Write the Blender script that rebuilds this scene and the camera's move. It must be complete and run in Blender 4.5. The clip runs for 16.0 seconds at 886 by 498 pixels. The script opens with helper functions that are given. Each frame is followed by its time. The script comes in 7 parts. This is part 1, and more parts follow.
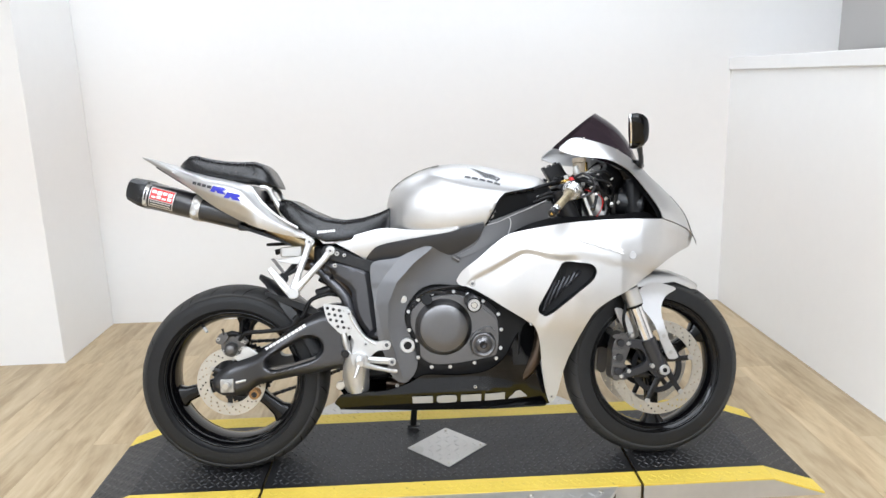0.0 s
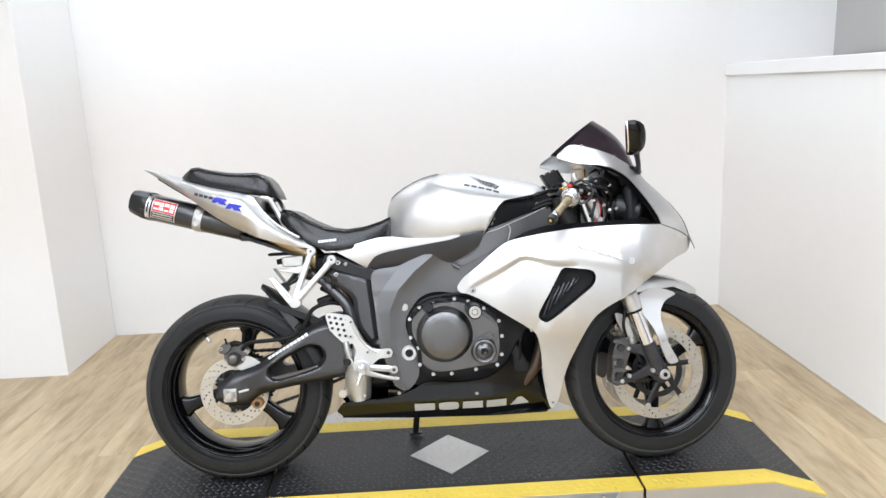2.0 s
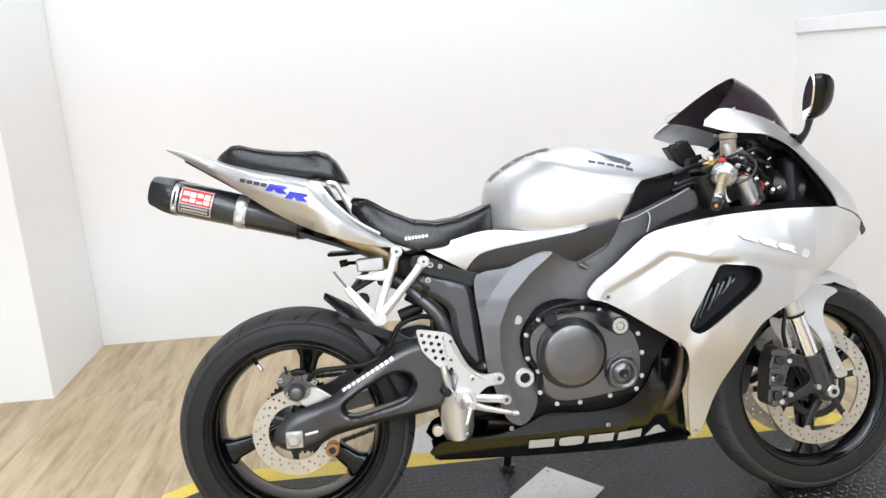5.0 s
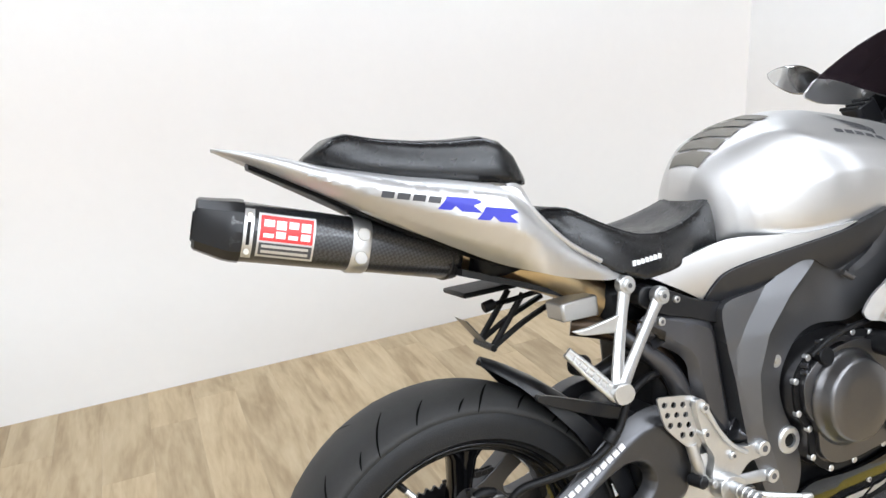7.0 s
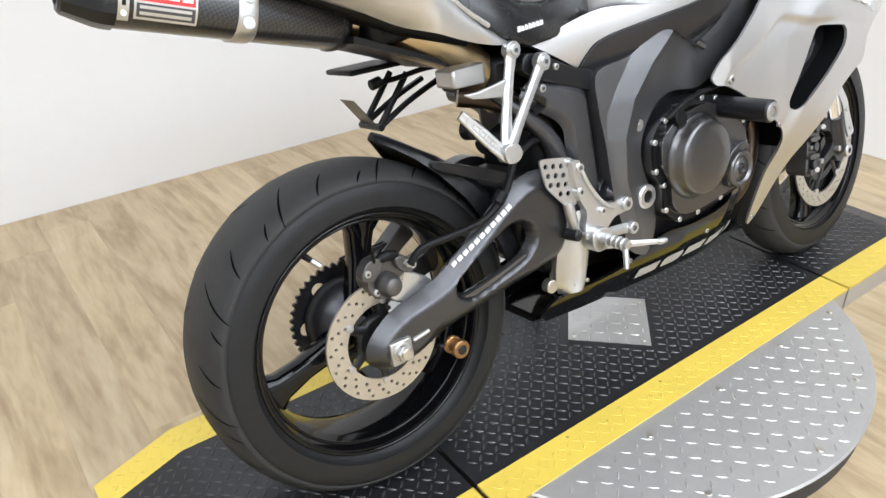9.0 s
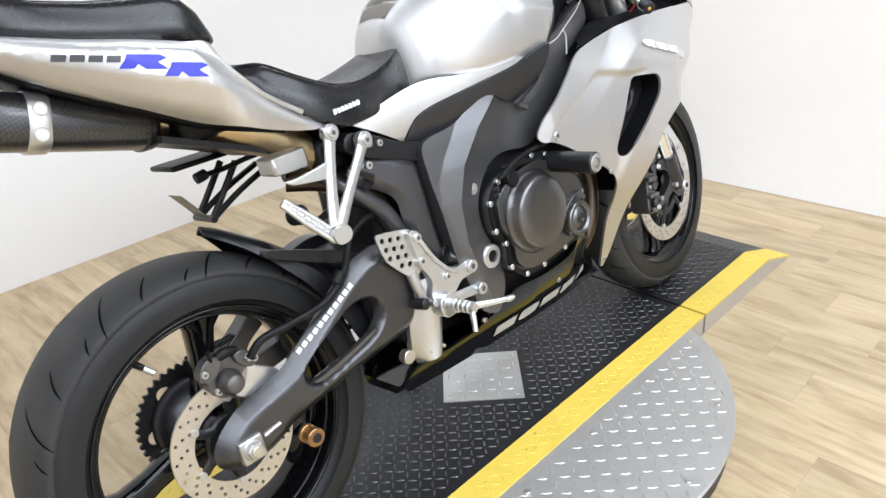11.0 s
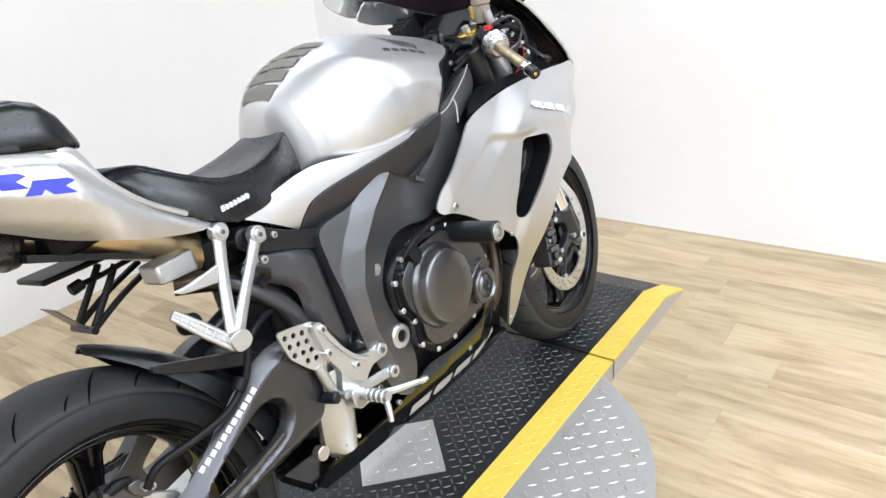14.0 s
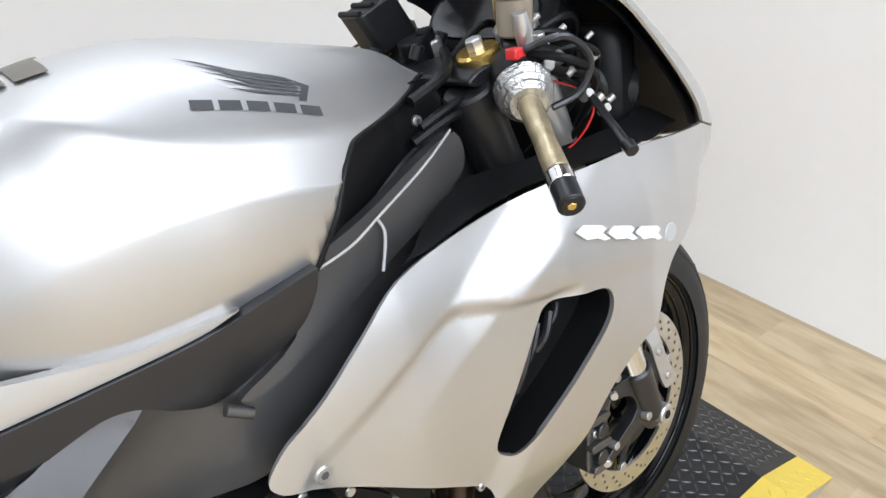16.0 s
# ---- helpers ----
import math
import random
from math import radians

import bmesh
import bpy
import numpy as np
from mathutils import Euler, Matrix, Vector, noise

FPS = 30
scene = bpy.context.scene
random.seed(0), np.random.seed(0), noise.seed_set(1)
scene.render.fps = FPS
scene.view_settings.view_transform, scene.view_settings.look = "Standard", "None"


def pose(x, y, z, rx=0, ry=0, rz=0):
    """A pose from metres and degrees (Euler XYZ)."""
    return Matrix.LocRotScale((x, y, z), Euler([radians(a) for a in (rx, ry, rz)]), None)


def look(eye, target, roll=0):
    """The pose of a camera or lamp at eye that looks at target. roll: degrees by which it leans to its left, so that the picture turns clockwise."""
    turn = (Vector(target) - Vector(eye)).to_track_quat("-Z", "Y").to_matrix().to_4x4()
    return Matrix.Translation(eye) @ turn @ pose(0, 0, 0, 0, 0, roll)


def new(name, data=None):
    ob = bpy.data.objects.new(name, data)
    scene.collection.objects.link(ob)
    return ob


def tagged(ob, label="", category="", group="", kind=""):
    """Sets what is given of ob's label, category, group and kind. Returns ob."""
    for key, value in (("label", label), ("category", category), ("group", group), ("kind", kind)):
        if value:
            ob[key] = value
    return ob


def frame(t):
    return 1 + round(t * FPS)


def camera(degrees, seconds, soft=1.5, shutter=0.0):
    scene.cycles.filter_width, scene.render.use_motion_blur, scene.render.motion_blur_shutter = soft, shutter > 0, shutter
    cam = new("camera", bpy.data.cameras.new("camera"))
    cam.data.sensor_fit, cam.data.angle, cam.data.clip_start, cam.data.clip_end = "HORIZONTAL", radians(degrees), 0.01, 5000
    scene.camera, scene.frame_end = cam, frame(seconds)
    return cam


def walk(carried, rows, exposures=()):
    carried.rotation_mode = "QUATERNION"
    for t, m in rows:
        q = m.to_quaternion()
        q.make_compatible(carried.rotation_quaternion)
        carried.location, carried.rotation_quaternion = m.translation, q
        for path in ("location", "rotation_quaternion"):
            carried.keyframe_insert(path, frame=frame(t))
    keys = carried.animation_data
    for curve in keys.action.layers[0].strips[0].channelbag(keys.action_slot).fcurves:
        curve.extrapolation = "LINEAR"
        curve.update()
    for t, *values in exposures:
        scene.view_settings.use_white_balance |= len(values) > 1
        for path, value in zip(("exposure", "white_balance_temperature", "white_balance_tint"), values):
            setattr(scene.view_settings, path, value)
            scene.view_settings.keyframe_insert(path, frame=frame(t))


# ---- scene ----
cam = camera(62.4, 16.0)
PATH = [
    (0, (-0.072, -2.272, 1.273), (-0.008, -0.325, 0.817), -1.7),
    (0.5, (-0.068, -2.276, 1.271), (-0.011, -0.329, 0.819), -1.7),
    (1, (-0.07, -2.278, 1.276), (-0.016, -0.329, 0.83), -1.7),
    (1.5, (-0.072, -2.285, 1.271), (-0.009, -0.336, 0.826), -2.0),
    (2, (-0.071, -2.291, 1.275), (-0.008, -0.34, 0.842), -2.4),
    (2.5, (-0.065, -2.288, 1.264), (-0.011, -0.348, 0.778), -3.2),
    (3, (-0.052, -2.3, 1.258), (-0.042, -0.358, 0.783), -3.5),
    (3.2, (-0.039, -2.292, 1.249), (-0.023, -0.364, 0.718), -3.3),
    (5.3, (-0.604, -1.623, 1.219), (-0.368, 0.299, 0.72), -3.6),
    (5.5, (-0.706, -1.546, 1.212), (-0.413, 0.355, 0.662), -4.0),
    (6, (-0.898, -1.355, 1.212), (-0.382, 0.47, 0.577), -4.9),
    (6.5, (-1.023, -1.044, 1.228), (-0.455, 0.783, 0.644), -5.0),
    (7, (-1.099, -0.897, 1.199), (-0.37, 0.868, 0.606), -3.9),
    (7.5, (-1.182, -0.874, 1.169), (-0.272, 0.719, 0.372), -1.6),
    (8, (-1.226, -0.88, 1.119), (-0.23, 0.565, 0.159), -0.3),
    (8.2, (-1.23, -0.888, 1.107), (-0.261, 0.55, 0.11), -1.0),
    (10.3, (-1.139, -0.961, 1.103), (0.015, 0.353, 0.132), -3.5),
    (10.5, (-1.123, -0.97, 1.111), (0.068, 0.33, 0.164), -3.7),
    (11, (-1.106, -0.979, 1.133), (0.124, 0.326, 0.246), -4.9),
    (11.5, (-1.098, -0.983, 1.157), (0.164, 0.354, 0.368), -3.9),
    (12, (-1.076, -0.992, 1.18), (0.245, 0.311, 0.435), -4.0),
    (12.5, (-1.054, -1.0, 1.195), (0.35, 0.251, 0.512), -3.7),
    (13, (-1.059, -0.999, 1.211), (0.36, 0.259, 0.574), -3.3),
    (13.5, (-1.092, -0.966, 1.197), (0.294, 0.271, 0.456), -6.4),
    (14, (-1.046, -0.92, 1.195), (0.393, 0.194, 0.366), -5.9),
    (14.5, (-0.823, -0.875, 1.192), (0.5, 0.413, 0.423), -3.3),
    (15, (-0.6, -0.806, 1.178), (0.679, 0.464, 0.311), -3.6),
    (15.5, (-0.314, -0.62, 1.169), (0.926, 0.634, 0.225), 0.5),
    (16, (-0.124, -0.519, 1.168), (0.966, 0.803, 0.138), -0.5),
]
walk(cam, [(t, look(eye, target, roll)) for t, eye, target, roll in PATH],
     [(0.0, -0.14, 5950, 10), (5.5, -0.04, 5950, 10), (8.0, -0.04, 5950, 10), (12.5, 0.06, 5850, 10), (14.5, 0.05, 5850, 10), (15.3, -0.08, 5850, 10), (16.0, -0.22, 5900, 10)])

# ---------- light ----------
world = bpy.data.worlds.new("World")
scene.world = world
world.use_nodes = True
world.node_tree.nodes["Background"].inputs[0].default_value = (0.9, 0.93, 1.0, 1)
world.node_tree.nodes["Background"].inputs[1].default_value = 0.25


# ---------- materials ----------
def surface(name, color, rough=0.5, metal=0.0, var=0.12, scale=6.0, fine=0.06, bump=0.0, bscale=120.0, coat=0.0,
            stretch=(1, 1, 1), rvar=0.1, spec=0.5):
    """A painted, plastic or metal surface with coarse and fine variation and a little relief."""
    m = bpy.data.materials.new(name)
    m.use_nodes = True
    nt = m.node_tree
    b = nt.nodes["Principled BSDF"]
    tc = nt.nodes.new("ShaderNodeTexCoord")
    mp = nt.nodes.new("ShaderNodeMapping")
    mp.inputs["Scale"].default_value = stretch
    nt.links.new(tc.outputs["Object"], mp.inputs["Vector"])
    big, small = nt.nodes.new("ShaderNodeTexNoise"), nt.nodes.new("ShaderNodeTexNoise")
    big.inputs["Scale"].default_value, big.inputs["Detail"].default_value = scale, 4
    small.inputs["Scale"].default_value, small.inputs["Detail"].default_value = scale * 14, 6
    for n in (big, small):
        nt.links.new(mp.outputs["Vector"], n.inputs["Vector"])
    mix = nt.nodes.new("ShaderNodeMath")
    mix.operation = "MULTIPLY_ADD"
    nt.links.new(big.outputs["Fac"], mix.inputs[0])
    mix.inputs[1].default_value = var * 2
    mix.inputs[2].default_value = 1 - var - fine
    mix2 = nt.nodes.new("ShaderNodeMath")
    mix2.operation = "MULTIPLY_ADD"
    nt.links.new(small.outputs["Fac"], mix2.inputs[0])
    mix2.inputs[1].default_value = fine * 2
    nt.links.new(mix.outputs[0], mix2.inputs[2])
    vm = nt.nodes.new("ShaderNodeVectorMath")
    vm.operation = "SCALE"
    vm.inputs[0].default_value = color
    nt.links.new(mix2.outputs[0], vm.inputs["Scale"])
    nt.links.new(vm.outputs[0], b.inputs["Base Color"])
    rr = nt.nodes.new("ShaderNodeMath")
    rr.operation = "MULTIPLY_ADD"
    nt.links.new(small.outputs["Fac"], rr.inputs[0])
    rr.inputs[1].default_value = rvar
    rr.inputs[2].default_value = max(0.02, rough - rvar / 2)
    nt.links.new(rr.outputs[0], b.inputs["Roughness"])
    b.inputs["Metallic"].default_value = metal
    b.inputs["Specular IOR Level"].default_value = spec
    b.inputs["Coat Weight"].default_value = coat
    b.inputs["Coat Roughness"].default_value = 0.08
    if bump:
        t = nt.nodes.new("ShaderNodeTexNoise")
        t.inputs["Scale"].default_value, t.inputs["Detail"].default_value = bscale, 3
        nt.links.new(mp.outputs["Vector"], t.inputs["Vector"])
        bp = nt.nodes.new("ShaderNodeBump")
        bp.inputs["Strength"].default_value, bp.inputs["Distance"].default_value = bump, 0.002
        nt.links.new(t.outputs["Fac"], bp.inputs["Height"])
        nt.links.new(bp.outputs["Normal"], b.inputs["Normal"])
    return m


def wall_with_baked_tone(name, height, spread, band=(0.88, 0.76, 0.675)):
    """White wall paint with a soft beige tone cast, no real band, baked in at the given height."""
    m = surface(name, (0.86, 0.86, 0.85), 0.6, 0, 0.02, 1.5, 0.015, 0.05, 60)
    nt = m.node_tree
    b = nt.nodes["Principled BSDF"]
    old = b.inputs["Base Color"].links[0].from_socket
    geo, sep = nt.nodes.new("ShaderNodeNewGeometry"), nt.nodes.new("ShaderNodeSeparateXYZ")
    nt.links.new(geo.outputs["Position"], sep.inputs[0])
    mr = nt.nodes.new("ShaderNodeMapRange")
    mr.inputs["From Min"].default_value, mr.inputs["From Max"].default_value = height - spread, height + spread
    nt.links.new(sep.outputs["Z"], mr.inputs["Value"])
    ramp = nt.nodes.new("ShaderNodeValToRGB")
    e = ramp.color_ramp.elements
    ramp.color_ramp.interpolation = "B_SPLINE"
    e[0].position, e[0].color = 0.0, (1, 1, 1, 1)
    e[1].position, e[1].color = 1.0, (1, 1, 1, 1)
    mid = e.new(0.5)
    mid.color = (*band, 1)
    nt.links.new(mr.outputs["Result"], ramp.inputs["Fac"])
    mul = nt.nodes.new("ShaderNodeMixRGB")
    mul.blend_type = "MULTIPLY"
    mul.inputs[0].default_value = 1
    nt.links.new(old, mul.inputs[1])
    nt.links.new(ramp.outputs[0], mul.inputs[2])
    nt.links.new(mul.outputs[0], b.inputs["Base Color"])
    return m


def plank_wood():
    m = bpy.data.materials.new("plank_wood")
    m.use_nodes = True
    nt = m.node_tree
    b = nt.nodes["Principled BSDF"]
    tc, mp = nt.nodes.new("ShaderNodeTexCoord"), nt.nodes.new("ShaderNodeMapping")
    info = nt.nodes.new("ShaderNodeObjectInfo")
    comb = nt.nodes.new("ShaderNodeCombineXYZ")
    ml = nt.nodes.new("ShaderNodeMath")
    ml.operation = "MULTIPLY"
    ml.inputs[1].default_value = 57.0
    nt.links.new(info.outputs["Random"], ml.inputs[0])
    for k in range(3):
        nt.links.new(ml.outputs[0], comb.inputs[k])
    nt.links.new(tc.outputs["Object"], mp.inputs["Vector"])
    nt.links.new(comb.outputs[0], mp.inputs["Location"])
    mp.inputs["Scale"].default_value = (1.0, 0.16, 1.0)
    n1, n2, n3 = (nt.nodes.new("ShaderNodeTexNoise") for _ in range(3))
    for n, s, d, dist in ((n1, 9, 6, 1.4), (n2, 60, 6, 0.4), (n3, 3.0, 3, 1.2)):
        n.inputs["Scale"].default_value, n.inputs["Detail"].default_value, n.inputs["Distortion"].default_value = s, d, dist
        nt.links.new(mp.outputs["Vector"], n.inputs["Vector"])
    ramp = nt.nodes.new("ShaderNodeValToRGB")
    e = ramp.color_ramp.elements
    e[0].position, e[0].color = 0.26, (0.30, 0.215, 0.118, 1)
    e[1].position, e[1].color = 0.70, (0.56, 0.455, 0.295, 1)
    mid = e.new(0.47)
    mid.color = (0.455, 0.35, 0.21, 1)
    add = nt.nodes.new("ShaderNodeMath")
    add.operation = "MULTIPLY_ADD"
    nt.links.new(n2.outputs["Fac"], add.inputs[0])
    add.inputs[1].default_value = 0.35
    sub = nt.nodes.new("ShaderNodeMath")
    sub.operation = "MULTIPLY_ADD"
    nt.links.new(n1.outputs["Fac"], sub.inputs[0])
    sub.inputs[1].default_value, sub.inputs[2].default_value = 0.85, -0.15
    nt.links.new(sub.outputs[0], add.inputs[2])
    nt.links.new(add.outputs[0], ramp.inputs["Fac"])
    hsv = nt.nodes.new("ShaderNodeHueSaturation")
    vr = nt.nodes.new("ShaderNodeMapRange")
    vr.inputs["To Min"].default_value, vr.inputs["To Max"].default_value = 0.87, 1.06
    nt.links.new(info.outputs["Random"], vr.inputs["Value"])
    nt.links.new(vr.outputs[0], hsv.inputs["Value"])
    nt.links.new(ramp.outputs[0], hsv.inputs["Color"])
    nt.links.new(hsv.outputs[0], b.inputs["Base Color"])
    b.inputs["Roughness"].default_value = 0.42
    bp = nt.nodes.new("ShaderNodeBump")
    bp.inputs["Strength"].default_value, bp.inputs["Distance"].default_value = 0.15, 0.001
    nt.links.new(n2.outputs["Fac"], bp.inputs["Height"])
    nt.links.new(bp.outputs[0], b.inputs["Normal"])
    return m


def worn_paint(name, paint, under, amount, rough):
    """Paint rubbed through to what lies under it in small flecks."""
    m = surface(name, paint, rough, 0, 0.14, 5, 0.06, 0.2, 300)
    nt = m.node_tree
    b = nt.nodes["Principled BSDF"]
    old = b.inputs["Base Color"].links[0].from_socket
    tc = nt.nodes.new("ShaderNodeTexCoord")
    n = nt.nodes.new("ShaderNodeTexNoise")
    n.inputs["Scale"].default_value, n.inputs["Detail"].default_value, n.inputs["Roughness"].default_value = 38, 8, 0.75
    nt.links.new(tc.outputs["Object"], n.inputs["Vector"])
    ramp = nt.nodes.new("ShaderNodeValToRGB")
    ramp.color_ramp.elements[0].position, ramp.color_ramp.elements[1].position = 1 - amount, 1 - amount + 0.06
    nt.links.new(n.outputs["Fac"], ramp.inputs["Fac"])
    mx = nt.nodes.new("ShaderNodeMixRGB")
    mx.inputs[2].default_value = (*under, 1)
    nt.links.new(ramp.outputs[0], mx.inputs[0])
    nt.links.new(old, mx.inputs[1])
    nt.links.new(mx.outputs[0], b.inputs["Base Color"])
    return m


def carbon_weave():
    m = surface("carbon_weave", (0.02, 0.02, 0.021), 0.3, 0, 0.1, 8, 0.05, coat=0.5)
    nt = m.node_tree
    b = nt.nodes["Principled BSDF"]
    tc, mp = nt.nodes.new("ShaderNodeTexCoord"), nt.nodes.new("ShaderNodeMapping")
    mp.inputs["Rotation"].default_value = (0, radians(60), 0)
    nt.links.new(tc.outputs["Object"], mp.inputs["Vector"])
    ck = nt.nodes.new("ShaderNodeTexChecker")
    ck.inputs["Scale"].default_value = 260
    ck.inputs["Color1"].default_value, ck.inputs["Color2"].default_value = (0.008, 0.008, 0.009, 1), (0.030, 0.030, 0.032, 1)
    nt.links.new(mp.outputs["Vector"], ck.inputs["Vector"])
    nt.links.new(ck.outputs["Color"], b.inputs["Base Color"])
    return m


def smoked_screen():
    m = bpy.data.materials.new("smoked_acrylic")
    m.use_nodes = True
    b = m.node_tree.nodes["Principled BSDF"]
    b.inputs["Base Color"].default_value = (0.040, 0.028, 0.034, 1)
    b.inputs["Roughness"].default_value = 0.04
    b.inputs["Transmission Weight"].default_value = 0.30
    b.inputs["IOR"].default_value = 1.2
    b.inputs["Specular IOR Level"].default_value = 0.8
    return m


def mirror_glass():
    m = surface("mirror_glass", (0.9, 0.9, 0.9), 0.04, 1, 0.01, 4, 0.01, rvar=0.02)
    return m


SILVER = surface("silver_paint", (0.61, 0.605, 0.60), 0.42, 0.92, 0.03, 5, 0.02, 0.015, 900, coat=0.08, rvar=0.05)
FRAMEBLACK = surface("black_frame_casting", (0.085, 0.085, 0.092), 0.30, 0.75, 0.10, 6, 0.04, rvar=0.05)
GREY = surface("dark_grey_metallic_paint", (0.058, 0.059, 0.064), 0.34, 0.8, 0.06, 6, 0.03, 0.02, 900, rvar=0.06)
SPAR = surface("grey_frame_aluminium", (0.138, 0.138, 0.142), 0.40, 0.86, 0.05, 6, 0.03, 0.02, 900, rvar=0.06)
ENGINE = surface("engine_grey", (0.150, 0.148, 0.150), 0.31, 0.95, 0.10, 8, 0.05, 0.06, 500)
CRUMPLE = surface("crumpled_bright_foil", (0.50, 0.50, 0.50), 0.25, 0.9, 0.60, 70, 0.15, 1.0, 160)
CAST = surface("cast_black_metal", (0.065, 0.065, 0.070), 0.35, 0.85, 0.12, 8, 0.06, 0.10, 500)
SWING = surface("dark_cast_swingarm", (0.085, 0.085, 0.089), 0.31, 0.88, 0.10, 8, 0.05, 0.06, 500)
CALIPER = surface("grey_cast_caliper", (0.125, 0.12, 0.117), 0.40, 0.75, 0.14, 12, 0.08, 0.14, 400)
BLACK = surface("black_plastic", (0.005, 0.005, 0.0055), 0.45, 0, 0.2, 9, 0.1, 0.12, 500, spec=0.22)
SATIN = surface("satin_black_paint", (0.010, 0.010, 0.011), 0.33, 0.0, 0.15, 8, 0.08, 0.05, 500, spec=0.38)
GLOSS = surface("gloss_black_paint", (0.003, 0.003, 0.0034), 0.08, 0, 0.1, 6, 0.05, rvar=0.05, spec=0.34)
RUBBER = surface("tyre_rubber", (0.014, 0.014, 0.0143), 0.45, 0, 0.20, 9, 0.12, 0.30, 420, spec=0.25)
TREAD = surface("scrubbed_tread_rubber", (0.034, 0.0335, 0.0328), 0.55, 0, 0.22, 14, 0.14, 0.40, 500, spec=0.22)
CUT = surface("deep_tread_cut", (0.002, 0.002, 0.002), 0.8, 0, 0.1, 14, 0.05, spec=0.05)
LEATHER = surface("black_vinyl", (0.009, 0.009, 0.0095), 0.27, 0, 0.10, 8, 0.02, rvar=0.03, spec=0.48)
ALU = surface("satin_aluminium", (0.60, 0.60, 0.595), 0.34, 0.85, 0.06, 12, 0.05, 0.06, 500)
STEEL = surface("brake_steel", (0.55, 0.52, 0.46), 0.35, 0.9, 0.08, 14, 0.08, 0.05, 600)
CHROME = surface("chrome", (0.82, 0.82, 0.83), 0.12, 1, 0.04, 12, 0.03, rvar=0.06)
HEADER = surface("dark_heat_stained_steel", (0.085, 0.062, 0.045), 0.35, 0.9, 0.25, 9, 0.10)
TITAN = surface("heat_tinted_titanium", (0.50, 0.39, 0.23), 0.30, 0.9, 0.16, 7, 0.06, rvar=0.1)
GOLD = surface("gold_anodised", (0.62, 0.42, 0.12), 0.25, 0.9, 0.08, 12, 0.05)
BRONZE = surface("bronze_anodised", (0.30, 0.17, 0.07), 0.3, 0.8, 0.1, 12, 0.05)
GRIP = surface("patterned_gold_grip", (0.42, 0.35, 0.22), 0.32, 0.6, 0.55, 55, 0.15, 0.3, 300)
DARKGLASS = surface("dark_gauge_plastic", (0.01, 0.01, 0.011), 0.12, 0, 0.05, 5, 0.03, rvar=0.04)
RED = surface("red_print", (0.60, 0.03, 0.03), 0.35, 0, 0.06, 20, 0.03)
WHITE = surface("white_print", (0.80, 0.80, 0.80), 0.4, 0, 0.04, 20, 0.03)
BLUE = surface("blue_print", (0.03, 0.035, 0.42), 0.35, 0, 0.08, 20, 0.04)
DARKPRINT = surface("dark_print", (0.06, 0.06, 0.065), 0.4, 0, 0.1, 20, 0.05)
MILKY = surface("milky_plastic", (0.24, 0.20, 0.15), 0.3, 0, 0.05, 20, 0.03)
PALE = surface("pale_grey_print", (0.42, 0.42, 0.42), 0.4, 0, 0.06, 20, 0.04)
DULL = surface("dull_cast_aluminium", (0.50, 0.49, 0.47), 0.42, 0.85, 0.12, 12, 0.06, 0.1, 400)
SILVERPRINT = surface("silver_foil_print", (0.44, 0.43, 0.41), 0.42, 0.10, 0.04, 20, 0.03)
SCREEN = smoked_screen()
MIRROR = mirror_glass()
CARBON = carbon_weave()
PAD = surface("brown_grey_tank_grip", (0.16, 0.145, 0.12), 0.5, 0.2, 0.08, 20, 0.05)
DECK = surface("dark_worn_deck_paint", (0.015, 0.015, 0.016), 0.42, 0.2, 0.3, 4, 0.15, 0.15, 300)
LUGS = surface("rubbed_deck_lugs", (0.085, 0.085, 0.088), 0.36, 0.7, 0.35, 5, 0.15, 0.1, 300)
YELLOW = worn_paint("yellow_safety_paint", (0.69, 0.515, 0.075), (0.07, 0.06, 0.05), 0.38, 0.5)
PLATE = surface("bare_diamond_plate", (0.53, 0.52, 0.50), 0.47, 0.70, 0.10, 4, 0.07, 0.08, 300)
EDGE = surface("dark_rubber_edge", (0.03, 0.03, 0.03), 0.6, 0, 0.2, 10, 0.1)
FLOORBASE = surface("floor_joint", (0.36, 0.285, 0.185), 0.7)
WOOD = plank_wood()
# plain white walls; the uneven beige light tone is baked into their colour
PAINT_BACK = wall_with_baked_tone("white_wall_baked_tone_back", 0.95, 0.60, (0.935, 0.875, 0.83))
PAINT_RIGHT = wall_with_baked_tone("white_wall_baked_tone_right", 0.60, 0.55, (0.95, 0.90, 0.86))
PAINT = surface("white_wall_paint", (0.84, 0.83, 0.82), 0.65, 0, 0.02, 1.5, 0.015, 0.05, 60)
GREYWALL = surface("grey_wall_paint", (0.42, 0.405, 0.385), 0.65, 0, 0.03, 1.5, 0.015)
# tones of the unseen surfaces, chosen for what the bike reflects
UNSEEN_PALE = surface("showroom_wall_paint", (0.62, 0.615, 0.60), 0.65, 0, 0.05, 1.5, 0.03)
UNSEEN_DARK = surface("dark_unseen_wall", (0.085, 0.078, 0.070), 0.65, 0, 0.08, 1.5, 0.04)
UNSEEN_BRIGHT = surface("bright_unseen_wall", (0.73, 0.73, 0.72), 0.65, 0, 0.04, 1.5, 0.03)
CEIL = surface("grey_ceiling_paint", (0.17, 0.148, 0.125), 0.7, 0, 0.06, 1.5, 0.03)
LAMP = bpy.data.materials.new("lamp_glow")
LAMP.use_nodes = True
LAMP.node_tree.nodes["Principled BSDF"].inputs["Emission Color"].default_value = (1, 0.98, 0.95, 1)
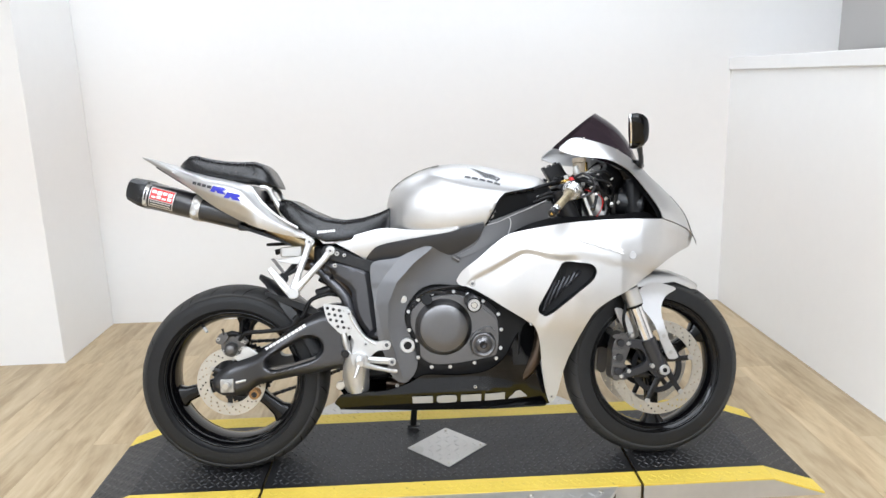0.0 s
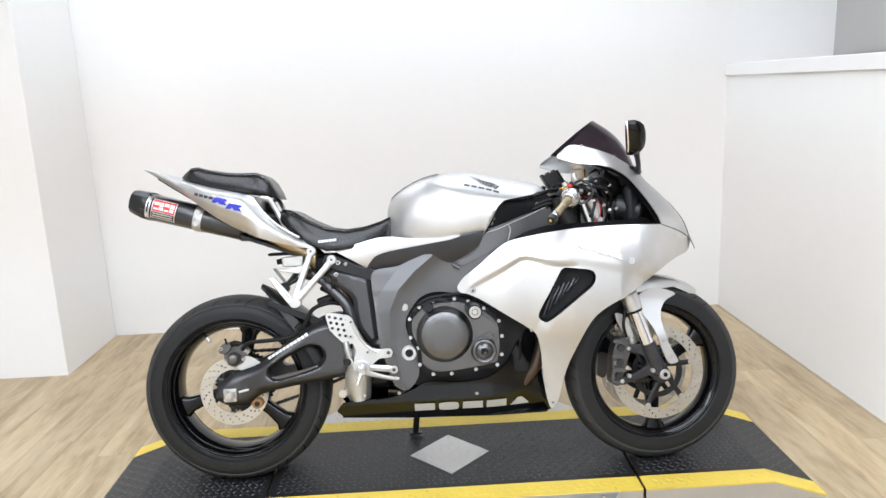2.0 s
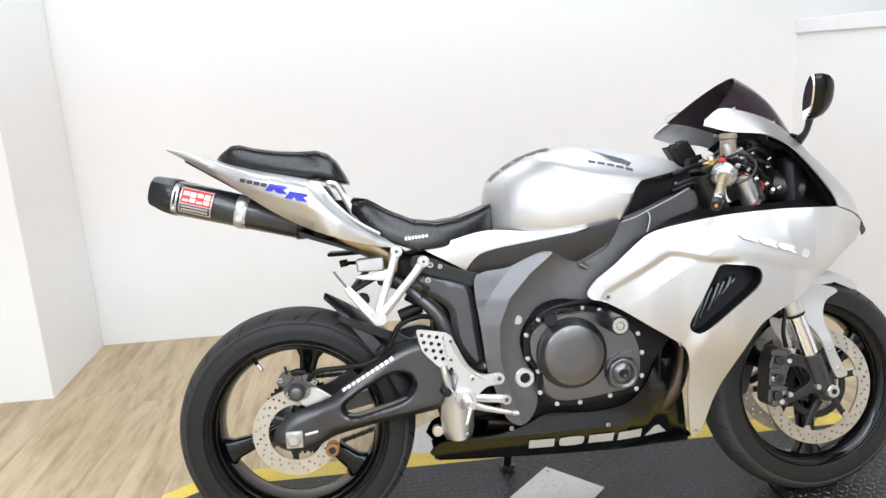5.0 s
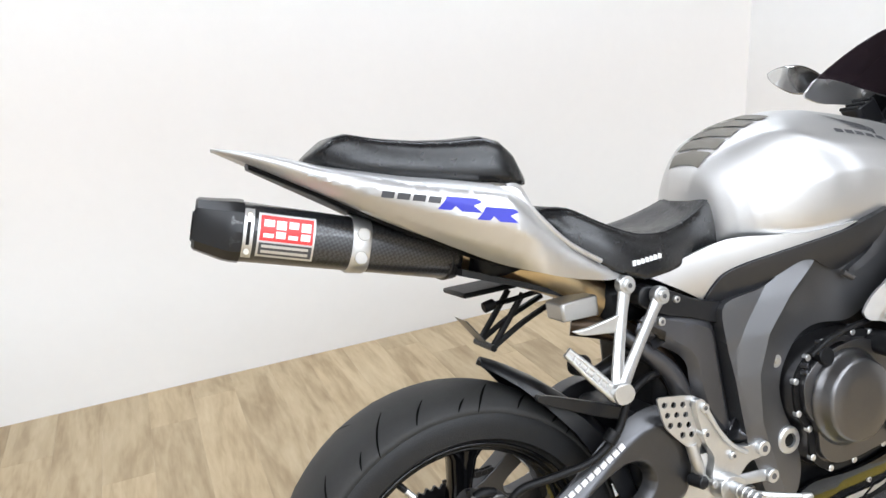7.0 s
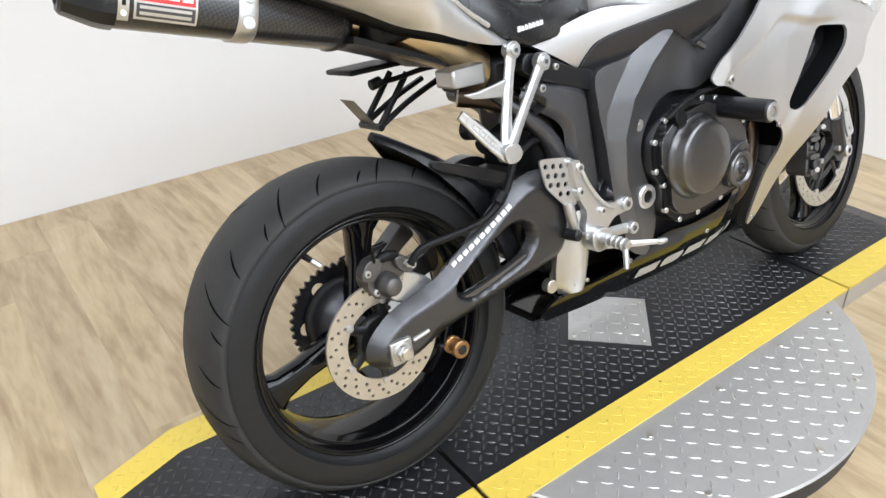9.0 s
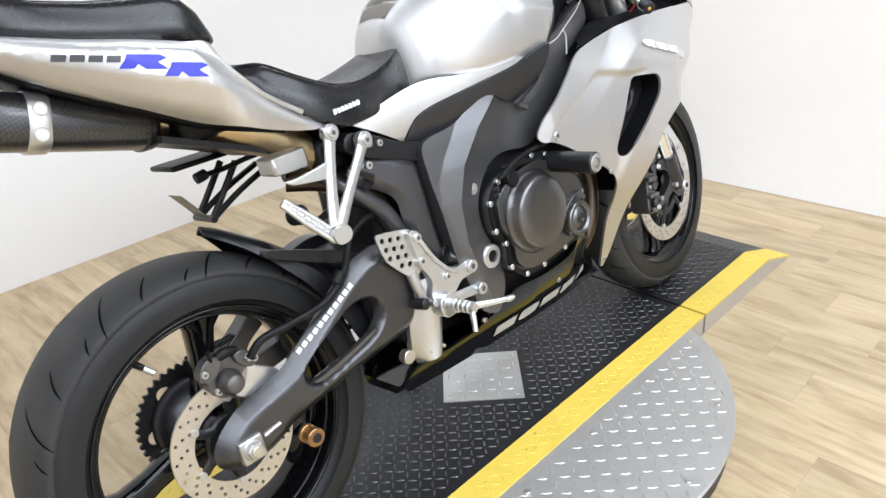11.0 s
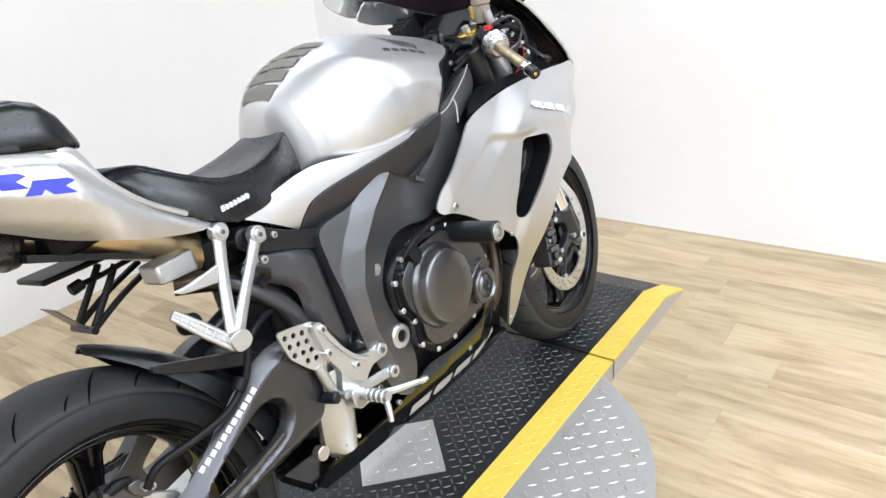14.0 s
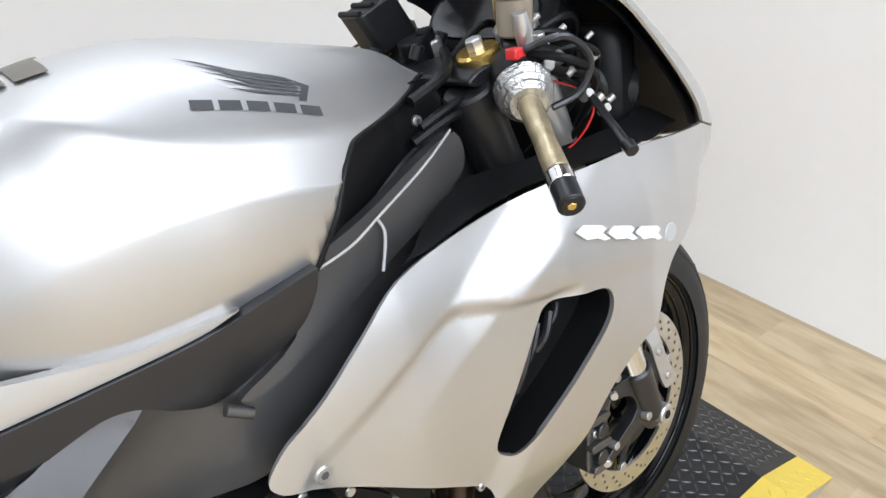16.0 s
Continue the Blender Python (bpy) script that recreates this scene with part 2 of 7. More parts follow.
LAMP.node_tree.nodes["Principled BSDF"].inputs["Emission Strength"].default_value = 1.5


# ---------- mesh tools ----------
def finish(bm, angle=38):
    if not any(e.is_boundary for e in bm.edges):
        bmesh.ops.recalc_face_normals(bm, faces=bm.faces)
    for f in bm.faces:
        f.smooth = True
    for e in bm.edges:
        if len(e.link_faces) != 2 or e.calc_face_angle(0) > radians(angle):
            e.smooth = False


def part(name, bm, material, parent=None, label="", angle=38, bevel=0.0, solid=0.0, keep=False):
    """One mesh object under a thing or a part."""
    if not keep:
        finish(bm, angle)
    me = bpy.data.meshes.new(name)
    bm.to_mesh(me)
    bm.free()
    me.materials.append(material)
    ob = new(name, me)
    if parent is not None:
        ob.parent = parent
    if solid:
        s = ob.modifiers.new("thickness", "SOLIDIFY")
        s.thickness, s.offset = solid, -1
    if bevel:
        b = ob.modifiers.new("bevel", "BEVEL")
        b.width, b.segments, b.limit_method, b.angle_limit = bevel, 2, "ANGLE", radians(40)
    if label:
        ob["label"] = label
    return ob


def thing(name, label, category, m=None, group=""):
    ob = new(name)
    if m is not None:
        ob.matrix_basis = m
    return tagged(ob, label, category, group)


def rounded(pts, n=5, closed=True):
    """A smooth line through the points; a point with a third value 1 stays a corner."""
    out, k = [], len(pts)
    for i in range(k if closed else k - 1):
        p1, p2 = pts[i], pts[(i + 1) % k]
        p0 = pts[i - 1] if (closed or i > 0) else p1
        p3 = pts[(i + 2) % k] if (closed or i + 2 < k) else p2
        a, b, c, d = (np.array(p[:2], float) for p in (p0, p1, p2, p3))
        t1, t2 = (c - a) / 2, (d - b) / 2
        if len(p1) > 2:
            t1 = c - b
        if len(p2) > 2:
            t2 = c - b
        lim = np.linalg.norm(c - b)
        for t in (t1, t2):
            l = np.linalg.norm(t)
            if l > lim:
                t *= lim / l
        for j in range(n):
            u = j / n
            out.append(tuple((2*u**3 - 3*u**2 + 1)*b + (u**3 - 2*u**2 + u)*t1 + (-2*u**3 + 3*u**2)*c + (u**3 - u**2)*t2))
    if not closed:
        out.append(tuple(pts[-1][:2]))
    return out


def path3(pts, n=8):
    out, k = [], len(pts)
    P = [np.array(p, float) for p in pts]
    for i in range(k - 1):
        b, c = P[i], P[i + 1]
        a, d = P[max(0, i - 1)], P[min(k - 1, i + 2)]
        t1, t2 = (c - a) / 2, (d - b) / 2
        for j in range(n):
            u = j / n
            out.append((2*u**3 - 3*u**2 + 1)*b + (u**3 - 2*u**2 + u)*t1 + (-2*u**3 + 3*u**2)*c + (u**3 - u**2)*t2)
    out.append(P[-1])
    return [Vector(p) for p in out]


def shrink(loop, d):
    """The outline moved inwards by d."""
    n = len(loop)
    turn = sum(loop[i][0] * loop[(i + 1) % n][1] - loop[(i + 1) % n][0] * loop[i][1] for i in range(n))
    out = []
    for i in range(n):
        a, b, c = (Vector(loop[k % n]) for k in (i - 1, i, i + 1))
        t = ((b - a).normalized() + (c - b).normalized())
        t = t.normalized() if t.length > 1e-4 else (c - b).normalized()
        nr = Vector((-t.y, t.x)) if turn > 0 else Vector((t.y, -t.x))
        k = d
        while k > d * 0.02 and inside(*(b + nr * k), loop) < k * 0.6:
            k *= 0.7
        out.append(tuple(b + nr * k))
    return out


def flat(outline, holes=(), y=0.0, rims=()):
    bm = bmesh.new()
    edges = []
    last = None
    for d in rims:
        now = [bm.verts.new((p[0], y, p[1])) for p in (shrink(outline, d) if d else outline)]
        if last:
            for i in range(len(now)):
                k = (i + 1) % len(now)
                bm.faces.new((last[i], last[k], now[k], now[i]))
        last = now
    if last:
        edges = [bm.edges.get((last[i], last[(i + 1) % len(last)])) or bm.edges.new((last[i], last[(i + 1) % len(last)])) for i in range(len(last))]
        outline = None
    for loop in ((outline, *holes) if outline else holes):
        vs = [bm.verts.new((p[0], y, p[1])) for p in loop]
        edges += [bm.edges.new((vs[i], vs[(i + 1) % len(vs)])) for i in range(len(vs))]
    bmesh.ops.triangle_fill(bm, edges=edges, use_beauty=True)
    return bm


def slab(outline, y0, y1, holes=()):
    """An outline in the side view, given thickness from y0 to y1."""
    bm = flat(outline, holes, y0)
    r = bmesh.ops.extrude_face_region(bm, geom=list(bm.faces))
    bmesh.ops.translate(bm, vec=(0, y1 - y0, 0), verts=[g for g in r["geom"] if isinstance(g, bmesh.types.BMVert)])
    return bm


def shell(outline, yf, holes=(), cell=0.02, rims=(), creases=()):
    """An outline in the side view, laid on the surface y = yf(x, z), with edges cut along the creases."""
    bm = flat(outline, holes, 0.0, rims)
    for fold in creases:
        for (xa, za), (xb, zb) in zip(fold, fold[1:]):
            bmesh.ops.bisect_plane(bm, geom=list(bm.verts) + list(bm.edges) + list(bm.faces), plane_co=(xa, 0, za), plane_no=(zb - za, 0, xa - xb), dist=1e-5)
    xs, zs = [p[0] for p in outline], [p[1] for p in outline]
    for lo, hi, no in ((min(xs), max(xs), (1, 0, 0)), (min(zs), max(zs), (0, 0, 1))):
        v = math.floor(lo / cell) * cell
        while v < hi:
            co = (v, 0, 0) if no[0] else (0, 0, v)
            bmesh.ops.bisect_plane(bm, geom=list(bm.verts) + list(bm.edges) + list(bm.faces), plane_co=co, plane_no=no, dist=1e-5)
            v += cell
    bmesh.ops.triangulate(bm, faces=bm.faces)
    for v in bm.verts:
        v.co.y = yf(v.co.x, v.co.z)
    bmesh.ops.recalc_face_normals(bm, faces=bm.faces)
    side = sum(v.co.y for v in bm.verts)
    if sum(f.normal.y * f.calc_area() for f in bm.faces) * side < 0:
        bmesh.ops.reverse_faces(bm, faces=bm.faces)
    for f in bm.faces:
        f.smooth = True
    for e in bm.edges:
        e.smooth = not e.is_boundary
    return bm


def loft(rings, caps=True):
    bm = bmesh.new()
    vs = [[bm.verts.new(p) for p in r] for r in rings]
    n = len(vs[0])
    for a, b in zip(vs, vs[1:]):
        for i in range(n):
            bm.faces.new((a[i], a[(i + 1) % n], b[(i + 1) % n], b[i]))
    if caps:
        bm.faces.new(vs[0])
        bm.faces.new(vs[-1])
    return bm


def ring_x(x, half, n=4, shift=0.0):
    """A closed ring at x from its half outline [(y, z) ...], top centre to bottom centre."""
    h = rounded(half, n, closed=False)
    return [(x, shift - y, z) for y, z in h] + [(x, shift + y, z) for y, z in reversed(h[1:-1])]


def oval_ring(c, u, v, a, b, n=24, power=2.0):
    out = []
    for i in range(n):
        t = 2 * math.pi * i / n
        ct, st = math.cos(t), math.sin(t)
        out.append(Vector(c) + Vector(u) * (a * math.copysign(abs(ct) ** (2 / power), ct)) + Vector(v) * (b * math.copysign(abs(st) ** (2 / power), st)))
    return out


def tube(pts, r, n=10, smooth=8, flatten=1.0, side=(0, 1, 0)):
    """A round or flattened bar along the points; r is one radius or one at each point."""
    line = path3(pts, smooth) if smooth else [Vector(p) for p in pts]
    rad = np.interp(np.linspace(0, 1, len(line)), np.linspace(0, 1, len(pts)), r if hasattr(r, "__len__") else [r] * len(pts))
    rings = []
    for i, p in enumerate(line):
        d = (line[min(i + 1, len(line) - 1)] - line[max(i - 1, 0)]).normalized()
        s = Vector(side)
        u = (s - d * s.dot(d))
        u = u.normalized() if u.length > 0.05 else d.orthogonal().normalized()
        w = d.cross(u)
        rings.append(oval_ring(p, u, w, rad[i] * flatten, rad[i], n))
    return loft(rings)


def rod(a, b, r, r2=None, n=20, cham=0.12):
    """A turned rod with broken edges."""
    a, b = Vector(a), Vector(b)
    d = (b - a).normalized()
    u = d.orthogonal().normalized()
    w = d.cross(u)
    r2 = r if r2 is None else r2
    c = min(r, r2) * cham
    return loft([oval_ring(p, u, w, q, q, n) for p, q in ((a, r - c), (a + d * c, r), (b - d * c, r2), (b, r2 - c))])


def lathe(profile, cx, cy, cz, n=64, closed=True):
    """Turn (radius, y) points about the axle line along y."""
    bm = bmesh.new()
    rings = [[bm.verts.new((cx + r * math.cos(t), cy + y, cz + r * math.sin(t))) for r, y in profile]
             for t in (2 * math.pi * i / n for i in range(n))]
    m = len(profile)
    for i in range(n):
        a, b = rings[i], rings[(i + 1) % n]
        for j in range(m if closed else m - 1):
            bm.faces.new((a[j], a[(j + 1) % m], b[(j + 1) % m], b[j]))
    return bm


def join(*bms):
    out = bmesh.new()
    for b in bms:
        me = bpy.data.meshes.new("tmp")
        b.to_mesh(me)
        b.free()
        out.from_mesh(me)
        bpy.data.meshes.remove(me)
    return out


def box(x0, x1, y0, y1, z0, z1):
    bm = bmesh.new()
    bmesh.ops.create_cube(bm, size=1, matrix=Matrix.Translation(((x0 + x1) / 2, (y0 + y1) / 2, (z0 + z1) / 2)) @ Matrix.Diagonal((x1 - x0, y1 - y0, z1 - z0, 1)))
    return bm


def circle(cx, cz, r, n=14):
    return [(cx + r * math.cos(2 * math.pi * i / n), cz + r * math.sin(2 * math.pi * i / n)) for i in range(n)]


def curve(xs, ys):
    return lambda x: float(np.interp(x, xs, ys))


def soft(a, b, x):
    t = min(1, max(0, (x - a) / (b - a)))
    return t * t * (3 - 2 * t)


def inside(x, z, poly):
    """Distance to the outline, positive inside."""
    best, odd = 9.0, False
    for (x0, z0), (x1, z1) in zip(poly, poly[1:] + poly[:1]):
        dx, dz = x1 - x0, z1 - z0
        t = min(1, max(0, ((x - x0) * dx + (z - z0) * dz) / (dx * dx + dz * dz)))
        best = min(best, math.hypot(x - x0 - t * dx, z - z0 - t * dz))
        if (z0 > z) != (z1 > z) and x < x0 + (z - z0) / (z1 - z0) * dx:
            odd = not odd
    return best if odd else -best


def pillow(yf, outline, width, depth, holes=(), rim=1.0, power=2.2):
    """The surface yf rounded down by depth towards the outline and the holes."""
    def f(x, z):
        d = inside(x, z, outline) / width
        for h in holes:
            d = min(d, -inside(x, z, h) / (width * rim))
        d = min(1, max(0, d))
        y = yf(x, z)
        return y - math.copysign(depth * (1 - d) ** power, y)
    return f


def bolt(name, x, y0, y1, z, r, parent, material, socket=True):
    """A socket-head bolt along y with a dark hexagon in its head."""
    ob = part(name, rod((x, y0, z), (x, y1, z), r, n=18, cham=0.2), material, parent)
    if socket:
        d = math.copysign(0.0006, y1 - y0)
        part("bolt_socket", rod((x, y1 - 3 * d, z), (x, y1 + d, z), r * 0.48, n=6), DARKPRINT, parent)
    return ob


# ---------- the room ----------
FLOOR = -0.068
WALL_END = -0.95
floor = tagged(part("floor", box(-4.5, 3.4, -4.5, 1.86, FLOOR - 0.15, FLOOR - 0.0012), FLOORBASE), "light oak-look vinyl plank floor", "floor", kind="structure")
tagged(part("wall_back", box(-4.5, 2.5, 1.86, 2.06, FLOOR - 0.15, 2.9), PAINT_BACK), "white painted back wall with a soft beige tone cast baked into its colour", "wall", kind="structure")
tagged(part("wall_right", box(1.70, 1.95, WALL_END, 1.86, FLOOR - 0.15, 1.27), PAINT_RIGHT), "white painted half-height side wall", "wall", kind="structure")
tagged(part("wall_ledge", box(1.685, 2.30, WALL_END, 1.857, 1.27, 1.335), PAINT, bevel=0.004), "white painted ledge capping the side wall", "ledge", kind="structure")
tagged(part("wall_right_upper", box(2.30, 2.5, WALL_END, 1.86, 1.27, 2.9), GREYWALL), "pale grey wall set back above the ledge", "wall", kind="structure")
tagged(part("wall_right_return", box(1.70, 2.5, WALL_END - 0.15, WALL_END - 0.002, FLOOR - 0.15, 2.9), PAINT), "white painted wall end", "wall", kind="structure")
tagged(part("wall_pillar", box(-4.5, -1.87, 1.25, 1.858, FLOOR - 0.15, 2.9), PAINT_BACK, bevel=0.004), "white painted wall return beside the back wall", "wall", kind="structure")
# added walls and ceiling out of view; they only bounce or hold back light
tagged(part("wall_left", box(-4.7, -4.5, -4.5, 1.86, FLOOR - 0.15, 2.9), UNSEEN_PALE), "unseen pale wall added to bounce light", "wall", kind="structure")
tagged(part("wall_front", box(-4.7, 3.4, -4.7, -4.5, FLOOR - 0.15, 2.9), UNSEEN_BRIGHT), "unseen bright wall added to light the bike's near side", "wall", kind="structure")
tagged(part("wall_far_right", box(3.4, 3.6, -4.7, WALL_END, FLOOR - 0.15, 2.9), UNSEEN_DARK), "unseen dark wall added to darken reflections", "wall", kind="structure")
tagged(part("wall_far_end", box(2.5, 3.4, WALL_END - 0.15, WALL_END - 0.002, FLOOR - 0.15, 2.9), UNSEEN_DARK), "unseen dark wall added to darken reflections", "wall", kind="structure")
tagged(part("ceiling", box(-4.7, 3.6, -4.7, 2.06, 2.9, 3.05), CEIL), "unseen grey ceiling added to close the room", "ceiling", kind="structure")

strip = thing("ledge_strip", "thin dark strip lying along the back of the ledge", "strip")
part("bar", box(2.262, 2.296, -0.6, 1.70, 1.335, 1.356), EDGE, strip, bevel=0.006)


def ceiling_panel(x, y, sx, sy, power):
    t = thing("ceiling_light", "flat white rectangular ceiling light panel", "ceiling light", pose(x, y, 2.9), "ceiling lights")
    part("frame", box(-sx / 2 - 0.03, sx / 2 + 0.03, -sy / 2 - 0.03, sy / 2 + 0.03, -0.03, -0.002), ALU, t, bevel=0.003)
    part("diffuser", box(-sx / 2, sx / 2, -sy / 2, sy / 2, -0.036, -0.031), LAMP, t)
    d = bpy.data.lights.new("panel", "AREA")
    d.shape, d.size, d.size_y, d.energy, d.color = "RECTANGLE", sx, sy, power, (0.93, 0.965, 1.0)
    lamp = new("ceiling_lamp", d)
    lamp.matrix_basis = pose(x, y, 2.85)


for px, py, sx, sy, pw in ((-1.6, 1.30, 1.9, 0.35, 19), (0.7, 1.30, 1.9, 0.35, 20), (-2.45, -1.45, 2.3, 1.9, 46), (0.40, -1.55, 2.3, 1.9, 48), (-1.75, -3.5, 2.3, 1.5, 84), (0.75, -3.5, 2.3, 1.5, 84)):
    ceiling_panel(px, py, sx, sy, pw)


# ---------- the turntable ----------
TC = (0.0, 0.09)
Y0, Y1, YW = -0.21, 0.39, 0.078
turntable = thing("display_turntable", "low round diamond-plate turntable with a dark runway and yellow edges", "turntable")


def disc_mesh(r, z0, z1, n=96):
    ring = lambda q, z: [(TC[0] + q * math.cos(2 * math.pi * i / n), TC[1] + q * math.sin(2 * math.pi * i / n), z) for i in range(n)]
    return loft([ring(r - 0.004, z0), ring(r, z0 + 0.003), ring(r, z1 - 0.004), ring(r - 0.004, z1)])


part("disc_plate", disc_mesh(0.61, -0.012, -0.003), PLATE, turntable, "bare aluminium diamond-plate disc", angle=30)
part("disc_skirt", disc_mesh(0.602, FLOOR, -0.0125), EDGE, turntable, "dark side of the disc", angle=30)


def lug_mesh(points, z, length=0.0215, width=0.0065, rise=0.0018):
    """Low raised lugs, alternately turned, as one mesh."""
    V, F = [], []
    for x, y, a, zz, sl in points:
        ca, sa = math.cos(a), math.sin(a)
        base = len(V)
        for u, w, h in ((-1, 0, 0), (0, -1, 0), (1, 0, 0), (0, 1, 0), (-0.45, 0, 1), (0.45, 0, 1)):
            du, dw = u * length / 2, w * width / 2
            X, Y = du * ca - dw * sa, du * sa + dw * ca
            V.append((x + X, y + Y, zz + sl * X + h * rise))
        F += [tuple(base + i for i in f) for f in ((0, 1, 4), (1, 5, 4), (1, 2, 5), (2, 3, 5), (3, 4, 5), (3, 0, 4))]
    me = bpy.data.meshes.new("lugs")
    me.from_pydata(V, [], F)
    return me


def lugs(name, points, material, parent, label, **kw):
    me = lug_mesh(points, 0, **kw)
    me.materials.append(material)
    ob = new(name, me)
    ob.parent = parent
    return tagged(ob, label, kind="stuff")


def grid(x0, x1, y0, y1, pitch=0.0205):
    i0, i1 = int(x0 / pitch) - 1, int(x1 / pitch) + 1
    for i in range(i0, i1 + 1):
        for j in range(int(y0 / pitch) - 1, int(y1 / pitch) + 2):
            x, y = i * pitch + 0.004 * (j % 2), j * pitch
            if x0 + 0.013 < x < x1 - 0.013 and y0 + 0.013 < y < y1 - 0.013:
                yield x, y, radians(45 if (i + j) % 2 else -45)


def height(x):
    """The runway's top: flat, then down to the floor at both ends."""
    a = abs(x)
    return (0.0, 0.0) if a < 1.03 else (-(a - 1.03) * 0.058 / 0.17, -math.copysign(0.058 / 0.17, x))


def deck_piece(x0, x1, name, label):
    """A length of runway between x0 and x1: dark deck, yellow borders and sides."""
    cuts = sorted({x0, x1, *(c for c in (-1.03, 1.03) if x0 < c < x1)})
    def strip(y0, y1, top, low):
        return loft([[(x, y0, low(x)), (x, y1, low(x)), (x, y1, height(x)[0] + top), (x, y0, height(x)[0] + top)] for x in cuts])
    low = lambda x: height(x)[0] - 0.006
    deck = part(name, strip(Y0 + YW, Y1 - YW, 0.0, low), DECK, turntable, label, angle=10)
    for a, b in ((Y0, Y0 + YW), (Y1 - YW, Y1)):
        part("yellow_border", strip(a, b, 0.0004, low), YELLOW, deck, "worn yellow painted border", angle=10)
    foot = lambda x: FLOOR + 0.0005
    for a in (Y0 + 0.0005, Y1 - 0.0045):
        part("side_plate", loft([[(x, a, foot(x)), (x, a + 0.004, foot(x)), (x, a + 0.004, height(x)[0] - 0.0062), (x, a, height(x)[0] - 0.0062)] for x in cuts]), PLATE, deck, "bent diamond-plate side", angle=10)
    pts = [(x, y, a, height(x)[0], height(x)[1]) for x, y, a in grid(x0, x1, Y0 + YW, Y1 - YW) if not (abs(x) + abs(y - TC[1]) < 0.16)]
    lugs("lug_pattern", pts, LUGS, deck, "raised lugs worn on the dark deck")
    pts = [(x, y, a, height(x)[0] + 0.0004, height(x)[1]) for s0, s1 in ((Y0, Y0 + YW), (Y1 - YW, Y1)) for x, y, a in grid(x0, x1, s0, s1)]
    lugs("lug_pattern", pts, YELLOW, deck, "raised lugs under yellow paint", rise=0.0013)
    return deck


deck_piece(-0.602, 0.602, "runway_deck", "dark painted diamond-plate runway over the disc")
deck_piece(0.612, 1.20, "front_ramp", "dark painted diamond-plate ramp")
deck_piece(-1.20, -0.612, "rear_ramp", "dark painted diamond-plate ramp")
lugs("lug_pattern", [(x, y, a, -0.003, 0) for x, y, a in grid(-0.6, 0.6, -0.53, 0.71, 0.031) if math.hypot(x, y - TC[1]) < 0.59 and not Y0 - 0.01 < y < Y1 + 0.01],
     PLATE, turntable, "raised lugs of the bare plate", length=0.026, width=0.007)
emblem = part("diamond_plate", loft([[(TC[0] + 0.14 * u, TC[1] + 0.141 * v, z) for u, v in ((1, 0), (0, 1), (-1, 0), (0, -1))] for z in (0.0005, 0.0032)]), PLATE, turntable, "bare metal diamond-shaped cover plate")
lugs("emblem_lugs", [(x, y, a, 0.0032, 0) for x, y, a in grid(-0.14, 0.14, -0.06, 0.24, 0.031) if abs(x) + abs(y - TC[1]) < 0.125], PLATE, emblem, "raised lugs", length=0.026, width=0.007)
for ex, ey in ((0.118, 0), (-0.118, 0), (0, 0.118), (0, -0.118)):
    part("screw", rod((TC[0] + ex, TC[1] + ey, 0.003), (TC[0] + ex, TC[1] + ey, 0.006), 0.0055, n=10), STEEL, emblem)
for ang, q in ((-90, 0.335), (-125, 0.41), (-62, 0.57), (-35, 0.57), (-90, 0.57), (-118, 0.57), (-148, 0.57), (-53, 0.41)):
    bx_, by_ = TC[0] + q * math.cos(radians(ang)), TC[1] + q * math.sin(radians(ang))
    if by_ < Y0 - 0.02:
        part("bolt", rod((bx_, by_, -0.004), (bx_, by_, 0.001), 0.007, n=10), STEEL, turntable)

# ---------- the motorcycle ----------
bike = thing("motorcycle", "silver and black sport motorcycle on its side stand on a turntable", "motorcycle", pose(0, 0, 0.003, -11.0, 0, 0))
RX, RZ, FX, FZ = -0.706, 0.311, 0.7025, 0.300


def tyre_profile(R, half, bead):
    """Half-round tread over sidewalls; radius and y."""
    pts = []
    for i in range(17):
        t = -1 + 2 * i / 16
        pts.append((R - (R * 0.0 + 0.052) * abs(t) ** 2.2, half * math.sin(t * math.pi / 2)))
    low = [(R - 0.072, half * 0.99), (bead + 0.008, half * 0.86), (bead, half * 0.80)]
    return [(r, -y) for r, y in reversed(low)] + pts + low + [(bead + 0.004, half * 0.7), (bead + 0.004, -half * 0.7)]


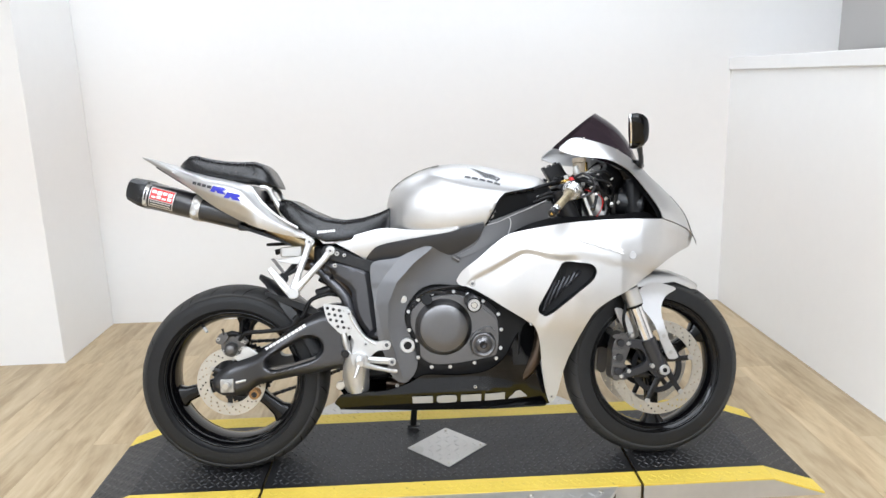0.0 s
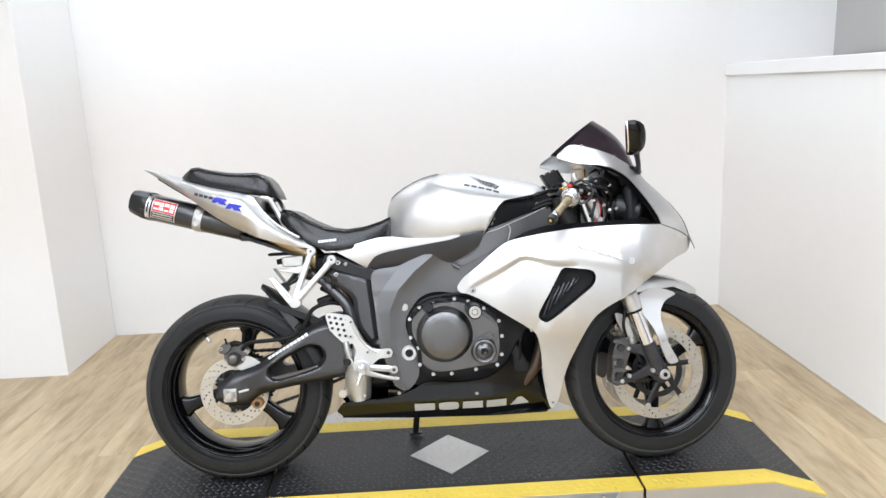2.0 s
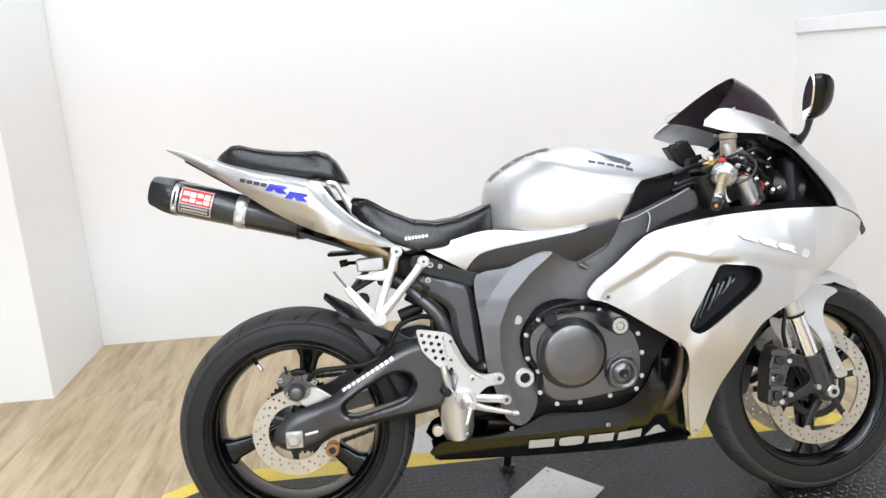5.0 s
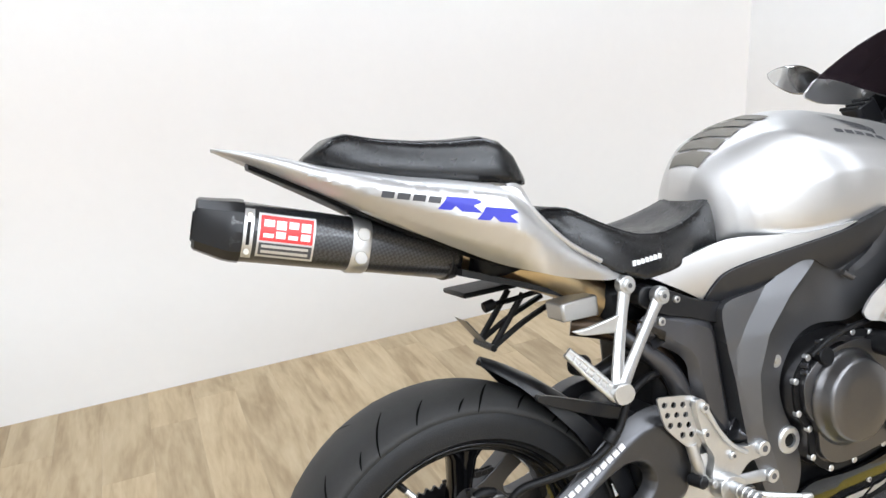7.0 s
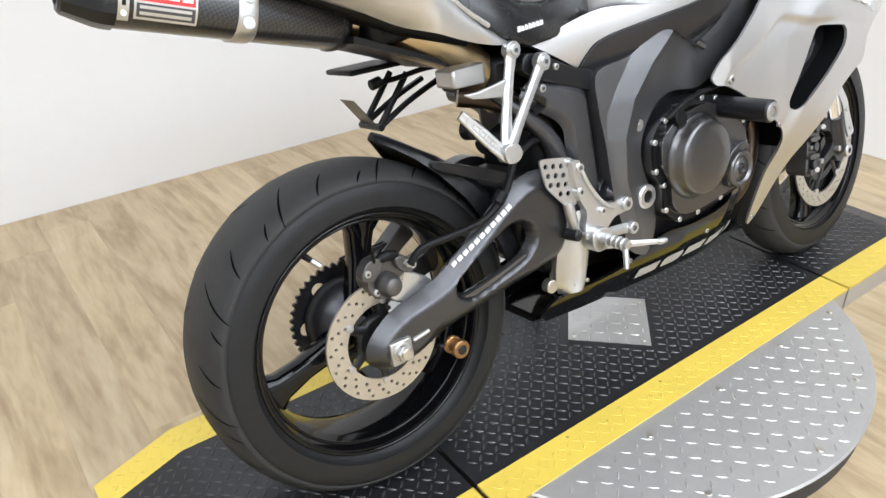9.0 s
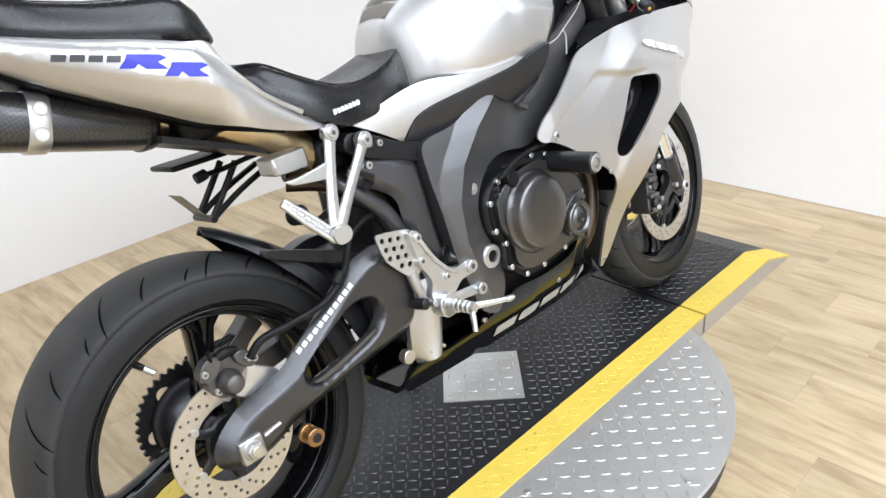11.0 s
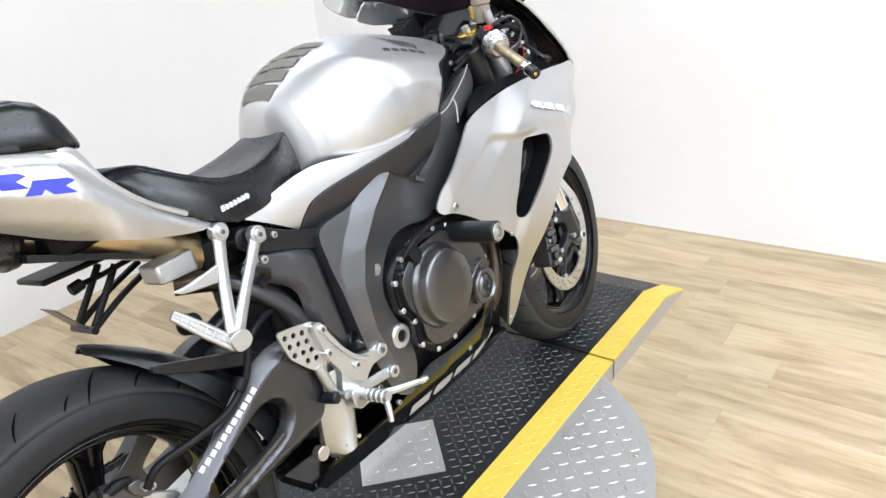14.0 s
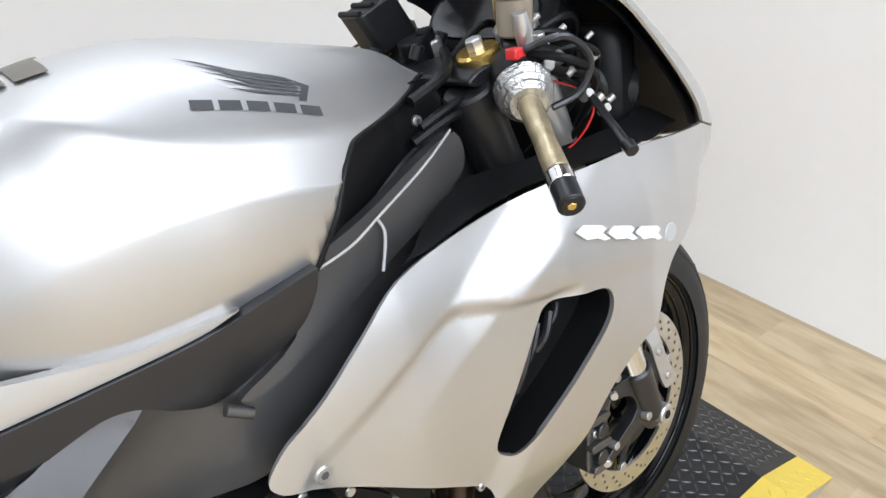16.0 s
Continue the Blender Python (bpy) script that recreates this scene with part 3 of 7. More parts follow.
def wheel(name, cx, cz, R, half, rim, label, turn, cy=0.0):
    hw = half * 0.80
    prof = [(rim + 0.006, -hw), (rim + 0.006, -hw + 0.008), (rim - 0.006, -hw + 0.012), (rim - 0.014, -hw * 0.45), (rim - 0.014, hw * 0.45),
            (rim - 0.006, hw - 0.012), (rim + 0.006, hw - 0.008), (rim + 0.006, hw), (rim - 0.010, hw - 0.002), (rim - 0.024, hw * 0.55),
            (rim - 0.028, 0.02), (rim - 0.028, -0.02), (rim - 0.024, -hw * 0.55), (rim - 0.010, -hw + 0.002)]
    w = part(name, lathe(prof, cx, cy, cz, 96), GLOSS, bike, label, angle=50)
    part("tyre", lathe(tyre_profile(R, half, rim - 0.002), cx, cy, cz, 120), RUBBER, w, "black road tyre with shallow tread cuts", angle=60)
    band = [(R - 0.052 * abs(t) ** 2.2 + 0.0007, half * math.sin(t * math.pi / 2)) for t in np.linspace(-0.80, 0.80, 15)]
    part("tread", lathe([(r - 0.004, y) for r, y in reversed(band)][:1] + band + [(band[-1][0] - 0.004, band[-1][1])], cx, cy, cz, 120, False), TREAD, w, "scrubbed grey tread", angle=60)
    for s in (-1, 1):
        for br, by, rr_ in ((rim - 0.004, hw * 0.985, 0.0042), (rim - 0.017, hw * 0.76, 0.0034)):
            part("rim_bead", lathe([(br + rr_ * math.cos(k * math.pi / 5), s * by + rr_ * math.sin(k * math.pi / 5)) for k in range(10)], cx, cy, cz, 96), GLOSS, w)
    part("hub", lathe([(0.012, -0.07), (0.036, -0.07), (0.040, -0.055), (0.034, -0.03), (0.034, 0.03), (0.040, 0.055), (0.036, 0.07), (0.012, 0.07)], cx, cy, cz, 40), GLOSS, w)
    for k in range(3):
        a = radians(turn + 120 * k)
        e, n = Vector((math.cos(a), 0, math.sin(a))), Vector((-math.sin(a), 0, math.cos(a)))
        c = Vector((cx, cy, cz))
        rings = []
        for q, wd, dp in ((0.03, 0.030, 0.030), (0.07, 0.022, 0.026), (0.13, 0.020, 0.022), (rim - 0.05, 0.026, 0.022), (rim - 0.022, 0.046, 0.024)):
            rings.append(oval_ring(c + e * q, n, Vector((0, 1, 0)), wd, dp, 16, 3.5))
        part("spoke", loft(rings), GLOSS, w, angle=60)
    return w


def tread_cuts(w, cx, cz, R, half, count, cy=0.0):
    """Curved shallow sipes, sunk dark into the tread."""
    rs = np.random.RandomState(3)
    base = bmesh.new()
    for k in range(count):
        a0 = 2 * math.pi * k / count
        for s in (-1, 1):
            ln = (0.060, 0.024, 0.040)[k % 3]
            y0 = (0.12, 0.50, 0.30)[k % 3]
            line = []
            for i in range(9):
                u = i / 8
                t = min(0.80, y0 + u * (0.95 - y0) * (0.80, 0.5, 0.6)[k % 3])
                r = R - 0.052 * t ** 2.2 + 0.0014
                a = a0 + s * 0.0 + (0.16 if s > 0 else 0) + ln / R * (1.15 * u - 0.35 * u * u)
                line.append(Vector((cx + r * math.cos(a), cy + s * half * math.sin(t * math.pi / 2), cz + r * math.sin(a))))
            vs = []
            for i, p in enumerate(line):
                d = (line[min(8, i + 1)] - line[max(0, i - 1)]).normalized()
                out = Vector((p.x - cx, (p.y - cy) * 0.9, p.z - cz)).normalized()
                wv = d.cross(out) * (0.0021 * math.sin(math.pi * (0.12 + 0.76 * i / 8)))
                vs.append((base.verts.new(p - wv), base.verts.new(p + wv)))
            for a, b in zip(vs, vs[1:]):
                base.faces.new((a[0], a[1], b[1], b[0]))
    tagged(part("tread_pattern", base, CUT, w), "shallow curved tread cuts", kind="stuff")


def disc(name, cx, cz, y, r0, r1, parent, holes, thick=0.005):
    out = circle(cx, cz, r1, 72)
    cut = [circle(cx, cz, r0, 48)]
    for k in range(holes):
        for q, o in ((0.30, 0), (0.55, 0.33), (0.80, 0.66)):
            a = 2 * math.pi * (k + o) / holes
            cut.append(circle(cx + (r0 + (r1 - r0) * q) * math.cos(a), cz + (r0 + (r1 - r0) * q) * math.sin(a), 0.0034, 7))
    return part(name, slab(out, y - thick / 2, y + thick / 2, cut), STEEL, parent, "drilled steel brake disc", angle=30)


# rear wheel
rear = wheel("rear_wheel", RX, RZ, 0.311, 0.095, 0.229, "gloss black three-spoke rear wheel", 78, 0.036)
tread_cuts(rear, RX, RZ, 0.311, 0.095, 30, 0.036)
disc("brake_disc", RX, RZ, -0.060, 0.072, 0.112, rear, 20)
part("disc_carrier", lathe([(0.022, -0.062), (0.046, -0.062), (0.049, -0.059), (0.049, -0.048), (0.044, -0.040), (0.022, -0.036)], RX, 0, RZ, 40), SATIN, rear)
for k in range(6):
    a = radians(60 * k + 22)
    e, n = Vector((math.cos(a), 0, math.sin(a))), Vector((-math.sin(a), 0, math.cos(a)))
    c = Vector((RX, -0.0585, RZ))
    part("carrier_arm", tube([c + e * 0.040 - n * 0.006, c + e * 0.058, c + e * 0.074 + n * 0.003], [0.0115, 0.0085, 0.0080], 10, 4, 0.45), SATIN, rear)
    part("disc_bolt", rod(c + e * 0.0765 + Vector((0, 0.003, 0)), c + e * 0.0765 + Vector((0, -0.0075, 0)), 0.0068, n=12), DULL, rear)
teeth = []
for i in range(42 * 4):
    a, q = 2 * math.pi * i / (42 * 4), 0.104 + (0.004 if i % 4 in (1, 2) else -0.002)
    teeth.append((RX + q * math.cos(a), RZ + q * math.sin(a)))
part("sprocket", slab(teeth, 0.094, 0.101, [circle(RX, RZ, 0.05, 30)] + [circle(RX + 0.077 * math.cos(k * math.pi / 3), RZ + 0.077 * math.sin(k * math.pi / 3), 0.014, 14) for k in range(6)]), SATIN, rear, "dark toothed sprocket", angle=30)
part("cush_hub", lathe([(0.034, 0.0), (0.052, 0.006), (0.074, 0.030), (0.080, 0.040), (0.083, 0.058), (0.034, 0.060)], RX, 0.030, RZ, 64, True), CAST, rear, "dark cast sprocket carrier hub", angle=40)
for k in range(3):
    a = radians(80 + 120 * k)
    e = Vector((math.cos(a), 0, math.sin(a)))
    c = Vector((RX, 0.046, RZ)) + e * 0.050
    part("hub_hole", rod(c, c + Vector((0, -0.010, 0)) + e * 0.004, 0.013, n=20), BLACK, rear, "dark round hole in the hub")
part("valve", tube([(-0.812, 0.0, 0.508), (-0.803, -0.022, 0.497), (-0.795, -0.032, 0.488)], [0.008, 0.006, 0.005], 8), BLACK, rear)
part("valve_cap", rod((-0.795, -0.032, 0.488), (-0.784, -0.040, 0.475), 0.0055, n=10), ALU, rear, "bright valve cap")

# chain
chain = bmesh.new()
for (xa, za), (xb, zb) in (((RX + 0.02, RZ + 0.106), (-0.22, 0.455)), ((RX + 0.02, RZ - 0.106), (-0.22, 0.365))):
    n = 38
    bm = bmesh.new()
    for i in range(n):
        u = (i + 0.5) / n
        c = Vector((xa + (xb - xa) * u, 0.098, za + (zb - za) * u - 0.012 * math.sin(math.pi * u)))
        for yo in (-0.006, 0.006):
            bmesh.ops.create_cube(bm, size=1, matrix=Matrix.Translation(c + Vector((0, yo, 0))) @ Matrix.Rotation(-math.atan2(zb - za, xb - xa), 4, "Y") @ Matrix.Diagonal((0.0115, 0.003, 0.011 if i % 2 else 0.009, 1)))
    chain = join(chain, bm)
tagged(part("chain", chain, SATIN, bike, "dark drive chain", angle=20), kind="stuff")

# swingarm
arm = rounded([(-0.752, 0.335), (-0.705, 0.372), (-0.611, 0.405), (-0.53, 0.462), (-0.457, 0.512), (-0.40, 0.535), (-0.345, 0.535), (-0.300, 0.50), (-0.292, 0.43), (-0.318, 0.362), (-0.39, 0.343), (-0.50, 0.328), (-0.60, 0.308), (-0.66, 0.276), (-0.72, 0.272), (-0.758, 0.298)], 4)
slot = rounded([(-0.572, 0.385), (-0.548, 0.404), (-0.50, 0.430), (-0.448, 0.452), (-0.412, 0.446), (-0.402, 0.418), (-0.425, 0.392), (-0.48, 0.376), (-0.545, 0.362), (-0.568, 0.366)], 3)
arm_y = lambda x, z: -0.134 + 0.018 * soft(-0.56, -0.68, x)
swing = part("swingarm", shell(arm, pillow(arm_y, arm, 0.027, 0.023, [slot], 0.50, 1.45), [slot], cell=0.0048), SWING, bike, "satin dark grey cast swingarm", solid=0.034)
part("left_arm", slab(arm, 0.088, 0.128, [slot]), SWING, swing, bevel=0.010)
part("cross_tube", box(-0.40, -0.31, -0.09, 0.09, 0.38, 0.52), SATIN, swing, bevel=0.02)
part("slot_lip", slab(rounded([(-0.57, 0.362), (-0.545, 0.356), (-0.48, 0.370), (-0.42, 0.388), (-0.418, 0.394), (-0.48, 0.378), (-0.545, 0.365)], 2), -0.128, -0.120), CALIPER, swing, "grey lip along the slot's lower edge")
ca = math.atan2(0.500 - 0.425, -0.455 + 0.575)
for i in range(11):
    u = i / 10
    bx0, bz0 = -0.572 + 0.122 * u, 0.424 + 0.070 * u
    c = Vector((bx0, pillow(arm_y, arm, 0.027, 0.023, [slot], 0.50, 1.45)(bx0, bz0) - 0.0012, bz0))
    bm = bmesh.new()
    bmesh.ops.create_cube(bm, size=1, matrix=Matrix.Translation(c) @ Matrix.Rotation(-ca, 4, "Y") @ Matrix.Diagonal((0.0108, 0.0030, 0.0105, 1)))
    part("print_bar", bm, WHITE, swing, "white printed bar")
part("axle_block", slab(rounded([(-0.727, 0.331, 1), (-0.684, 0.331, 1), (-0.684, 0.288, 1), (-0.727, 0.288, 1)], 1), -0.124, -0.108), DULL, swing, "bright axle adjuster block", bevel=0.003)
part("axle_washer", rod((RX, -0.122, RZ), (RX, -0.128, RZ), 0.0185, n=24), DULL, swing)
part("axle_nut", rod((RX, -0.126, RZ), (RX, -0.138, RZ), 0.0155, n=6), DULL, swing)
part("axle_end", rod((RX, -0.132, RZ), (RX, -0.142, RZ), 0.010, n=16), STEEL, swing)
part("adjuster_bolt", rod((-0.678, -0.116, 0.318), (-0.645, -0.118, 0.325), 0.0045, n=8), DULL, swing)
part("swingarm_spool", rod((-0.611, -0.125, 0.287), (-0.611, -0.150, 0.287), 0.011, n=20), BRONZE, swing, "bronze stand spool")
part("spool_rim", rod((-0.611, -0.150, 0.287), (-0.611, -0.163, 0.287), 0.0165, n=24), BRONZE, swing)
part("spool_rim", rod((-0.611, -0.128, 0.287), (-0.611, -0.138, 0.287), 0.0165, n=24), BRONZE, swing)
part("spool_bolt", rod((-0.611, -0.160, 0.287), (-0.611, -0.165, 0.287), 0.009, n=12), SATIN, swing)

# rear caliper and hose
cal = part("rear_caliper", slab(rounded([(-0.728, 0.438), (-0.712, 0.462), (-0.690, 0.466), (-0.664, 0.452), (-0.656, 0.428), (-0.668, 0.405), (-0.698, 0.396), (-0.722, 0.410)], 3), -0.086, -0.044), CALIPER, bike, "grey cast rear brake caliper", bevel=0.006)
part("piston_body", lathe([(0.0, -0.116), (0.013, -0.116), (0.016, -0.113), (0.017, -0.104), (0.021, -0.100), (0.022, -0.082), (0.0, -0.082)], -0.694, 0, 0.424, 28, False), CALIPER, cal, angle=35)
part("pin_boss", slab(rounded([(-0.742, 0.450), (-0.728, 0.474), (-0.706, 0.476), (-0.700, 0.460), (-0.722, 0.440)], 3), -0.098, -0.076), CALIPER, cal, bevel=0.004)
part("pin_boss", slab(rounded([(-0.676, 0.466), (-0.655, 0.464), (-0.642, 0.444), (-0.652, 0.432), (-0.672, 0.446)], 3), -0.100, -0.076), CALIPER, cal, bevel=0.004)
part("dust_boot", tube([(-0.704, -0.090, 0.470), (-0.688, -0.092, 0.474), (-0.668, -0.092, 0.470)], [0.008, 0.0095, 0.007], 12, 4), BLACK, cal)
part("bracket", slab(rounded([(-0.662, 0.432), (-0.628, 0.418), (-0.602, 0.392), (-0.626, 0.366), (-0.672, 0.378), (-0.690, 0.398)], 3), -0.078, -0.086), ALU, cal, "bare aluminium caliper bracket", bevel=0.003)
part("banjo", rod((-0.655, -0.094, 0.452), (-0.655, -0.108, 0.452), 0.0075, n=6), DULL, cal)
part("bleed_nipple", tube([(-0.714, -0.094, 0.470), (-0.716, -0.100, 0.484), (-0.717, -0.101, 0.492)], [0.004, 0.003, 0.004], 8, 3), BLACK, cal)
for bx0, bz0, y1 in ((-0.732, 0.458, -0.104), (-0.646, 0.446, -0.106), (-0.716, 0.416, -0.094)):
    bolt("bolt", bx0, -0.080, y1, bz0, 0.0062, cal, DULL)
part("brake_hose", tube([(-0.660, -0.118, 0.455), (-0.635, -0.125, 0.478), (-0.575, -0.130, 0.482), (-0.505, -0.132, 0.490), (-0.455, -0.134, 0.525), (-0.425, -0.132, 0.575), (-0.375, -0.118, 0.592), (-0.335, -0.10, 0.585)], 0.0068, 10), BLACK, bike, "black rubber brake hose")
part("hose_clip", rod((-0.478, -0.136, 0.512), (-0.462, -0.136, 0.528), 0.012, n=12), BLACK, bike)

# hugger over the rear tyre
hug = []
for a, hw, rr, fl in ((75, 0.012, 0.346, 0.004), (71, 0.040, 0.342, 0.008), (66, 0.068, 0.337, 0.014), (58, 0.094, 0.332, 0.026), (46, 0.108, 0.330, 0.040), (34, 0.112, 0.330, 0.050), (22, 0.112, 0.330, 0.050), (10, 0.11, 0.330, 0.045)):
    e = Vector((math.cos(radians(a)), 0, math.sin(radians(a))))
    c = Vector((RX, 0, RZ))
    hug.append([c + e * (rr + q) + Vector((0, y, 0)) for y, q in ((-hw, -fl), (-hw * 0.97, -fl * 0.3), (-hw * 0.7, 0.006), (0, 0.012), (hw * 0.7, 0.006), (hw * 0.97, -fl * 0.3), (hw, -fl),
                (hw * 0.94, -fl), (hw * 0.91, -fl * 0.4), (hw * 0.65, 0.001), (0, 0.006), (-hw * 0.65, 0.001), (-hw * 0.91, -fl * 0.4), (-hw * 0.94, -fl))])
part("rear_hugger", loft([[v + Vector((0, 0.022, 0)) for v in r] for r in hug]), SATIN, bike, "black plastic rear hugger", angle=50)
part("hugger_rib", slab(rounded([(-0.575, 0.596), (-0.53, 0.572), (-0.45, 0.535), (-0.40, 0.520), (-0.395, 0.532), (-0.44, 0.556), (-0.52, 0.588), (-0.572, 0.606)], 3), -0.100, -0.088), SATIN, bike, bevel=0.003)

# front wheel, discs, fork
front = wheel("front_wheel", FX, FZ, 0.300, 0.061, 0.227, "gloss black three-spoke front wheel", 30)
tread_cuts(front, FX, FZ, 0.300, 0.061, 26)
for s in (-1, 1):
    d = disc("brake_disc", FX, FZ, s * 0.066, 0.122, 0.158, front, 24)
    part("disc_ring", lathe([(0.070, s * 0.063), (0.086, s * 0.064), (0.088, s * 0.062), (0.086, s * 0.057), (0.070, s * 0.057)], FX, 0, FZ, 40), SATIN, front)
    for k in range(6):
        a = radians(60 * k + 12)
        e, n = Vector((math.cos(a), 0, math.sin(a))), Vector((-math.sin(a), 0, math.cos(a)))
        c = Vector((FX, s * 0.062, FZ))
        part("disc_arm", tube([c + e * 0.035 + n * 0.018, c + e * 0.08 + n * 0.006, c + e * 0.118], [0.012, 0.0095, 0.0085], 10, 4, 0.5), SATIN, front)
        part("disc_button", rod(c + e * 0.119 + Vector((0, s * 0.007, 0)), c + e * 0.119 - Vector((0, s * 0.002, 0)), 0.0088, n=14), DULL, front)
fork_dir = Vector((0.35, 0, -1)).normalized()
for s in (-1, 1):
    top, mid, low = Vector((0.468, s * 0.106, 0.955)), Vector((0.602, s * 0.106, 0.560)), Vector((0.662, s * 0.106, 0.388))
    leg = part("fork_leg", rod(top, mid, 0.026, n=28), ALU, bike, "silver upper fork tube")
    part("fork_collar", rod(mid - fork_dir * 0.012, mid + fork_dir * 0.048, 0.0295, n=28), ALU, leg, "bright clamp at the foot of the upper tube")
    part("fork_seal", rod(mid + fork_dir * 0.046, mid + fork_dir * 0.056, 0.0260, n=28), BLACK, leg)
    part("fork_slider", rod(mid - fork_dir * 0.03, low, 0.0215, n=28), CHROME, leg, "bright chrome fork slider")
    part("fork_foot", rod(low - fork_dir * 0.016, Vector((0.694, s * 0.106, 0.300)), 0.0265, 0.0235, n=28), CAST, leg, "dark grey cast fork foot")
    part("caliper_arm", slab(rounded([(0.640, 0.398), (0.676, 0.392), (0.716, 0.325), (0.729, 0.296), (0.718, 0.276), (0.698, 0.270), (0.678, 0.278), (0.660, 0.296), (0.644, 0.294), (0.575, 0.276), (0.562, 0.286), (0.630, 0.316), (0.650, 0.332), (0.643, 0.356), (0.625, 0.370), (0.590, 0.380), (0.594, 0.400), (0.620, 0.400)], 3), s * 0.094, s * 0.114), CAST, leg, "dark forked caliper bracket", bevel=0.006)
    part("caliper_bolt", rod((0.598, s * 0.106, 0.390), (0.588, s * 0.118, 0.390), 0.0065, n=10), ALU, leg)
    part("caliper_bolt", rod((0.570, s * 0.106, 0.284), (0.560, s * 0.118, 0.284), 0.0065, n=10), ALU, leg)
    part("axle_end", rod((FX, s * 0.110, FZ), (FX, s * 0.134, FZ), 0.017, n=28), ALU, leg)
    part("axle_hole", rod((FX, s * 0.132, FZ), (FX, s * 0.1355, FZ), 0.008, n=6), BLACK, leg)
    part("pinch_bolt", rod((0.665, s * 0.112, 0.314), (0.665, s * 0.126, 0.314), 0.0075, n=10), DULL, leg)
    part("pinch_bolt", rod((0.718, s * 0.110, 0.292), (0.718, s * 0.122, 0.292), 0.0065, n=10), DULL, leg)
    c = part("front_caliper", slab(rounded([(0.565, 0.425), (0.592, 0.418), (0.602, 0.385), (0.588, 0.345), (0.572, 0.302), (0.556, 0.268), (0.532, 0.280), (0.536, 0.33), (0.542, 0.385)], 3), s * 0.048, s * 0.104), CALIPER, bike, "grey radial brake caliper", bevel=0.008)
    for xa, za in ((0.553, 0.416), (0.548, 0.368), (0.547, 0.322), (0.548, 0.282)):
        part("caliper_rib", slab(rounded([(xa - 0.012, za - 0.006), (xa + 0.030, za - 0.010), (xa + 0.032, za + 0.000), (xa - 0.010, za + 0.006)], 3), s * 0.100, s * 0.114), CALIPER, c, bevel=0.003)
    bolt("caliper_pin", 0.546, s * 0.098, s * 0.112, 0.345, 0.006, c, DULL)
    for zc in (0.392, 0.345, 0.300):
        part("piston_cover", rod((0.565 - (0.392 - zc) * 0.12, s * 0.104, zc), (0.565 - (0.392 - zc) * 0.12, s * 0.117, zc), 0.0125, n=18), CAST, c)
    part("bolt", rod((0.602, s * 0.10, 0.415), (0.602, s * 0.118, 0.415), 0.007, n=8), DULL, c)
    part("bolt", rod((0.588, s * 0.10, 0.300), (0.588, s * 0.118, 0.300), 0.007, n=8), DULL, c)
    part("brake_line", tube([(0.585, s * 0.112, 0.428), (0.575, s * 0.118, 0.47), (0.585, s * 0.11, 0.54), (0.555, s * 0.09, 0.62)], 0.0055, 8), BLACK, c)

# front mudguard
fend = []
for a, hw, rr in ((132, 0.050, 0.322), (120, 0.062, 0.322), (105, 0.068, 0.321), (90, 0.069, 0.320), (76, 0.066, 0.318), (64, 0.052, 0.315), (57, 0.030, 0.312)):
    e = Vector((math.cos(radians(a)), 0, math.sin(radians(a))))
    c = Vector((FX, 0, FZ))
    side = 0.045 if 80 < a < 128 else 0.028
    fend.append([c + e * (rr + q) + Vector((0, y, 0)) for y, q in ((-hw, -side), (-hw * 0.98, -0.014), (-hw * 0.75, -0.001), (0, 0.008), (hw * 0.75, -0.001), (hw * 0.98, -0.014), (hw, -side),
                 (hw * 0.94, -side), (hw * 0.92, -0.017), (hw * 0.7, -0.005), (0, 0.004), (-hw * 0.7, -0.005), (-hw * 0.92, -0.017), (-hw * 0.94, -side))])
guard = part("front_mudguard", loft(fend), SILVER, bike, "silver front mudguard", angle=55)
stay = rounded([(0.637, 0.520), (0.650, 0.560), (0.70, 0.582), (0.775, 0.560), (0.738, 0.535), (0.714, 0.495), (0.712, 0.450), (0.725, 0.400), (0.754, 0.342), (0.748, 0.334), (0.722, 0.335), (0.700, 0.385), (0.681, 0.444), (0.658, 0.488)], 4)
for s in (-1, 1):
    st = part("mudguard_stay", shell(stay, lambda x, z, s=s: s * (0.070 + 0.050 * soft(0.55, 0.42, z)), cell=0.025), SILVER, guard, solid=0.005)
    for bx0, bz0 in ((0.729, 0.356), (0.707, 0.410)):
        part("bolt", rod((bx0, s * 0.112, bz0), (bx0, s * 0.124, bz0), 0.0065, n=12), DULL, guard)
    part("guard_bracket", slab(rounded([(0.556, 0.505), (0.590, 0.495), (0.618, 0.426), (0.598, 0.421), (0.570, 0.462)], 3), s * 0.086, s * 0.092), SILVER, guard, "silver bracket beside the fork", bevel=0.002)

# ---------- frame and engine ----------
spar = rounded([(-0.129, 0.306), (-0.172, 0.322), (-0.196, 0.395), (-0.213, 0.447), (-0.224, 0.573), (-0.231, 0.640), (-0.222, 0.690), (-0.138, 0.704), (-0.07, 0.738), (-0.012, 0.752), (0.028, 0.738), (0.105, 0.752), (0.20, 0.785), (0.30, 0.835), (0.40, 0.875, 1),
                (0.42, 0.78, 1), (0.32, 0.730), (0.20, 0.690), (0.10, 0.632), (0.05, 0.608), (-0.005, 0.613), (-0.042, 0.612), (-0.080, 0.596), (-0.117, 0.552), (-0.128, 0.513), (-0.118, 0.469), (-0.096, 0.414), (-0.094, 0.350)], 4)
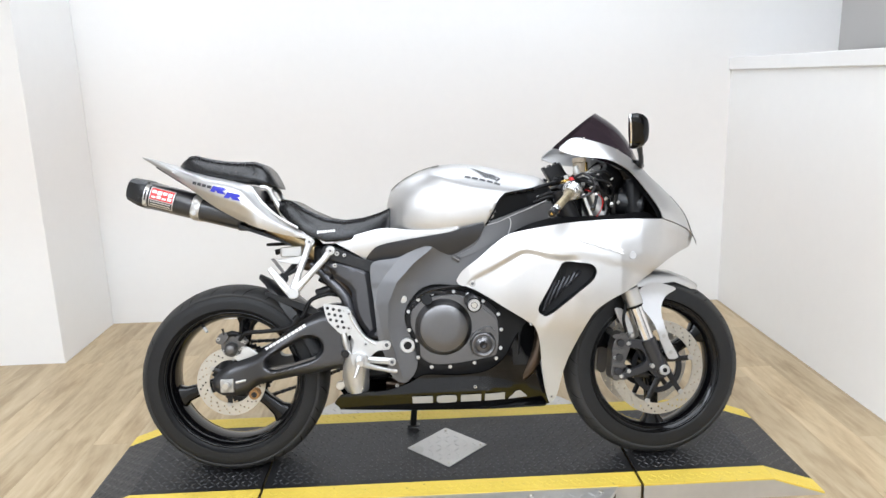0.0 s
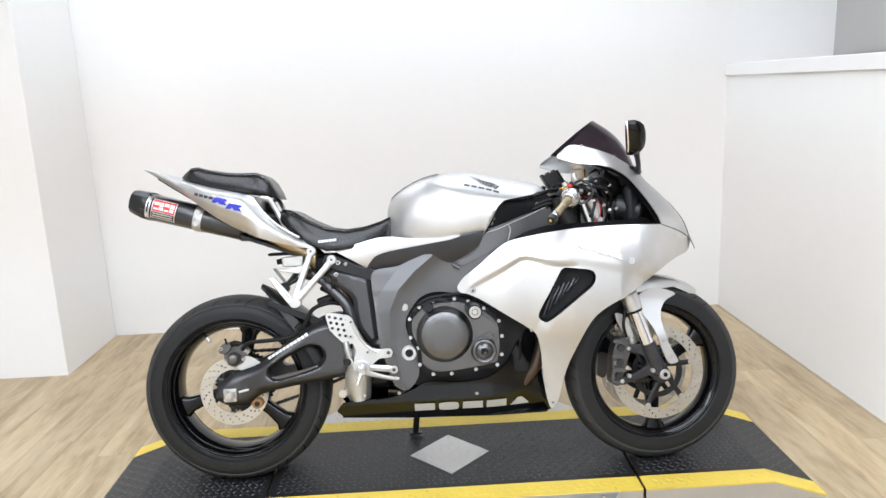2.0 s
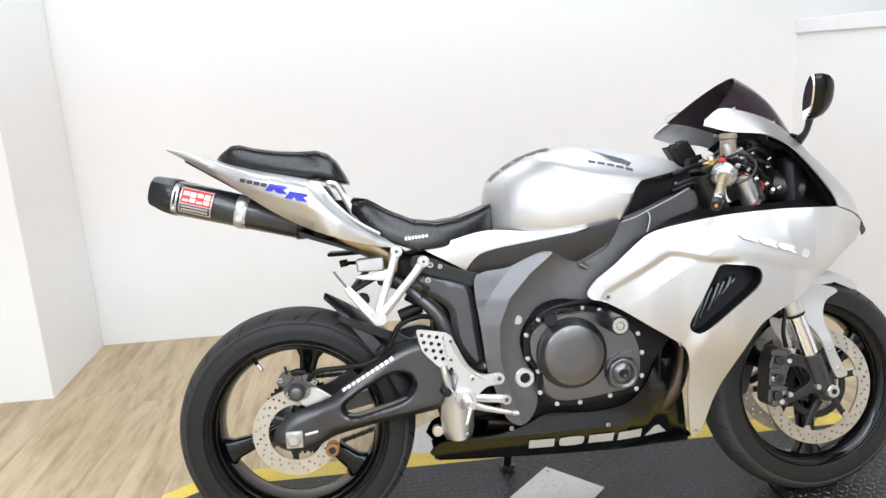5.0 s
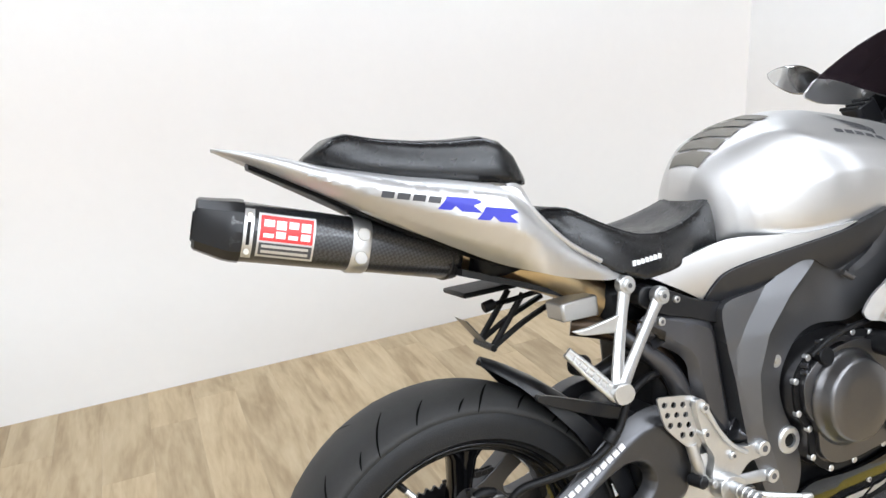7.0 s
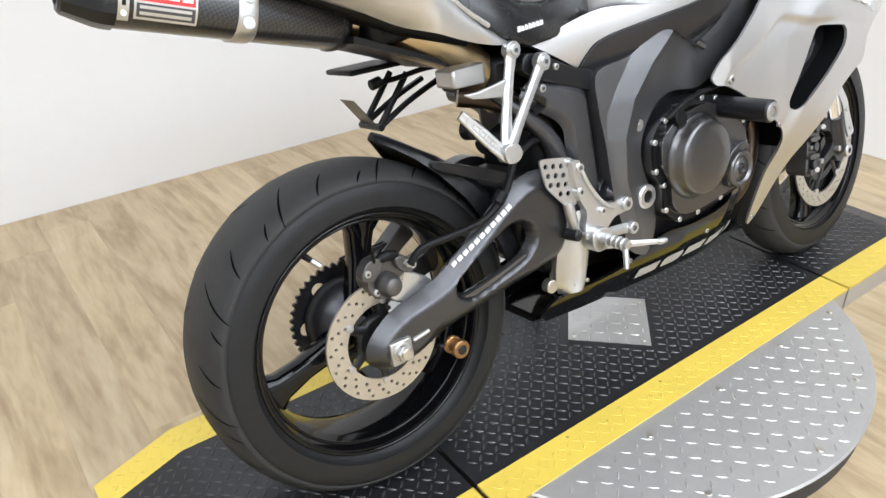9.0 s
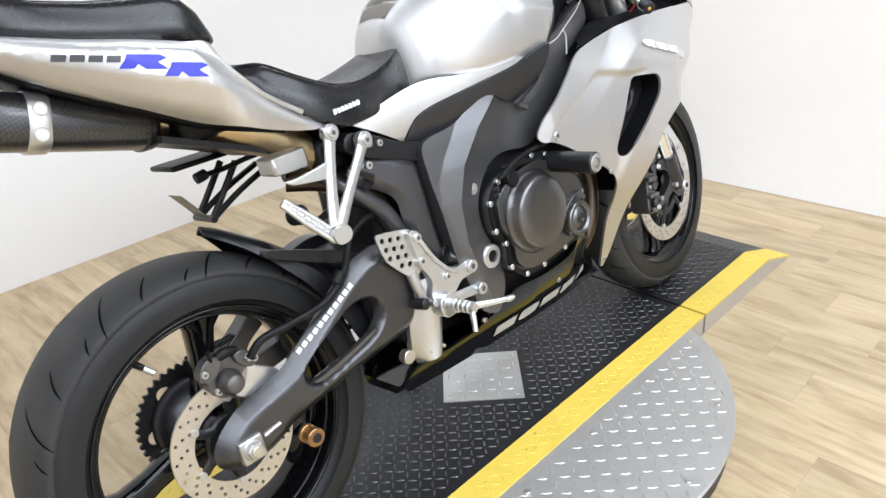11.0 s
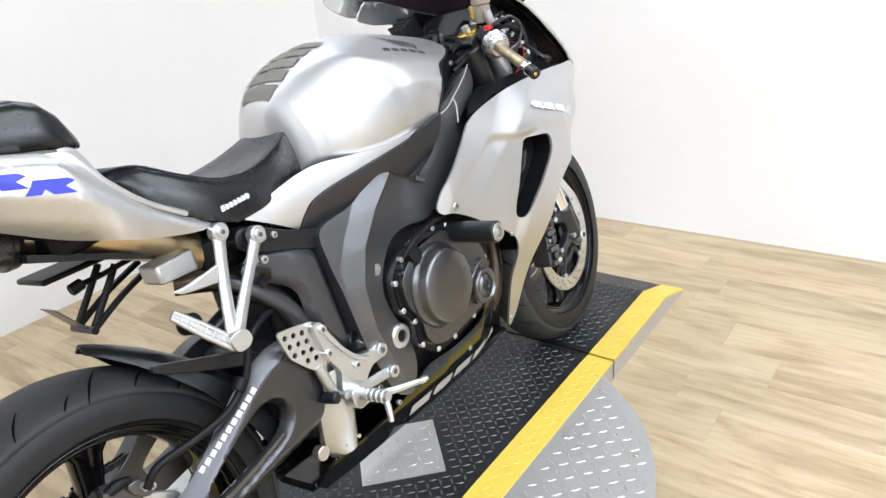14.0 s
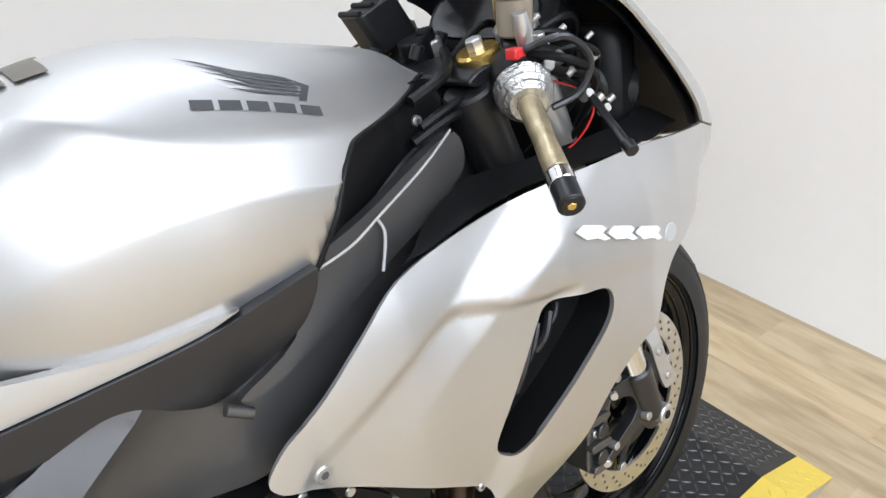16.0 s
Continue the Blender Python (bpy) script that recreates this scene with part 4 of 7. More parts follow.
outer_fold = ((-0.100, 0.740), (-0.143, 0.695), (-0.181, 0.652), (-0.212, 0.608), (-0.217, 0.564), (-0.195, 0.434), (-0.172, 0.320))
inner_fold = ((-0.020, 0.745), (-0.040, 0.724), (-0.092, 0.684), (-0.148, 0.625), (-0.177, 0.558), (-0.180, 0.472), (-0.166, 0.418), (-0.140, 0.320))


def fold_x(fold, z):
    return float(np.interp(z, [p[1] for p in reversed(fold)], [p[0] for p in reversed(fold)]))


def spar_y(s):
    """A ridge along the inner fold, falling away to the engine and to the rear; a rear flange past the outer fold."""
    def f(x, z):
        d = x - fold_x(inner_fold, z)
        y = 0.166 - 0.075 * soft(0.15, 0.42, x)
        y -= 0.0165 * (1 - math.exp(-max(0, d) / 0.06)) * soft(0.14, -0.04, x)
        e = max(0, fold_x(outer_fold, z) - x)
        y -= 0.24 * max(0, -d - e) + 0.06 * e
        return s * y
    return f


frame_main = part("main_frame", shell(spar, spar_y(-1), cell=0.012, creases=(outer_fold, inner_fold)), SPAR, bike, "dark grey aluminium spar frame", angle=11, solid=0.045, bevel=0.004)
part("left_spar", shell(spar, spar_y(1), cell=0.03), SPAR, frame_main, solid=0.045, bevel=0.008)
part("frame_bolt", rod((-0.130, -0.120, 0.570), (-0.130, -0.1585, 0.570), 0.0125, n=18), DULL, frame_main, "dull metal frame bolt")
part("frame_bolt", rod((-0.130, -0.1585, 0.570), (-0.130, -0.161, 0.570), 0.006, n=6), STEEL, frame_main)
part("pivot_ring", lathe([(0.013, -0.165), (0.022, -0.165), (0.025, -0.162), (0.025, -0.140), (0.013, -0.140)], -0.121, 0, 0.423, 28), ALU, frame_main, "bright swingarm pivot collar")
part("pivot_hole", rod((-0.121, -0.140, 0.423), (-0.121, -0.161, 0.423), 0.013, n=20), BLACK, frame_main)
part("frame_brace", tube([(0.045, -0.150, 0.712), (0.058, -0.151, 0.690)], 0.004, 8, 0), CHROME, frame_main)
part("steering_head", box(0.36, 0.47, -0.085, 0.085, 0.72, 0.90), BLACK, frame_main, bevel=0.02)

# rear frame section and its cover
rearfr = rounded([(-0.382, 0.676), (-0.350, 0.704), (-0.309, 0.693), (-0.252, 0.671), (-0.236, 0.655), (-0.231, 0.631), (-0.222, 0.53), (-0.215, 0.448), (-0.236, 0.446), (-0.262, 0.476), (-0.284, 0.516), (-0.293, 0.567), (-0.295, 0.596), (-0.310, 0.618), (-0.347, 0.642), (-0.378, 0.656)], 4)
sub = part("seat_frame", shell(rearfr, pillow(lambda x, z: -(0.124 + 0.014 * soft(-0.38, -0.25, x)), rearfr, 0.016, 0.013, power=1.2), cell=0.010, rims=(0, 0.004, 0.009, 0.016)), FRAMEBLACK, bike, "black rear frame casting", angle=24, solid=0.03)
part("left_rear_casting", shell(rearfr, lambda x, z: 0.112 + 0.012 * soft(-0.38, -0.25, x), cell=0.025), FRAMEBLACK, sub, solid=0.03, bevel=0.008)
part("frame_tube", tube([(-0.425, -0.085, 0.690), (-0.40, -0.095, 0.668), (-0.36, -0.105, 0.630), (-0.315, -0.11, 0.575), (-0.295, -0.11, 0.50)], [0.010, 0.012, 0.015, 0.018, 0.020], 12), FRAMEBLACK, sub)
rail = rounded([(-0.375, 0.748), (-0.34, 0.742), (-0.27, 0.708), (-0.213, 0.690), (-0.196, 0.662), (-0.214, 0.652), (-0.28, 0.675), (-0.35, 0.700), (-0.385, 0.722)], 3)
part("side_rail", slab(rail, -0.132, -0.105), SATIN, sub, "satin black side rail", bevel=0.004)
part("left_side_rail", slab(rail, 0.105, 0.132), SATIN, sub, bevel=0.004)
for bx0, bz0, br in ((-0.206, 0.670, 0.010), (-0.336, 0.722, 0.008), (-0.312, 0.716, 0.006)):
    bolt("rail_bolt", bx0, -0.130, -0.138, bz0, br, sub, ALU if br > 0.009 else DULL)
for bx0, bz0 in ((-0.344, 0.684), (-0.229, 0.473), (-0.187, 0.340)):
    bolt("frame_screw", bx0, -0.115, -0.134, bz0, 0.0075, sub, DULL)

# rear shock and linkage in the dark behind the frame
shock = part("rear_shock", rod((-0.30, 0.0, 0.70), (-0.24, 0.0, 0.40), 0.032, n=24), BLACK, bike, "black rear shock absorber")
part("shock_reservoir", rod((-0.42, -0.03, 0.585), (-0.36, -0.03, 0.605), 0.016, n=20), SATIN, shock, "black damper reservoir")
part("frame_hose", tube([(-0.40, -0.075, 0.640), (-0.34, -0.100, 0.605), (-0.305, -0.105, 0.560), (-0.30, -0.10, 0.50)], 0.010, 10), BLACK, shock, "black rubber hose")
part("heat_pipe", tube([(-0.46, -0.035, 0.690), (-0.40, -0.070, 0.672), (-0.34, -0.085, 0.630), (-0.30, -0.080, 0.56), (-0.285, -0.060, 0.45)], [0.020, 0.021, 0.022, 0.022, 0.022], 14), HEADER, shock, "heat-stained exhaust pipe")
part("under_tail_tray", box(-0.42, -0.20, -0.085, 0.085, 0.68, 0.75), BLACK, bike, "black under-seat tray", bevel=0.015)
part("rear_inner_guard", box(-0.335, -0.18, -0.09, 0.09, 0.30, 0.66), BLACK, bike, "black plastic guard behind the engine", bevel=0.02)

# engine
block = rounded([(-0.165, 0.36), (-0.14, 0.56), (-0.06, 0.63), (0.06, 0.64), (0.16, 0.68), (0.30, 0.68), (0.33, 0.56), (0.25, 0.46), (0.23, 0.36), (0.14, 0.315), (-0.08, 0.305)], 4)
engine = part("engine", slab(block, -0.134, 0.150), BLACK, bike, "dark grey four-cylinder engine", bevel=0.015)
cover = rounded([(-0.118, 0.535), (-0.085, 0.572), (-0.04, 0.590), (0.03, 0.595), (0.075, 0.585), (0.125, 0.560), (0.172, 0.515), (0.180, 0.465), (0.176, 0.405), (0.160, 0.372), (0.09, 0.360), (0.01, 0.350), (-0.05, 0.352), (-0.092, 0.385), (-0.095, 0.44), (-0.118, 0.475)], 4)
part("clutch_flange", slab(cover, -0.178, -0.128), ENGINE, engine, "engine grey side cover", bevel=0.006)
inner = rounded([(-0.106, 0.530), (-0.08, 0.557), (-0.035, 0.575), (0.03, 0.580), (0.075, 0.565), (0.12, 0.535), (0.158, 0.50), (0.166, 0.46), (0.162, 0.41), (0.145, 0.385), (0.09, 0.374), (0.01, 0.365), (-0.045, 0.368), (-0.078, 0.395), (-0.084, 0.445), (-0.105, 0.48)], 4)
part("clutch_body", slab(inner, -0.192, -0.170), ENGINE, engine, bevel=0.010)
part("clutch_cover", lathe([(0.0, -0.2235), (0.040, -0.2240), (0.0695, -0.2225), (0.0735, -0.2205), (0.0755, -0.2165), (0.0785, -0.205), (0.083, -0.196), (0.092, -0.190), (0.0, -0.186)], -0.006, 0, 0.482, 72, False), ENGINE, engine, "round flat-faced engine-grey clutch cover", angle=24)
part("pulser_cover", lathe([(0.0, -0.2135), (0.0245, -0.2135), (0.0255, -0.2105), (0.0290, -0.2105), (0.0300, -0.2165), (0.0355, -0.2165), (0.0385, -0.213), (0.042, -0.188), (0.0, -0.188)], 0.116, 0, 0.424, 44, False), ENGINE, engine, angle=30)
part("pulser_plug", lathe([(0.0, -0.2140), (0.0065, -0.2140), (0.0075, -0.2175), (0.0115, -0.2175), (0.0125, -0.2125)], 0.116, 0, 0.424, 24, False), SATIN, engine)
part("cover_lug", slab(rounded([(0.075, 0.44), (0.09, 0.462), (0.125, 0.477), (0.142, 0.478), (0.146, 0.464), (0.12, 0.452), (0.095, 0.43)], 3), -0.206, -0.180), ENGINE, engine, bevel=0.004)
part("oil_filler", rod((-0.055, -0.17, 0.565), (-0.055, -0.200, 0.570), 0.017, n=18), BLACK, engine, "black oil filler cap")
bolt_me = None
for i in range(0, len(cover), 4):
    bx0, bz0 = cover[i]
    c = Vector((0.03, 0, 0.47))
    d = (Vector((bx0, 0, bz0)) - c).normalized() * -0.004
    if bolt_me is None:
        ob = part("cover_bolt", rod((0, 0.004, 0), (0, -0.0075, 0), 0.0062, n=12, cham=0.25), ALU, engine, "bright cover bolt")
        bolt_me = ob.data
    else:
        ob = new("cover_bolt", bolt_me)
        ob.parent = engine
    ob.location = (bx0 + d.x, -0.176, bz0 + d.z)
for px_, pz_, pr_ in ((0.148, 0.462, 0.0075), (0.116, 0.470, 0.006), (0.088, 0.398, 0.006)):
    part("cover_boss", rod((px_, -0.176, pz_), (px_, -0.206, pz_), pr_, n=14), ENGINE, engine)
part("clutch_arm", slab(rounded([(-0.075, 0.586), (-0.030, 0.598), (0.004, 0.592), (0.006, 0.584), (-0.030, 0.588), (-0.070, 0.574)], 3), -0.196, -0.186), SATIN, engine, "black clutch release arm", bevel=0.002)
part("clutch_cable", tube([(-0.086, -0.192, 0.578), (-0.050, -0.198, 0.598), (0.01, -0.194, 0.606), (0.08, -0.182, 0.606), (0.15, -0.170, 0.620)], 0.0055, 8), BLACK, engine, "black clutch cable")
for px_, pz_ in ((-0.098, 0.560), (-0.100, 0.548), (-0.060, 0.592), (0.02, 0.604)):
    part("cable_nut", rod((px_, -0.180, pz_), (px_ + 0.004, -0.192, pz_), 0.0052, n=6), CAST, engine)
part("case_rim", slab(cover, -0.1815, -0.1765, [shrink(cover, 0.013)]), BLACK, engine, "dark gap round the side cover")
part("frame_slider", rod((0.083, -0.150, 0.563), (0.085, -0.300, 0.559), 0.0225, n=32), SATIN, bike, "black crash slider")
part("slider_cap", lathe([(0.010, -0.303), (0.017, -0.303), (0.0195, -0.299), (0.0195, -0.297), (0.010, -0.297)], 0.085, 0, 0.559, 28), DULL, bike)
part("slider_bolt", rod((0.085, -0.290, 0.559), (0.085, -0.3015, 0.559), 0.009, n=6), STEEL, bike)
rad_ = part("radiator", box(0.37, 0.41, -0.17, 0.17, 0.40, 0.76), BLACK, bike, "black radiator")
for i in range(6):
    o, j = 0.019 * i, 0.004 * (i % 2)
    part("hose_rib", tube([(0.312 + o, -0.184 + j, 0.520 + o), (0.325 + o, -0.189 + j, 0.56 + 0.7 * o), (0.350 + 0.85 * o, -0.184 + j, 0.61 + 0.35 * o - j)], 0.0058 - 0.3 * j, 8), CAST, rad_)
part("radiator_hose", tube([(0.36, -0.14, 0.50), (0.385, -0.155, 0.56), (0.425, -0.15, 0.63), (0.45, -0.12, 0.66)], 0.016, 12), BLACK, rad_)
headers = part("exhaust_header", tube([(0.27, -0.09, 0.55), (0.315, -0.10, 0.45), (0.27, -0.10, 0.32), (0.16, -0.06, 0.26), (0.0, -0.02, 0.25), (-0.20, 0.0, 0.27)], 0.021, 14), HEADER, bike, "dark heat-stained exhaust header")
for dy in (0.05, 0.13, 0.19):
    part("header_pipe", tube([(0.27, -0.09 + dy, 0.55), (0.315, -0.10 + dy, 0.45), (0.27, -0.10 + dy, 0.32), (0.10, -0.06 + dy * 0.6, 0.26), (-0.05, -0.04 + dy * 0.3, 0.25)], 0.021, 12), HEADER, headers)

# ---------- bodywork ----------
# tank: half outlines at stations along x
tank_stations = ((-0.174, 0.810, 0.880, 0.040, 0.030), (-0.166, 0.780, 0.912, 0.076, 0.046), (-0.145, 0.772, 0.936, 0.108, 0.055), (-0.11, 0.768, 0.960, 0.140, 0.060), (-0.06, 0.764, 0.984, 0.166, 0.068), (0.0, 0.764, 1.000, 0.181, 0.092),
                 (0.06, 0.768, 1.005, 0.188, 0.140), (0.12, 0.775, 1.000, 0.190, 0.161), (0.18, 0.785, 0.988, 0.186, 0.163), (0.24, 0.80, 0.974, 0.175, 0.155), (0.30, 0.82, 0.960, 0.156, 0.138), (0.345, 0.84, 0.946, 0.132, 0.114), (0.364, 0.86, 0.926, 0.104, 0.086))


def spline(xs, ys, x):
    """A smooth curve through the points."""
    i = max(0, min(len(xs) - 2, int(np.searchsorted(xs, x)) - 1))
    h = xs[i + 1] - xs[i]
    m = [(ys[min(k + 1, len(xs) - 1)] - ys[max(k - 1, 0)]) / (xs[min(k + 1, len(xs) - 1)] - xs[max(k - 1, 0)]) for k in (i, i + 1)]
    u = (x - xs[i]) / h
    return (2*u**3 - 3*u**2 + 1)*ys[i] + (u**3 - 2*u**2 + u)*h*m[0] + (-2*u**3 + 3*u**2)*ys[i + 1] + (u**3 - u**2)*h*m[1]


rings = []
tx = [t[0] for t in tank_stations]
ridge_x = (-0.174, -0.14, -0.10, -0.045, -0.01, 0.03, 0.065, 0.11, 0.19, 0.25, 0.30, 0.345, 0.364)
ridge_w = (0.026, 0.048, 0.076, 0.110, 0.134, 0.156, 0.166, 0.170, 0.166, 0.152, 0.132, 0.104, 0.070)
ridge_d = (0.004, 0.006, 0.010, 0.021, 0.040, 0.068, 0.083, 0.090, 0.086, 0.076, 0.064, 0.048, 0.032)
for x in list(np.linspace(-0.174, -0.14, 8)) + list(np.linspace(-0.13, 0.10, 60)) + list(np.linspace(0.105, 0.22, 36)) + list(np.linspace(0.228, 0.364, 22)):
    zb, zt, w = (spline(tx, [t[k] for t in tank_stations], x) for k in (1, 2, 3))
    pw, drop = spline(ridge_x, ridge_w, x), spline(ridge_x, ridge_d, x)
    pw = min(pw, w * 0.93)
    zr, zm = zt - drop, min(zt - 0.125, zt - drop - 0.03)
    half = [(0, zt), (pw * 0.35, zt - drop * 0.10), (pw * 0.65, zt - drop * 0.38), (pw * 0.88, zt - drop * 0.74), (pw * 0.98, zr + drop * 0.07)]
    flat_k = 0.42 + 0.50 * soft(-0.06, 0.08, x)
    # a hollow under the knee ridge deepens towards the front and ends abruptly
    deep, tall = 0.003 * min(1, max(0, (x + 0.075) / 0.110)) * soft(0.084, 0.040, x), 0.016 + 0.046 * min(1, max(0, (x + 0.09) / 0.13))
    for u in np.linspace(0.06, 1.0, 15):
        a = u * math.pi / 2
        ey, ez = math.sin(a), 1 - math.cos(a)
        fall = (zr - zm) * (ez + (u - ez) * flat_k)
        half.append((pw + (w - pw) * (ey + (u - ey) * flat_k) - deep * soft(0, 0.40, fall / tall) * soft(1.45, 0.50, fall / tall), zr - fall))
    rings.append(ring_x(x, half + [(w * 0.99, zm - (zm - zb) * 0.45), (w * 0.93, zb + 0.014), (w * 0.80, zb), (0, zb)], 2))
tank_bm = loft(rings)
for _ in range(2):
    bmesh.ops.smooth_vert(tank_bm, verts=[v for v in tank_bm.verts if -0.172 < v.co.x < 0.362], factor=0.5, use_axis_x=False, use_axis_y=True, use_axis_z=True)
def cover_depth(x):
    return float(np.interp(x, (0.136, 0.182, 0.22, 0.285, 0.36), (0.180, 0.158, 0.142, 0.116, 0.100)))


# each ring gets one point on the cover's edge; what lies below it steps in
tank_bm.verts.ensure_lookup_table()
around = len(rings[0])
lips = {-1: [], 1: []}
for r in range(len(rings)):
    row = [tank_bm.verts[r * around + i] for i in range(around)]
    x = row[0].co.x
    if x < 0.136:
        continue
    edge = float(np.interp(x, (0.136, 0.16, 0.182, 0.205, 0.285, 0.364), (0.792, 0.830, 0.872, 0.893, 0.906, 0.920)))
    for sg in (-1, 1):
        flank = [v for v in row if v.co.y * sg > 0.5 * cover_depth(x)]
        lip = min(flank, key=lambda v: abs(v.co.z - edge))
        for v in flank:
            if v is not lip and v.co.z < lip.co.z + 1e-4:
                v.co.y = sg * min(abs(v.co.y), cover_depth(x) - 0.010)
                v.co.z = min(v.co.z, edge - 0.004)
        lip.co.z = edge
        lips[sg].append(lip)
for sg in (-1, 1):
    ys = [v.co.y for v in lips[sg]]
    for i, v in enumerate(lips[sg]):
        near = ys[max(0, i - 4):i + 5]
        v.co.y = sum(near) / len(near)
lip_lines = [[v.co.copy() for v in lips[sg]][::2] for sg in (-1, 1)]
tank = part("fuel_tank", tank_bm, SILVER, bike, "silver painted fuel tank", angle=60)
# added bead, black like the cover, hides the jagged mesh edge
for lip_line in lip_lines:
    part("tank_lip", tube(lip_line, 0.0030, 8, 2), BLACK, tank, "black bead added over the jagged edge at the tank cover")
part("tank_seam", tube([(-0.150, -0.096, 0.783), (-0.08, -0.148, 0.776), (0.02, -0.170, 0.779), (0.06, -0.172, 0.788)], 0.0016, 6), DARKPRINT, tank)


from mathutils.bvhtree import BVHTree
tank_tree = BVHTree.FromPolygons([v.co for v in tank.data.vertices], [tuple(f.vertices) for f in tank.data.polygons])


def tank_top(x, y):
    """Height of the tank's skin at x, y."""
    hit = tank_tree.ray_cast(Vector((x, y, 1.3)), Vector((0, 0, -1)))
    return hit[0].z if hit[0] else 0.9


def tank_patch(name, pts, material, label="", lift=0.0012):
    """A thin decal laid on the tank's top; points are x, y."""
    bm = flat([(p[0], p[1]) for p in pts])
    for co, no in [((c * 0.012 - 0.2, 0, 0), (1, 0, 0)) for c in range(50)] + [((0, 0, c * 0.012 - 0.2), (0, 0, 1)) for c in range(34)]:
        bmesh.ops.bisect_plane(bm, geom=list(bm.verts) + list(bm.edges) + list(bm.faces), plane_co=co, plane_no=no, dist=1e-5)
    for v in bm.verts:
        x, y = v.co.x, v.co.z
        v.co = (x, y, tank_top(x, y) + lift)
    bmesh.ops.recalc_face_normals(bm, faces=bm.faces)
    if sum(f.normal.z for f in bm.faces) < 0:
        bmesh.ops.reverse_faces(bm, faces=bm.faces)
    for f in bm.faces:
        f.smooth = True
    return part(name, bm, material, tank, label, keep=True)


# tank grip: a spine of ribs
for i in range(5):
    xa = -0.158 + 0.033 * i
    hw = 0.050 + 0.003 * i
    tank_patch("grip_pad", [(xa, -hw * (0.8 if i == 0 else 1)), (xa + 0.027, -hw), (xa + 0.027, -0.012), (xa + 0.031, -0.010), (xa + 0.031, 0.010), (xa + 0.027, 0.012), (xa + 0.027, hw), (xa, hw * (0.8 if i == 0 else 1))], PAD, "brown-grey tank grip rib", 0.0025)
# wing emblem: feather bars, and a row of five marks under it
for i in range(5):
    u = i / 4
    tank_patch("emblem_bar", [(0.091 + 0.030 * u, -0.077 - 0.044 * u), (0.138 + 0.012 * u, -0.100 - 0.025 * u), (0.180 + 0.004 * u, -0.110 - 0.019 * u), (0.190 - 0.004 * u, -0.115 - 0.016 * u),
                              (0.178 + 0.002 * u, -0.1135 - 0.0175 * u), (0.136 + 0.012 * u, -0.1045 - 0.0235 * u)], DARKPRINT, "dark emblem bar", 0.0008)
tank_patch("emblem_tip", [(0.184, -0.112), (0.198, -0.119), (0.184, -0.136), (0.177, -0.135), (0.189, -0.121)], DARKPRINT, "dark emblem tip", 0.0008)
for i in range(5):
    xa, ya = 0.082 + 0.0232 * i, -0.1295 - 0.0024 * i
    tank_patch("emblem_mark", [(xa, ya), (xa + 0.0185, ya - 0.0018), (xa + 0.0155, ya - 0.0105), (xa - 0.003, ya - 0.0087)], DARKPRINT, "dark mark", 0.0008)

# dark side covers of the tank's front, and the airbox shoulder
front_cover = rounded([(0.136, 0.792, 1), (0.159, 0.828), (0.182, 0.872), (0.203, 0.900), (0.24, 0.910), (0.30, 0.916), (0.352, 0.916), (0.362, 0.885), (0.335, 0.864), (0.28, 0.842), (0.21, 0.816)], 4)
for s in (-1, 1):
    c = part("tank_side_cover", shell(front_cover, lambda x, z, s=s: s * (cover_depth(x) - 0.010 * soft(0.88, 0.92, z)), cell=0.012), BLACK, bike, "matt black tank side cover", solid=0.012, bevel=0.003)
    if s < 0:
        bolt("cover_screw", 0.318, -0.100, -0.114, 0.880, 0.006, c, DULL)

silver_cover = rounded([(-0.350, 0.760, 1), (-0.28, 0.778), (-0.19, 0.797), (-0.10, 0.790), (-0.03, 0.785), (0.06, 0.790, 1), (0.026, 0.7795), (-0.05, 0.7685), (-0.120, 0.7585), (-0.176, 0.7495), (-0.212, 0.738), (-0.234, 0.717), (-0.246, 0.699, 1), (-0.29, 0.726)], 4)
dark_cover = rounded([(-0.243, 0.695), (-0.232, 0.716), (-0.210, 0.737), (-0.175, 0.748), (-0.120, 0.757), (-0.05, 0.767), (0.026, 0.778), (0.091, 0.794), (0.133, 0.803, 1), (0.128, 0.782), (0.112, 0.754), (0.075, 0.728), (0.028, 0.706), (-0.004, 0.716), (-0.035, 0.735), (-0.062, 0.737), (-0.10, 0.721), (-0.15, 0.696), (-0.19, 0.681), (-0.225, 0.685)], 4)
for s in (-1, 1):
    yf = lambda x, z, s=s: s * (spline((-0.35, -0.2, -0.05, 0.05, 0.15), (0.108, 0.130, 0.162, 0.178, 0.184), x) + 0.006 - 3.0 * (z - 0.752 - 0.15 * (x + 0.25)) ** 2)
    part("side_cover", shell(silver_cover, yf, cell=0.012), SILVER, bike, "silver side cover below the seat", solid=0.012)
    part("panel_backing", shell(rounded([(-0.30, 0.735), (-0.20, 0.770), (0.04, 0.779), (0.12, 0.795), (0.10, 0.755), (-0.06, 0.742), (-0.18, 0.690), (-0.235, 0.700)], 3), lambda x, z, yf=yf, s=s: yf(x, z) - s * 0.009, cell=0.02), BLACK, bike, "black backing in the gap between the side panels", solid=0.006)
    part("side_panel", shell(dark_cover, lambda x, z, yf=yf, s=s: yf(x, z) + s * 0.005, cell=0.012), GREY, bike, "dark grey side panel", solid=0.014, bevel=0.004)
spar_panel = rounded([(0.106, 0.737), (0.136, 0.803, 1), (0.20, 0.822), (0.275, 0.848), (0.35, 0.862), (0.36, 0.82), (0.29, 0.790), (0.215, 0.765), (0.15, 0.735), (0.075, 0.700), (0.045, 0.702)], 4)
